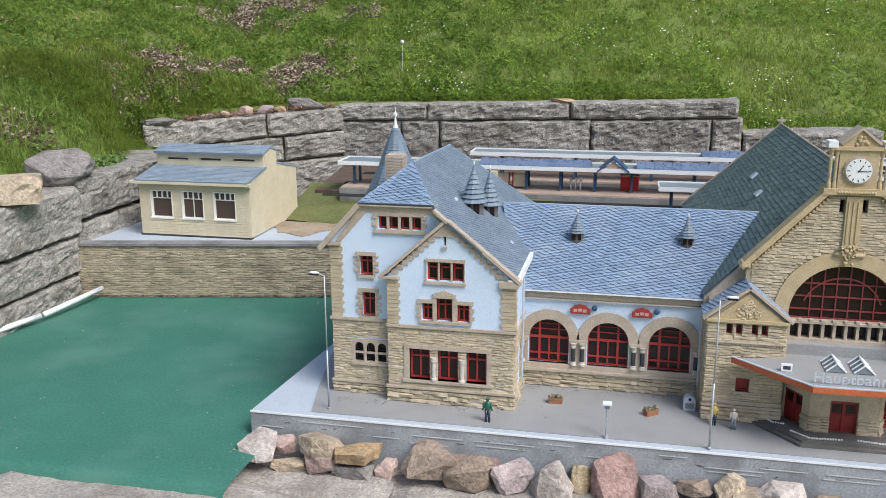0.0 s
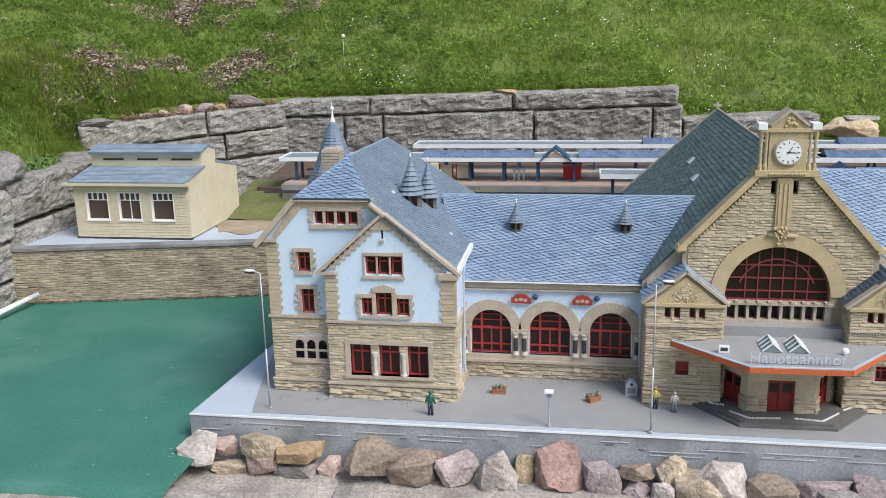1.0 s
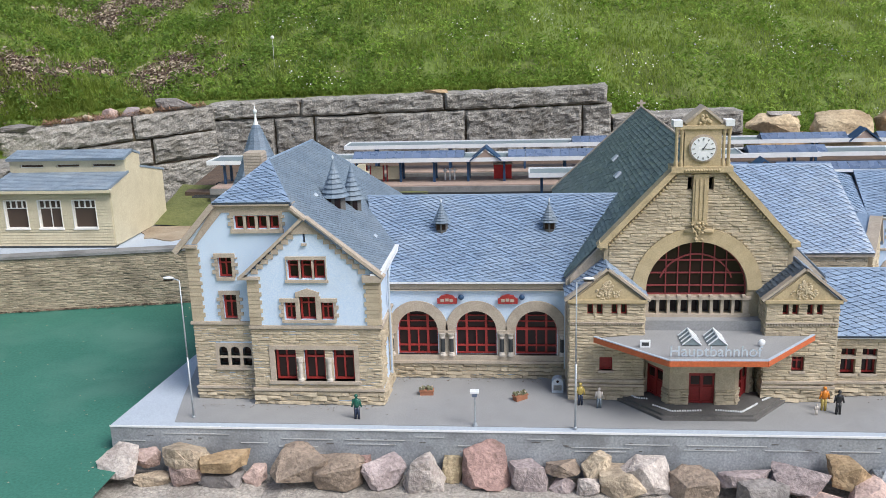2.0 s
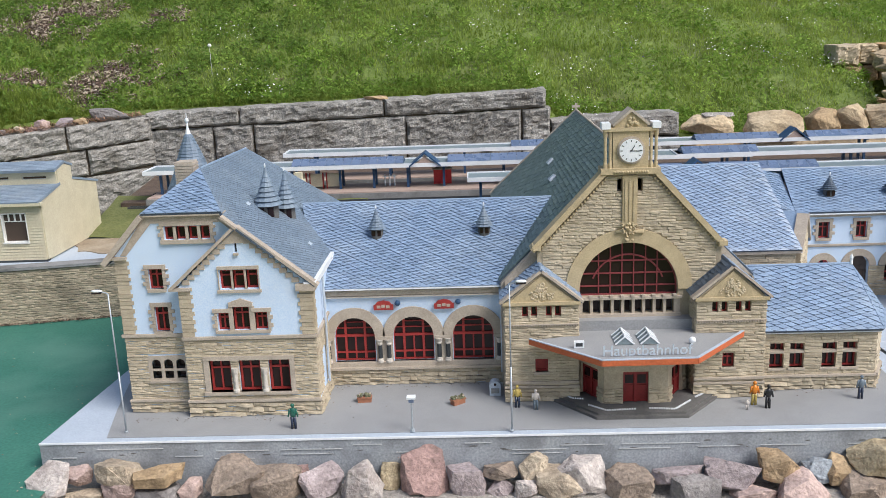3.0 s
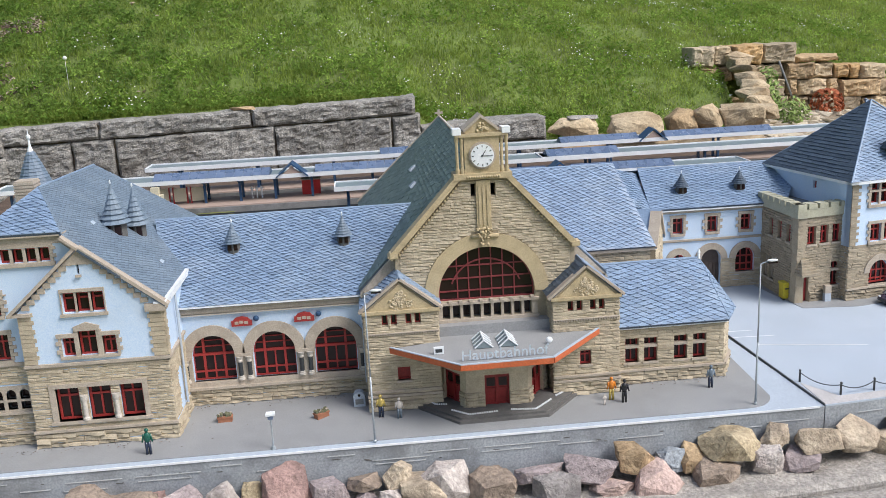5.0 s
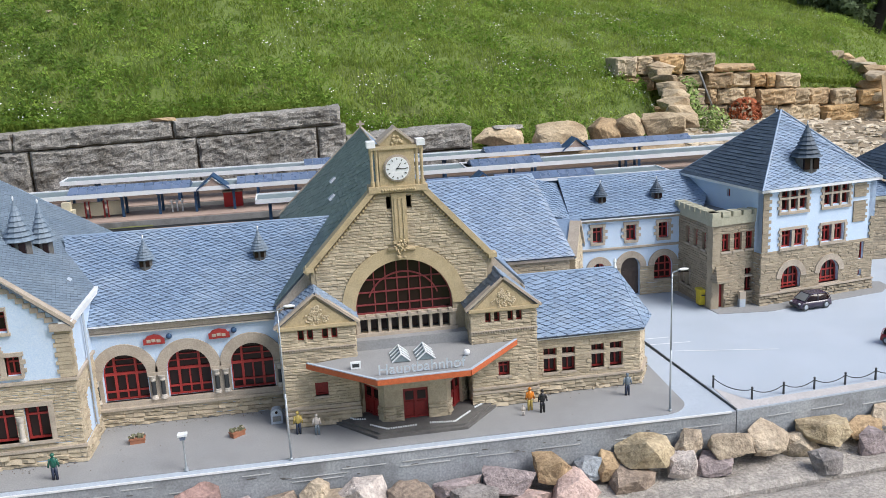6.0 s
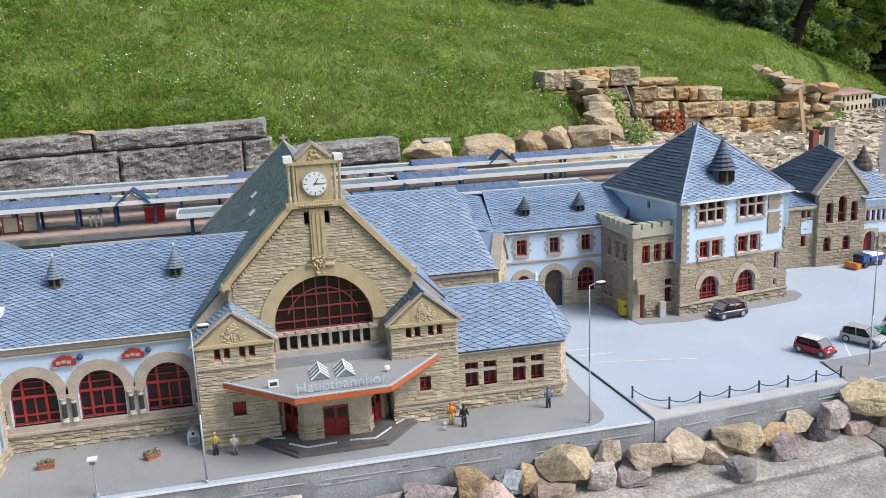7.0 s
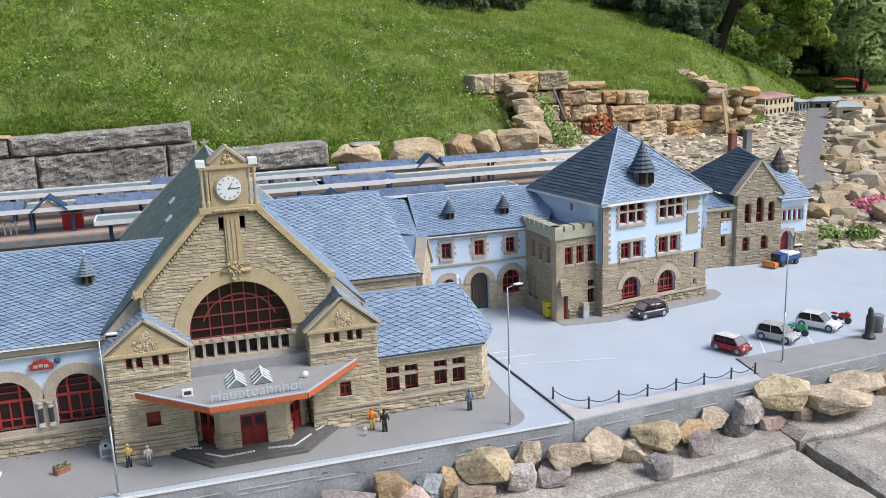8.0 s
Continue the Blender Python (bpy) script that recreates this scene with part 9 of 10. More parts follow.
def weed_clump(x, y, z, rx, ry, rz, count, leaf, mat, seed, label):
    rng = np.random.default_rng(seed)
    d = rng.normal(size=(count, 3))
    d /= np.linalg.norm(d, axis=1, keepdims=True)
    p = np.array([x, y, z]) + d * np.array([rx, ry, rz]) * rng.uniform(0.2, 1, count)[:, None] ** 0.5
    nrm = d * 0.5 + rng.normal(size=(count, 3)) * 0.5 + np.array([0, -0.2, 0.5])
    nrm /= np.linalg.norm(nrm, axis=1, keepdims=True)
    s_ = np.cross(nrm, rng.normal(size=(count, 3)))
    s_ /= np.linalg.norm(s_, axis=1, keepdims=True)
    t_ = np.cross(nrm, s_)
    q = (leaf * rng.uniform(0.6, 1.4, count))[:, None]
    verts = np.stack([p - s_ * q, p - t_ * q * 0.4, p + s_ * q, p + t_ * q * 0.4], 1).reshape(-1, 3)
    me = bpy.data.meshes.new("weed_clump")
    me.from_pydata(verts.tolist(), [], [(4 * i, 4 * i + 1, 4 * i + 2, 4 * i + 3) for i in range(count)])
    me.materials.append(mat)
    return tagged(new("weed_clump", me), label=label, category="weeds")


weed_clump(2.60, 3.85, 0.50, 0.10, 0.16, 0.20, 700, 0.020, M_CORNER, 1, "light green weeds in the corner of the stone wall")
weed_clump(2.72, 3.70, 0.36, 0.14, 0.16, 0.12, 700, 0.018, M_CORNER, 2, "light green weeds at the foot of the stone wall")
weed_clump(3.25, 1.47, -0.02, 0.10, 0.07, 0.06, 500, 0.016, M_CORNER, 3, "light green weeds among the rubble")
weed_clump(3.45, 1.42, -0.02, 0.11, 0.07, 0.06, 500, 0.016, M_CORNER, 4, "light green weeds among the rubble")
M_BLOOM = material("pink_petal", (0.72, 0.26, 0.32), (0.60, 0.18, 0.25), 20, 0.7, 0.0, 60, vary=0.3)
weed_clump(3.82, 1.74, 0.05, 0.16, 0.10, 0.07, 700, 0.016, M_BLOOM, 5, "cushion of pink flowers among the rubble")
for i in range(4):
    weed_clump(-3.14 - 0.02 * (i % 2), 1.18 + 0.10 * i, 0.45, 0.06, 0.08, 0.05, 160, 0.014, M_WEED_D, 20 + i, "green weeds growing over the top of the granite wall")
# grey pipe down the wall
bm = bmesh.new()
tube(bm, (2.77, 4.00, 0.71), (2.89, 3.98, 0.40), 0.008, 0.008, 8)
tagged(part("downpipe", bm, M_CONC, smooth=True), label="grey pipe leaning on the sandstone wall", category="pipe")
# pine cone heap
M_RUST = material("rusty_cone_scales", (0.42, 0.12, 0.05), (0.26, 0.07, 0.03), 40, 0.8, 0.4, 150, vary=0.3, depth=0.002)
bm = bmesh.new()
rnd = random.Random(4)
for i in range(170):
    a, b = rnd.uniform(0, 2 * math.pi), math.acos(rnd.uniform(-0.3, 1))
    d = Vector((math.sin(b) * math.cos(a), math.sin(b) * math.sin(a), math.cos(b)))
    p = Vector((3.13, 3.95, 0.37)) + Vector((d.x * 0.11, d.y * 0.09, d.z * 0.11))
    s = d.orthogonal().normalized() * 0.018
    t = d.cross(s).normalized() * 0.022
    poly(bm, p - s, p + d * 0.012 - t * 0.3, p + s, p + t + d * 0.022)
tagged(part("rusty_plant", bm, M_RUST), label="round rust-coloured plant against the stone wall", category="plant")

# rubble between the houses and the upper wall
rubble = thing("rubble", 3.6, 2.4, 0.1, "field of flat pale sandstone rubble", "rubble", kind="structure")
M_RUB = material("pale_rubble_stone", (0.60, 0.53, 0.42), (0.48, 0.41, 0.31), 14, 0.9, 0.8, 80, vary=0.22, stain=(0.22, 0.17, 0.12), stain_scale=9, stain_amount=0.4, depth=0.005)
shapes = []
M_GRAVEL = material("grey_gravel", (0.25, 0.24, 0.245), (0.165, 0.158, 0.16), 40, 0.95, 0.8, 160, depth=0.003)
for i in range(7):
    rnd = random.Random(200 + i)
    bm = bmesh.new()
    for _ in range(11):
        a = rnd.uniform(0, 6.283)
        bm.verts.new((0.08 * math.cos(a) * rnd.uniform(0.7, 1), 0.058 * math.sin(a) * rnd.uniform(0.7, 1), rnd.choice((0.0, 0.036)) + rnd.uniform(0, 0.010)))
    bmesh.ops.convex_hull(bm, input=bm.verts[:])
    bmesh.ops.delete(bm, geom=[v for v in bm.verts if not v.link_faces], context='VERTS')
    bm.normal_update()
    me = bpy.data.meshes.new("rubble_stone")
    bm.to_mesh(me)
    bm.free()
    me.materials.append(M_RUB)
    shapes.append(me)


WAY = ((3.46, 1.75, 0.14), (3.80, 2.20, 0.14), (4.36, 2.98, 0.095), (5.11, 3.85, 0.11), (7.12, 6.2, 0.15), (8.3, 7.6, 0.18))


def way_at(y):
    for (x0, y0, w0), (x1, y1, w1) in zip(WAY, WAY[1:]):
        if y <= y1:
            t = (y - y0) / (y1 - y0)
            return x0 + (x1 - x0) * t, w0 + (w1 - w0) * t
    return WAY[-1][0], WAY[-1][2]


def on_path(x, y):
    c, w = way_at(y)
    return abs(x - c) < w + 0.03 and 2.35 < y < 7.6


def stony(x, y):
    return y < retaining(x) - 0.08 and (y > 1.68 or (x > 3.15 + 0.3 * (y < 0.5) and y > 0.2)) and x > 2.2


rnd = random.Random(12)
places = []
while len(places) < 9500:
    y = rnd.uniform(0.0, 1.0) ** 1.3 * 8.0 - 0.1
    x = 2.25 + rnd.uniform(0, 1) * (1.6 + 0.95 * max(y, 0))
    if not stony(x, y) or on_path(x, y):
        continue
    s = rnd.uniform(0.28, 0.72) * (0.90 + 0.07 * max(0, y - 2))
    if rnd.uniform(0, 1) < 0.06:
        s *= 1.45
    places.append((x, y, s))
places.sort(key=lambda q: q[1])
M_RUB_BED = material("stony_soil", (0.33, 0.27, 0.19), (0.22, 0.18, 0.13), 20, 0.95, 1.0, 90, depth=0.01)
verts, faces = [], []
for count, (x, y, s) in enumerate(places):
    src = shapes[count % 7]
    m = pose(x, y, height(x, y) - 0.008, rnd.uniform(-14, 14), rnd.uniform(-14, 14), rnd.uniform(0, 360)) @ Matrix.Diagonal((s, s * rnd.uniform(0.7, 1.2), s * rnd.uniform(0.5, 1.2), 1))
    if count < 280:
        ob = new("rubble_stone", src)
        ob.parent = rubble
        ob.matrix_parent_inverse = base_of(rubble)
        ob.matrix_basis = m
    else:
        i = len(verts)
        verts += [m @ v.co for v in src.vertices]
        faces += [tuple(i + q for q in p.vertices) for p in src.polygons]
me = bpy.data.meshes.new("rubble_rest")
me.from_pydata(verts, [], faces)
me.materials.append(M_RUB)
ob = new("rubble_rest", me)
ob.parent = rubble
ob.matrix_parent_inverse = base_of(rubble)
tagged(ob, kind="stuff", label="many flat pale rubble stones")
# stony soil under the rubble
bm = bmesh.new()
for j in range(90):
    for i in range(80):
        x, y = 2.2 + i * 0.10, 0.2 + j * 0.09
        if all(stony(p, q) for p, q in ((x, y), (x + 0.1, y), (x, y + 0.09), (x + 0.1, y + 0.09))):
            poly(bm, *[(p, q, height(p, q) + 0.006) for p, q in ((x, y), (x + 0.1, y), (x + 0.1, y + 0.09), (x, y + 0.09))])
bmesh.ops.remove_doubles(bm, verts=bm.verts[:], dist=0.001)
part("stony_soil", bm, M_RUB_BED, rubble, "pale stony soil")
# layered rockery along the far side of the path
rnd = random.Random(19)
for i in range(190):
    t = rnd.uniform(0, 1)
    y = 1.55 + 5.0 * t ** 1.3
    c, w = way_at(max(y, 1.75))
    off = rnd.uniform(0.0, 1.0) ** 1.2
    x = c + w + 0.08 + (0.85 + 0.7 * t) * off
    if y < 2.3:
        x -= 0.35 * rnd.uniform(0, 1)
    size = rnd.uniform(0.08, 0.25) * (1 + 0.3 * t)
    boulder("edge_block", x, y, height(x, y) - 0.02 + 0.10 * off * rnd.uniform(0.2, 1), size, size * rnd.uniform(0.55, 0.9), size * rnd.uniform(0.25, 0.6), rnd.choice((M_STONE_P, M_RUB, M_STONE_G, M_YSTONE)), "", 160 + i, rnd.uniform(-60, 60), parent=rubble, detail=2)
# grey path through the rubble
bm = bmesh.new()
rows = []
for i in range(54):
    y = 2.30 + i * 0.1
    c, w = way_at(y)
    rows.append([bm.verts.new((c + q * w + 0.02 * noise.noise(Vector((y * 3, q, 4))), y, height(c, y) + 0.016)) for q in (-1, -0.33, 0.33, 1)])
for a, b in zip(rows, rows[1:]):
    for q in range(3):
        bm.faces.new((a[q], a[q + 1], b[q + 1], b[q]))
tagged(part("path", bm, M_GRAVEL), label="narrow grey gravel path between rubble", category="path", kind="structure")

# rocks on the granite walls
on_west = lambda u, n: tuple(WEST.at(u, 0.536, -n))
for (x, y, z), sx, sy, sz, c, seed in (((-3.10, 0.98, 0.405), 0.27, 0.22, 0.17, 'G', 301), ((-3.10, 0.55, 0.41), 0.42, 0.25, 0.12, 'T', 302), (on_west(0.62, 0.10), 0.11, 0.08, 0.055, 'P', 303), (on_west(0.74, 0.08), 0.12, 0.09, 0.055, 'M', 304), (on_west(0.50, 0.09), 0.07, 0.06, 0.04, 'T', 305), (on_west(1.02, 0.10), 0.24, 0.12, 0.075, 'G', 306), (on_west(0.40, 0.08), 0.09, 0.08, 0.03, 'W', 307), (on_west(0.10, 0.06), 0.24, 0.14, 0.035, 'G', 308), (on_west(0.84, 0.06), 0.08, 0.06, 0.04, 'O', 309), (on_west(0.56, 0.06), 0.06, 0.05, 0.03, 'R', 310)):
    boulder("rock", x, y, z, sx, sy, sz, ROCKS[c][0], ROCKS[c][1] + " lying on the granite wall", seed, seed % 30, "rocks on the granite wall", sharp=seed not in (301, 305))

# ---- meadow ----
def blades(name, count, zone, seed, tall=(0.03, 0.085), wide=(0.0022, 0.0045), mat=None, label="", keep=None, clump=0.0):
    """Many bent grass blades as one mesh."""
    rng = np.random.default_rng(seed)
    pts = []
    while len(pts) < count:
        x, y = rng.uniform(zone[0], zone[1]), zone[2] + (zone[3] - zone[2]) * rng.uniform(0, 1) ** 1.35
        if behind(x, y) < -0.04 or (keep and not keep(x, y, rng)):
            continue
        pts.append((x, y, surface(x, y)))
    p = np.array(pts)
    n = len(p)
    a = rng.uniform(0, 2 * np.pi, n)
    lean = rng.uniform(0.45, 1.6, n)
    patch = np.array([0.75 + 0.6 * noise.noise(Vector((q[0] * 2.2, q[1] * 2.2, 5))) for q in pts])
    h = rng.uniform(*tall, n) * np.clip(patch, 0.45, 1.3)
    w = rng.uniform(*wide, n) * (1 + 0.06 * np.maximum(p[:, 1] - 3, 0))
    side = np.stack([np.cos(a + 1.57), np.sin(a + 1.57), 0 * a], 1) * w[:, None]
    out = np.stack([np.cos(a), np.sin(a), 0 * a], 1)
    up = np.array([0, 0, 1.0])
    mid_p = p + out * (h * lean * 0.3)[:, None] + up * (h * 0.6)[:, None]
    tip = p + out * (h * lean)[:, None] + up * (h * (1 - 0.42 * lean))[:, None]
    base = p - up * 0.005
    verts = np.stack([base - side, base + side, mid_p + side * 0.8, mid_p - side * 0.8, tip], 1).reshape(-1, 3)
    i = np.arange(n)[:, None] * 5
    me = bpy.data.meshes.new(name)
    loops = np.concatenate([i + [0, 1, 2, 3], i + [3, 2, 4]], 1).ravel()
    me.vertices.add(len(verts))
    me.vertices.foreach_set("co", verts.ravel())
    me.loops.add(len(loops))
    me.loops.foreach_set("vertex_index", loops.astype(np.int32))
    me.polygons.add(2 * n)
    starts = np.stack([np.arange(n) * 7, np.arange(n) * 7 + 4], 1).ravel()
    me.polygons.foreach_set("loop_start", starts.astype(np.int32))
    me.update()
    me.validate()
    me.materials.append(mat)
    return tagged(new(name, me), label=label, category="grass", kind="stuff")


def leafy(name, a, b, vary):
    """A leaf: it lets part of the light through."""
    m = material(name, a, b, 1.3, 0.85, 0.0, 9, vary=vary, spec=0.06)
    nt = m.node_tree
    bsdf, out = nt.nodes["Principled BSDF"], nt.nodes["Material Output"]
    thin = nt.nodes.new("ShaderNodeBsdfTranslucent")
    both = nt.nodes.new("ShaderNodeMixShader")
    both.inputs[0].default_value = 0.55
    nt.links.new(bsdf.inputs["Base Color"].links[0].from_socket, thin.inputs["Color"])
    nt.links.new(bsdf.outputs[0], both.inputs[1])
    nt.links.new(thin.outputs[0], both.inputs[2])
    nt.links.new(both.outputs[0], out.inputs["Surface"])
    return m


BARE = ((-3.85, 1.92, 0.15), (-3.83, 2.40, 0.24), (-3.60, 2.95, 0.24), (-3.3, 3.3, 0.15), (-2.88, 3.40, 0.25), (-3.70, 4.45, 0.36), (-3.4, 4.6, 0.22), (-2.75, 4.45, 0.15), (-3.5, 1.2, 0.15))


def bare(x, y):
    """How bare the soil is, 0 to 1."""
    n = 0.45 * noise.noise(Vector((x * 3.0, y * 3.0, 2))) + 0.55 * noise.noise(Vector((x * 9.0, y * 9.0, 2)))
    f = max(math.exp(-((x - a) ** 2 + ((y - b) * 0.9) ** 2) / (1.35 * r * r)) for a, b, r in BARE) if x < -1.6 else 0.0
    return max(0.0, min(1.0, (f + n - 0.30) * 2.0))


def thin(x, y):
    """Where the sward is thin, 0 to 1."""
    return max(0.0, min(1.0, (noise.noise(Vector((x * 5.0, y * 4.0, 11))) + 0.5 * noise.noise(Vector((x * 13.0, y * 11.0, 12))) - 0.12) * 3.0))


bm = bmesh.new()
for j in range(96):
    for i in range(60):
        x, y = -4.6 + i * 0.05, 0.9 + j * 0.05
        if bare(x + 0.025, y + 0.025) > 0.62 and y > retaining(x) + 0.06:
            poly(bm, *[(p, q, height(p, q) + 0.006) for p, q in ((x, y), (x + 0.05, y), (x + 0.05, y + 0.05), (x, y + 0.05))])
bmesh.ops.remove_doubles(bm, verts=bm.verts[:], dist=0.001)
tagged(part("soil_patch", bm, M_SOIL), label="patches of bare brown soil on the slope", category="soil", kind="structure")
M_GRASS = leafy("meadow_grass", (0.205, 0.285, 0.052), (0.33, 0.41, 0.098), 0.09)
M_GRASS_R = leafy("rank_grass", (0.19, 0.285, 0.055), (0.31, 0.41, 0.11), 0.15)
M_GRASS_Y = leafy("pale_grass", (0.29, 0.38, 0.10), (0.22, 0.32, 0.07), 0.2)
blades("grass", 270000, (-6.5, 8.5, 2.0, 9.5), 21, (0.022, 0.060), (0.0020, 0.0040), mat=M_GRASS, label="dense green meadow grass", keep=lambda x, y, r: r.uniform() > max(0.86 * bare(x, y), 0.65 * thin(x, y)))
blades("grass", 40000, (-6.0, -3.1, -0.6, 2.3), 22, (0.025, 0.06), (0.0014, 0.003), mat=M_GRASS_R, label="dense green meadow grass", keep=lambda x, y, r: r.uniform() > 0.9 * bare(x, y))
blades("grass", 26000, (7.0, 13.0, 7.5, 15.0), 24, (0.04, 0.09), (0.006, 0.011), mat=M_GRASS, label="meadow grass at the edge of the wood")
blades("long_grass", 5200, (-3.9, -3.10, 0.9, 2.5), 25, (0.05, 0.12), (0.0014, 0.0028), M_GRASS_R, "long green grass behind the granite wall")
blades("edge_grass", 20000, (-3.6, 2.3, 2.35, 3.30), 27, (0.03, 0.075), (0.0018, 0.0034), M_GRASS, "short grass along the top of the granite walls", keep=lambda x, y, r: y - retaining(x) < 0.20)
blades("long_grass", 15000, (-4.1, -2.5, 1.7, 3.0), 28, (0.04, 0.10), (0.0016, 0.0032), M_GRASS, "long green grass behind the granite wall", keep=lambda x, y, r: y - retaining(x) < 0.35)
blades("long_grass", 7000, (-3.72, -3.05, 1.45, 2.55), 29, (0.04, 0.09), (0.0016, 0.0030), M_GRASS, "long grass hanging over the end of the granite wall", keep=lambda x, y, r: behind(x, y) < 0.10)
blades("long_grass", 3000, (2.9, 4.6, 4.215, 4.33), 26, (0.05, 0.10), (0.002, 0.004), M_GRASS, "long green grass hanging over the sandstone wall")
blades("tall_grass", 16000, (-6.0, 6.5, 2.4, 7.0), 23, (0.06, 0.13), (0.0014, 0.0026), M_GRASS_Y, "tufts of taller pale grass", keep=lambda x, y, r: noise.noise(Vector((x * 5, y * 5, 9))) > 0.22)


def scatter(name, count, zone, seed, size, mat, label, category, keep=None, lift=(0.0, 0.0), flat_=0.6, aspect=0.7):
    """Many small leaf or petal shapes as one mesh."""
    rnd = random.Random(seed)
    verts, faces = [], []
    tries = 0
    while len(faces) < count and tries < count * 40:
        tries += 1
        x, y = rnd.uniform(zone[0], zone[1]), rnd.uniform(zone[2], zone[3])
        if behind(x, y) < 0.0 or (keep and not keep(x, y, rnd)):
            continue
        p = Vector((x, y, surface(x, y) + rnd.uniform(*lift)))
        nrm = Vector((rnd.gauss(0, flat_), rnd.gauss(0, flat_) - 0.3, 1)).normalized()
        s = nrm.orthogonal().normalized()
        s.rotate(Matrix.Rotation(rnd.uniform(0, 6.28), 3, nrm))
        t = nrm.cross(s)
        k = rnd.uniform(*size)
        i = len(verts)
        verts += [p - s * k, p - t * k * aspect * 0.6 + nrm * k * 0.2, p + s * k, p + t * k * aspect * 0.6 + nrm * k * 0.2]
        faces.append((i, i + 1, i + 2, i + 3))
    me = bpy.data.meshes.new(name)
    me.from_pydata(verts, [], faces)
    me.materials.append(mat)
    return tagged(new(name, me), label=label, category=category, kind="stuff")


M_DRY = material("dry_leaves", (0.17, 0.115, 0.085), (0.085, 0.058, 0.044), 30, 0.9, 0.3, 120, vary=0.45)
M_PEB = material("pale_pebble", (0.36, 0.32, 0.26), (0.24, 0.21, 0.17), 30, 0.9, 0.4, 120, vary=0.3)
M_WEED = leafy("broad_weed_leaf", (0.15, 0.26, 0.04), (0.24, 0.35, 0.08), 0.28)
M_PETAL = material("white_petal", (0.80, 0.80, 0.78), (0.72, 0.73, 0.72), 50, 0.7, 0.0, 200)
M_VIOLET = material("violet_petal", (0.32, 0.28, 0.50), (0.26, 0.22, 0.44), 50, 0.7, 0.0, 200)
M_PALELEAF = material("pale_dry_leaves", (0.46, 0.40, 0.31), (0.28, 0.22, 0.16), 30, 0.9, 0.3, 120, vary=0.35)
M_WEED_G = leafy("dark_clover_leaf", (0.13, 0.22, 0.045), (0.22, 0.33, 0.08), 0.35)
scatter("leaf_litter", 18000, (-4.8, -1.6, 0.9, 5.6), 31, (0.006, 0.018), M_DRY, "brown fallen leaves on bare soil", "leaves", lambda x, y, r: bare(x, y) > r.uniform(0.1, 0.8), (0.0, 0.014), 0.5)
scatter("leaf_litter", 4500, (-4.8, -1.6, 0.9, 5.6), 37, (0.007, 0.022), M_PALELEAF, "pale dry leaves and husks among the weeds", "leaves", lambda x, y, r: bare(x, y) > r.uniform(0.0, 0.7) and noise.noise(Vector((x * 6, y * 6, 21))) > -0.12, (0.004, 0.03), 0.6, 0.6)
scatter("clover", 26000, (-5.0, -1.5, 0.9, 5.8), 38, (0.008, 0.022), M_WEED_G, "dark green clover and weeds on the slope", "weeds", lambda x, y, r: noise.noise(Vector((x * 4.5, y * 4.5, 24))) + 0.5 * noise.noise(Vector((x * 12, y * 12, 25))) > 0.02 + 0.25 * bare(x, y), (0.005, 0.06), 0.8)
scatter("pebble", 1300, (-4.6, -1.6, 0.9, 5.6), 36, (0.006, 0.018), M_PEB, "pale pebbles scattered on the bare soil", "pebbles", lambda x, y, r: bare(x, y) > r.uniform(0.05, 0.6), (0.004, 0.016), 0.3, 1.2)
scatter("weed", 18000, (-6.0, 5.0, 2.3, 6.0), 32, (0.010, 0.026), M_WEED, "broad-leaved green weeds in the meadow", "weeds", lambda x, y, r: noise.noise(Vector((x * 1.8, y * 1.8, 4))) + 0.5 * noise.noise(Vector((x * 7, y * 7, 4))) > 0.05 + 0.35 * bare(x, y), (0.01, 0.06), 0.8)
scatter("weed", 6500, (-2.5, 2.1, 3.05, 3.33), 35, (0.008, 0.020), M_WEED, "broad-leaved green weeds along the wall top", "weeds", None, (0.0, 0.05), 0.8)
M_HERB = leafy("light_meadow_herb", (0.27, 0.40, 0.075), (0.36, 0.48, 0.12), 0.2)
scatter("meadow_herb", 15000, (-2.6, 6.5, 3.1, 7.5), 39, (0.008, 0.020), M_HERB, "light green herbs in tufts in the meadow", "weeds", lambda x, y, r: noise.noise(Vector((x * 3.2, y * 3.2, 31))) + 0.4 * noise.noise(Vector((x * 11, y * 11, 32))) > 0.22, (0.02, 0.085), 0.9)
scatter("daisy", 1700, (-2.5, 6.0, 3.05, 6.5), 33, (0.003, 0.0075), M_PETAL, "small white meadow flowers", "flowers", lambda x, y, r: noise.noise(Vector((x * 2.6, y * 2.6, 7))) + 0.5 * noise.noise(Vector((x * 9, y * 9, 8))) > 0.28, (0.04, 0.08), 0.5, 1.4)
scatter("violet", 110, (-1.0, 6.0, 2.8, 6.0), 34, (0.004, 0.007), M_VIOLET, "small violet meadow flowers", "flowers", lambda x, y, r: noise.noise(Vector((x * 2, y * 2, 17))) > 0.42, (0.04, 0.08), 0.5, 1.4)
M_NEEDLE = material("rusty_needles", (0.32, 0.19, 0.12), (0.22, 0.13, 0.08), 40, 0.9, 0.3, 120, vary=0.4)
bm = bmesh.new()
rnd = random.Random(77)
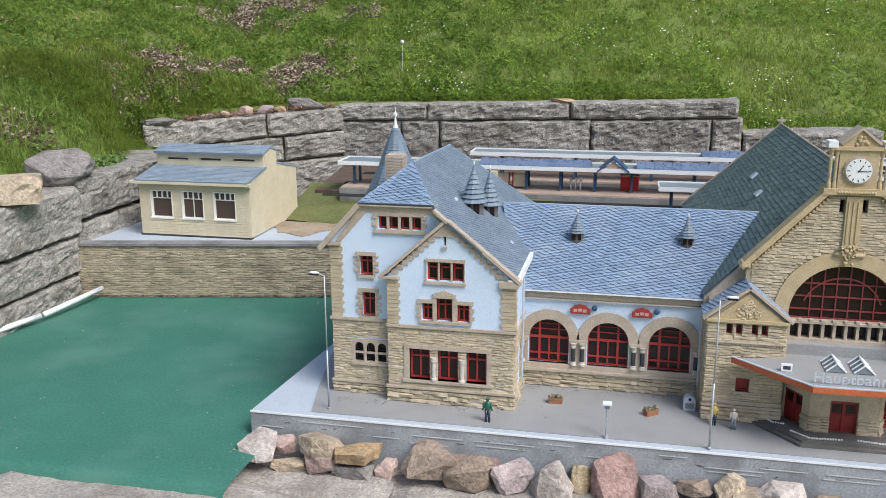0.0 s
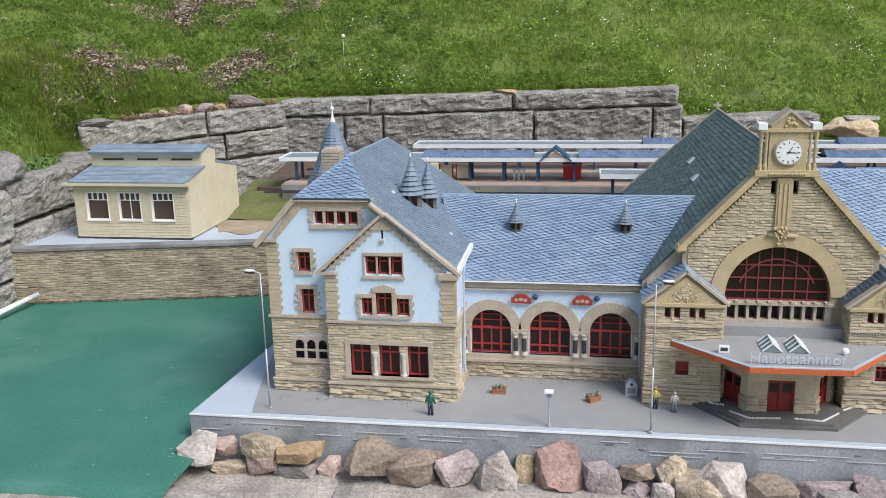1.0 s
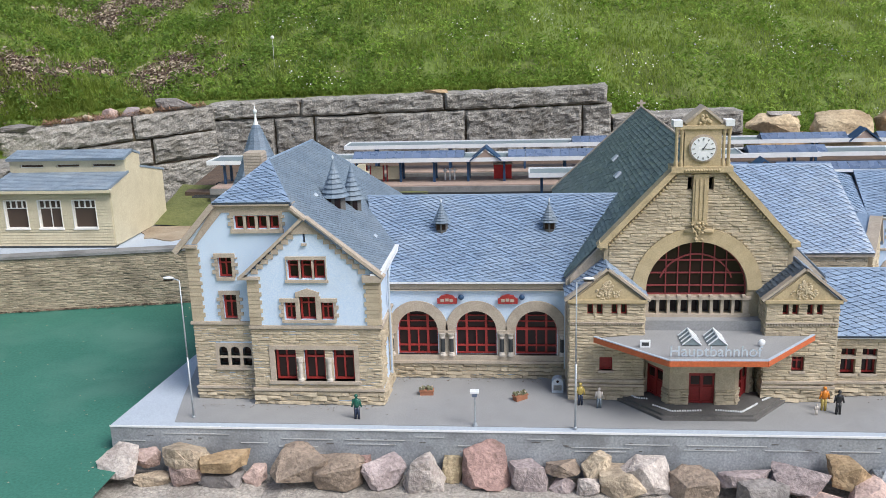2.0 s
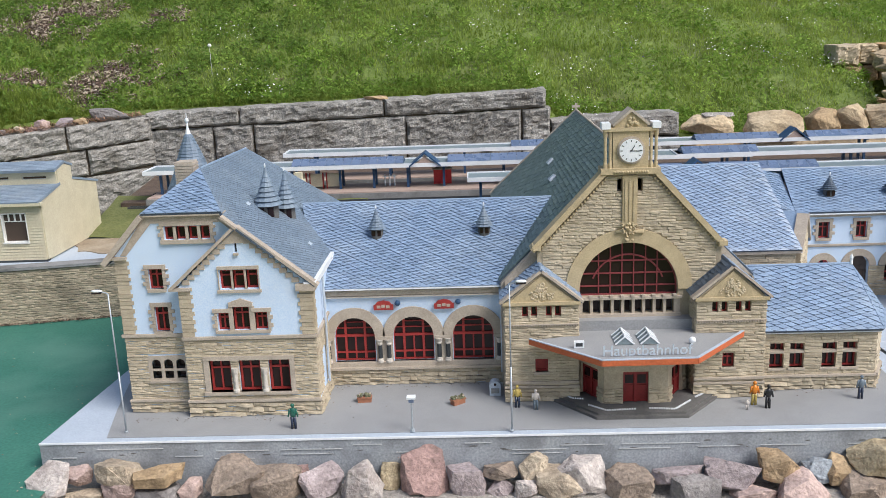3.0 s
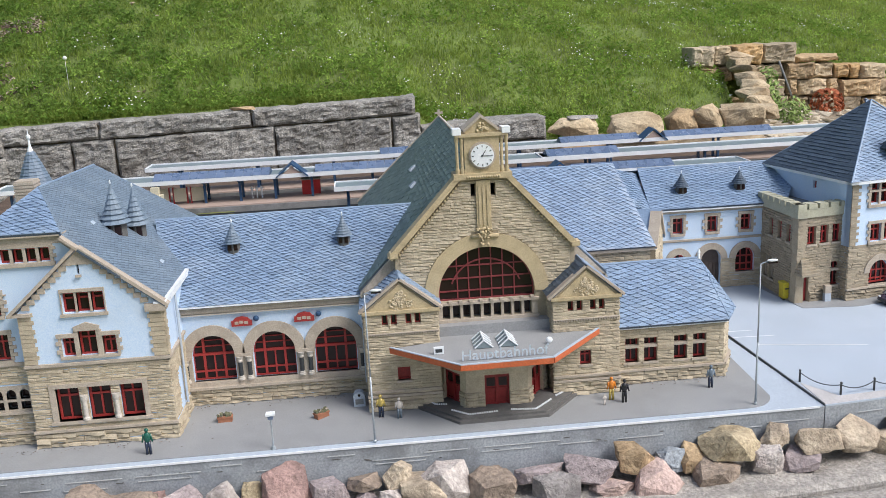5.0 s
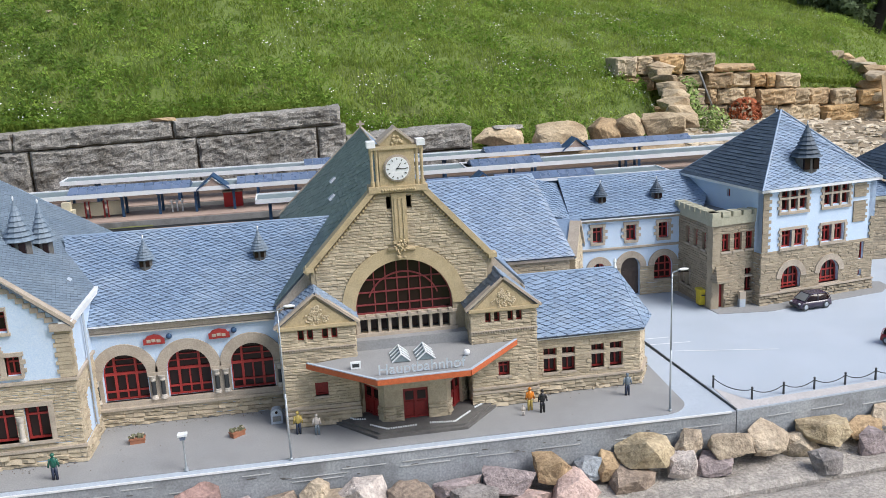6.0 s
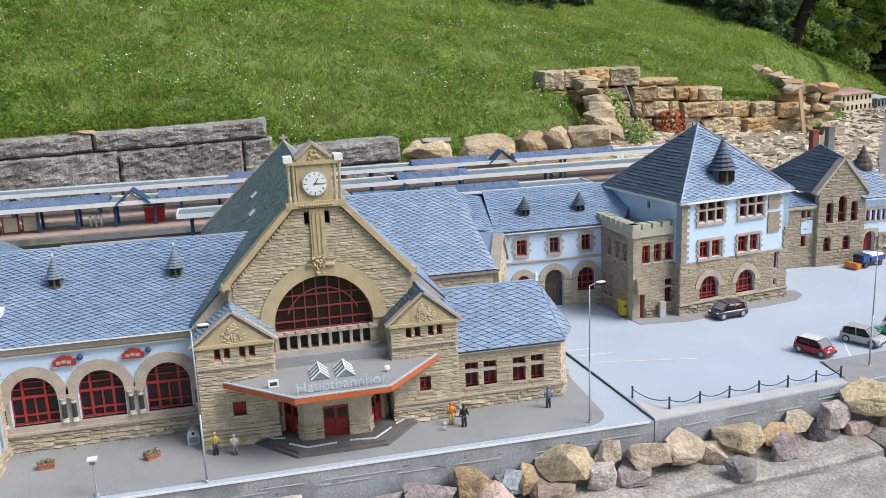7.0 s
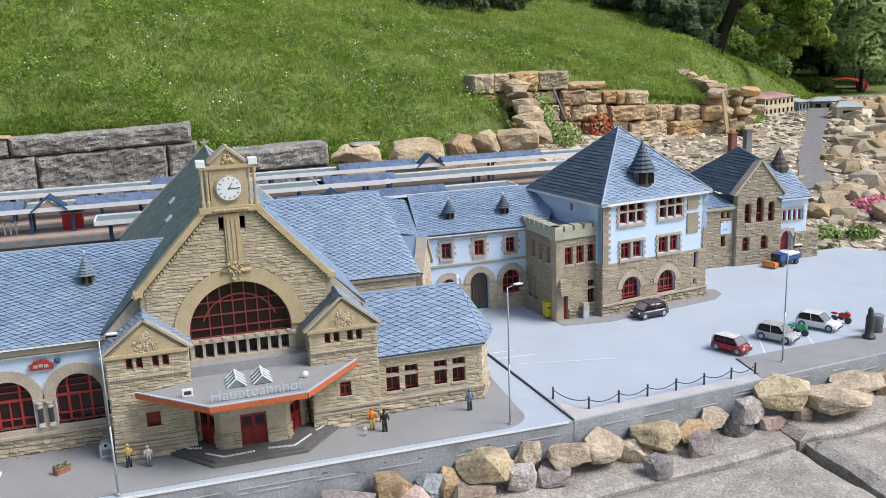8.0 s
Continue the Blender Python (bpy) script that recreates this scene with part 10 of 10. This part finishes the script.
for i in range(1500):
    u = rnd.uniform(0.25, 1.2)
    p = WEST.at(u, 0.542 + rnd.uniform(0, 0.022), -rnd.uniform(0.02, 0.24))
    d = Vector((rnd.gauss(0, 1), rnd.gauss(0, 1), rnd.gauss(0, 0.25))).normalized() * rnd.uniform(0.012, 0.03)
    w = Vector((-d.y, d.x, 0)).normalized() * 0.0022
    poly(bm, p - d - w, p + d - w, p + d + w, p - d + w)
tagged(part("needle_litter", bm, M_NEEDLE), label="rusty conifer needles lying on the granite wall", category="needles", kind="stuff")
# seed head of a dandelion
bm = bmesh.new()
bmesh.ops.create_icosphere(bm, subdivisions=2, radius=0.013, matrix=Matrix.Translation((-2.169, 3.452, 1.005)))
tube(bm, (-2.169, 3.452, 0.78), (-2.169, 3.452, 0.99), 0.0013, 0.0011, 6)
tagged(part("dandelion", bm, M_PETAL, smooth=True), label="white dandelion seed head on a stalk", category="flower")

bm = bmesh.new()
rnd = random.Random(77)
for k in range(230):
    x, y = ((rnd.uniform(-0.90, -0.37), 0.088 - abs(rnd.gauss(0, 0.018))), (rnd.uniform(-1.45, -0.92), -0.125 - abs(rnd.gauss(0, 0.015))), (rnd.uniform(0.40, 0.72), 0.0 - abs(rnd.gauss(0, 0.02))), (rnd.uniform(-1.4, 0.8), rnd.uniform(-0.22, 0.06)))[k % 4 if k % 16 == 3 else k % 3]
    r, a = rnd.uniform(0.0015, 0.004), rnd.uniform(0, 6.28)
    p, d = Vector((x, y, 0.0045)), Vector((math.cos(a), math.sin(a), 0)) * r
    w = Vector((-d.y, d.x, 0)) * 0.5
    poly(bm, p - d, p - w + Vector((0, 0, 0.001)), p + d, p + w + Vector((0, 0, 0.0015)))
# crumbs at the dam's foot stand in for its moss line and contact shadow
for k in range(420):
    p = DAM.at(rnd.uniform(0.0, 1.40), -0.076, 0.004 + abs(rnd.gauss(0, 0.010)))
    r, a = rnd.uniform(0.003, 0.009), rnd.uniform(0, 6.28)
    d = Vector((math.cos(a), math.sin(a), 0)) * r
    w = Vector((-d.y, d.x, 0)) * 0.5
    poly(bm, p - d, p - w + Vector((0, 0, 0.003)), p + d, p + w + Vector((0, 0, 0.004)))
tagged(part("leaf_crumbs", bm, M_DRY), label="brown leaf crumbs along wall feet, also as the dam's contact shadow", category="leaves", kind="stuff")

# ---- trees ----
M_BARK = material("dark_bark", (0.02, 0.017, 0.014), (0.032, 0.027, 0.022), 8, 0.95, 0.9, 50, depth=0.02)
M_CROWN = leafy("tree_leaf", (0.17, 0.27, 0.07), (0.25, 0.35, 0.11), 0.40)
M_CROWN_L = leafy("light_tree_leaf", (0.26, 0.36, 0.075), (0.36, 0.46, 0.13), 0.30)
M_CROWN_P = leafy("pale_conifer_leaf", (0.44, 0.56, 0.27), (0.56, 0.66, 0.36), 0.28)
M_CROWN_D = leafy("dark_tree_leaf", (0.16, 0.215, 0.12), (0.22, 0.28, 0.16), 0.4)


def crown_mesh(clumps, leaf, per, seed):
    """Leaves round the middles of many clumps: (x, y, z, radius)."""
    rng = np.random.default_rng(seed)
    c = np.repeat(np.array(clumps, float), per, 0)
    n = len(c)
    d = rng.normal(size=(n, 3))
    d /= np.linalg.norm(d, axis=1, keepdims=True)
    p = c[:, :3] + d * (c[:, 3] * rng.uniform(0.35, 1.0, n) ** 0.6)[:, None] * np.array([1, 1, 0.75])
    nrm = d * 0.6 + rng.normal(size=(n, 3)) * 0.5 + np.array([0, 0, 0.5])
    nrm /= np.linalg.norm(nrm, axis=1, keepdims=True)
    s = np.cross(nrm, rng.normal(size=(n, 3)))
    s /= np.linalg.norm(s, axis=1, keepdims=True)
    t = np.cross(nrm, s)
    k = (leaf * rng.uniform(0.6, 1.3, n))[:, None]
    verts = np.stack([p - s * k, p - t * k * 0.45 + nrm * k * 0.12, p + s * k, p + t * k * 0.45 + nrm * k * 0.12], 1).reshape(-1, 3)
    me = bpy.data.meshes.new("crown")
    me.from_pydata(verts.tolist(), [], [(4 * i, 4 * i + 1, 4 * i + 2, 4 * i + 3) for i in range(n)])
    return me


def tree(name, x, y, z, tall, spread, leaf, clumps, per, mat, label, seed, trunk=0.12, lean=(0.0, 0.0), low=0.35, category="tree"):
    rnd = random.Random(seed)
    o = thing(name, x, y, z, label, category, "trees on the slope")
    bm = bmesh.new()
    pts = [Vector((x + lean[0] * t + 0.06 * tall * 0.2 * noise.noise(Vector((t * 3, seed, 0))), y + lean[1] * t, z - 0.1 + tall * 0.8 * t)) for t in [i / 6 for i in range(7)]]
    for i in range(6):
        tube(bm, pts[i], pts[i + 1], trunk * (1 - 0.13 * i) * (1.35 if i == 0 else 1), trunk * (1 - 0.13 * (i + 1)), 9, False)
    middles = []
    for i in range(clumps):
        a, h = rnd.uniform(0, 6.283), rnd.uniform(low, 1.0)
        r = spread * math.sin(math.pi * min(max((h - low) / (1 - low) * 0.8 + 0.15, 0), 1)) * rnd.uniform(0.3, 1.0)
        mid_ = Vector((x + lean[0] * h + r * math.cos(a), y + lean[1] * h + r * math.sin(a), z + tall * h))
        middles.append((*mid_, spread * rnd.uniform(0.14, 0.30)))
        if i % 3 == 0:
            start = pts[min(5, int(h * 5))]
            tube(bm, start, start.lerp(mid_, 0.85), trunk * 0.28, trunk * 0.06, 5, False)
    part("trunk", bm, M_BARK, o, "dark bark trunk with limbs", smooth=True)
    me = crown_mesh(middles, leaf, per, seed)
    me.materials.append(mat)
    c = new("crown", me)
    c.parent = o
    c.matrix_parent_inverse = base_of(o)
    return o


def leafy_tree(name, base, top, trunk, boughs, per, leaf, mat, label, seed, category="tree"):
    """A tree whose lower boughs are named one by one: (x, y, z, radius); its higher crown follows from a scatter."""
    rnd = random.Random(seed)
    o = thing(name, *base, label, category, "trees on the slope")
    a, b = Vector(base) - Vector((0, 0, 0.1)), Vector(top)
    bm = bmesh.new()
    pts = [a.lerp(b, t) + Vector((0.04 * math.sin(5 * t), 0, 0)) for t in [i / 8 for i in range(9)]]
    for i in range(8):
        tube(bm, pts[i], pts[i + 1], trunk * (1.5 if i == 0 else 1.0) * (1 - 0.08 * i), trunk * (1 - 0.08 * (i + 1)), 10, False)
    middles = []
    for x, y, z, r in boughs:
        for _ in range(9):
            middles.append((x + rnd.gauss(0, r * 0.5), y + rnd.gauss(0, r * 0.5), z + rnd.gauss(0, r * 0.4), r * rnd.uniform(0.25, 0.5)))
        start = min(pts[2:], key=lambda q: abs(q.z - z - 0.25))
        tube(bm, start, Vector((x, y, z)), trunk * 0.11, trunk * 0.03, 6, False)
    part("trunk", bm, M_BARK, o, "dark bark trunk with limbs", smooth=True)
    me = crown_mesh(middles, leaf, per, seed)
    me.materials.append(mat)
    c = new("crown", me)
    c.parent = o
    c.matrix_parent_inverse = base_of(o)
    return o


leafy_tree("tree", (6.20, 7.00, 0.86), (7.05, 6.75, 3.4), 0.075, ((6.65, 6.85, 1.50, 0.30), (6.85, 6.70, 1.30, 0.28), (7.02, 6.53, 1.35, 0.26), (7.16, 6.41, 1.15, 0.20), (7.22, 6.38, 0.98, 0.13), (6.98, 6.56, 1.02, 0.22), (7.1, 6.46, 1.60, 0.30), (6.80, 6.68, 0.95, 0.20), (6.5, 6.9, 1.75, 0.3), (6.9, 6.6, 1.9, 0.3), (7.2, 6.3, 1.8, 0.25)), 110, 0.034, M_CROWN_L, "leafy deciduous tree with dark leaning trunk and light green boughs", 3)
for k in range(8):
    x, r = 6.72 + 0.155 * k, 0.25 - 0.012 * k
    y = 7.95 - 0.02 * k
    weed_clump(x, y, height(x, y) + 0.20 - 0.012 * k, r, r * 0.8, r * 1.1, 1500, 0.030, M_CROWN, 60 + k, "dense green hedge bush on the slope below the tree")
tree("tree", 10.1, 8.85, 0.0, 4.2, 1.05, 0.055, 380, 95, M_CROWN_P, "tall pale green conifer in the distance", 6, 0.03, (0.1, 0.0), 0.15)
tree("tree", 12.2, 10.4, 0.0, 6.5, 1.3, 0.07, 170, 90, M_CROWN_P, "tall pale green conifer in the distance", 7, 0.09, (0.0, 0.0), 0.05)
tree("tree", 13.2, 13.2, 0.2, 9.5, 2.2, 0.15, 90, 90, M_CROWN_D, "tall dark tree in the wood", 8, 0.16, (0, 0), 0.02)
tree("tree", 14.6, 11.4, 0.0, 9.5, 2.2, 0.09, 110, 150, M_CROWN_P, "tall pale green tree in the wood", 10, 0.16, (0, 0), 0.02)
for k, (x, y, s) in enumerate(((2.80, 6.95, 0.8), (3.20, 7.05, 1.0), (3.65, 7.25, 0.9))):
    tree("bush", x, y, height(x, y) - 0.05, 0.75 * s, 0.36 * s, 0.04, 36, 110, M_CROWN_D, "dark green bush on the meadow slope", 90 + k, 0.02, (0, 0), 0.05, "bush")
for k, (x, y, s) in enumerate(((5.35, 8.45, 1.0), (5.55, 8.1, 0.9), (5.65, 7.8, 0.85), (5.75, 7.4, 0.8), (5.85, 7.1, 0.7), (6.05, 7.0, 0.6))):
    tree("bush", x, y, height(x, y) - 0.05, 0.95 * s, 0.55 * s, 0.045, 40, 110, M_CROWN_D, "dense dark bush at the edge of the wood", 80 + k, 0.03, (0, 0), 0.02, "bush")
tree("bush", 9.4, 9.0, -0.05, 0.36, 0.34, 0.035, 40, 90, M_CROWN, "green bush beside the distant path", 11, 0.02, (0, 0), 0.02, "bush")
for k, (x, y, s) in enumerate(((5.0, 9.6, 1.5), (6.0, 9.3, 1.4), (7.0, 9.0, 1.3))):
    tree("bush", x, y, height(x, y) - 0.1, 1.3 * s, 0.75 * s, 0.07, 45, 110, M_CROWN_D, "dense bush at the edge of the wood", 20 + k, 0.05, (0, 0), 0.02, "bush")
for k, (x, y, s) in enumerate(((3.0, 14.0, 1.0), (5.5, 13.5, 1.1), (8.0, 13.0, 1.1), (10.0, 12.0, 1.0), (13.5, 16.0, 1.3), (17.0, 15.0, 1.3), (20.0, 13.0, 1.3), (23.0, 10.0, 1.3), (20.0, 20.0, 1.6))):
    tree("tree", x, y, max(height(x, y) - 0.3, -0.2), 8.0 * s, 2.5 * s, 0.15, 80, 80, M_CROWN_D, "dark dense tree of the wood behind the meadow", 40 + k, 0.15, (0, 0), 0.02)


# ---- distant model houses ----
def far_house(x, y, z, turn, w, d, h, wall, cap, label, floors=2, cols=7):
    o = thing("model_house", x, y, z, label, "building", "distant model houses")
    fr = Face(x - w / 2 * math.cos(radians(turn)) , y - w / 2 * math.sin(radians(turn)), turn, z)
    holes = [rect(w * (c + 0.25) / cols, w * (c + 0.75) / cols, h * (f + 0.3) / floors, h * (f + 0.8) / floors) for f in range(floors) for c in range(cols)]
    bm = bmesh.new()
    slab(bm, fr, rect(0, w, 0, h), holes, -0.02, 0)
    bar(bm, fr, 0, w, 0, h, -d, -0.03)
    part("wall", bm, wall, o)
    for q in holes:
        bm = bmesh.new()
        slab(bm, fr, q, (), -0.012, -0.008)
        part("window", bm, M_PANE, o, "dark window")
    bm = bmesh.new()
    e = 0.02
    A, B, C, D = fr.at(-e, h, e), fr.at(w + e, h, e), fr.at(w + e, h, -d - e), fr.at(-e, h, -d - e)
    P, Q = fr.at(w * 0.18, h * 1.28, -d / 2), fr.at(w * 0.82, h * 1.28, -d / 2)
    poly(bm, A, B, Q, P)
    poly(bm, B, C, Q)
    poly(bm, C, D, P, Q)
    poly(bm, D, A, P)
    part("roof", bm, cap, o)


M_PINK = material("pinkish_tile_roof", (0.58, 0.36, 0.34), (0.50, 0.30, 0.285), 30, 0.7, 0.2, 150, depth=0.001)
M_FARROOF = material("pale_grey_sheet_roof", (0.42, 0.46, 0.50), (0.36, 0.40, 0.44), 10, 0.5, 0.1, 100)
M_OCHRE = material("pale_ochre_plaster", (0.60, 0.52, 0.38), (0.54, 0.47, 0.34), 20, 0.8, 0.1, 150)
far_house(6.77, 6.44, 0.11, 20, 0.60, 0.45, 0.21, M_OCHRE, M_PINK, "far model house with pink roof and rows of windows")
far_house(6.36, 6.42, 0.11, 20, 0.18, 0.25, 0.20, M_CONC, M_CONC, "far grey flat model building", 1, 2)
far_house(7.23, 6.58, 0.11, 20, 0.22, 0.30, 0.13, M_CANOPY, M_FARROOF, "far model building with glazed roof", 1, 3)
far_house(6.96, 5.52, 0.06, -30, 0.26, 0.25, 0.19, M_OCHRE, M_FARROOF, "far ochre model hut with blue-grey roof", 1, 1)
far_house(7.75, 6.75, 0.05, -30, 0.40, 0.3, 0.16, M_CONC, M_FARROOF, "far grey model building with blue-grey roof", 1, 3)
M_TENT = material("red_tent_cloth", (0.45, 0.03, 0.035), (0.36, 0.025, 0.03), 6, 0.6, 0.1, 60)
tent = thing("red_tent", 10.4, 9.57, 0.0, "red curved tent roof in the distance", "tent")
bm = bmesh.new()
for k in range(12):
    a, b = math.pi * k / 12, math.pi * (k + 1) / 12
    q = [(10.39 - 0.28 * math.cos(t) + dd * 0.4, 9.57 + 0.24 * math.cos(t) + dd * 0.4, 0.10 + 0.18 * math.sin(t)) for t in (a, b) for dd in (0, 1)]
    poly(bm, q[0], q[1], q[3], q[2])
part("roof", bm, M_TENT, tent)
for x, y in ((10.15, 9.76), (10.62, 9.38), (10.55, 10.16), (11.0, 9.78)):
    bm = bmesh.new()
    tube(bm, (x, y, -0.3), (x, y, 0.12), 0.012)
    part("post", bm, M_DARK, tent)
bm = bmesh.new()
box(bm, 10.50, 9.30, 0.08, 10.66, 9.40, 0.24)
part("end_panel", bm, M_TENT, tent, "bright red end panel")
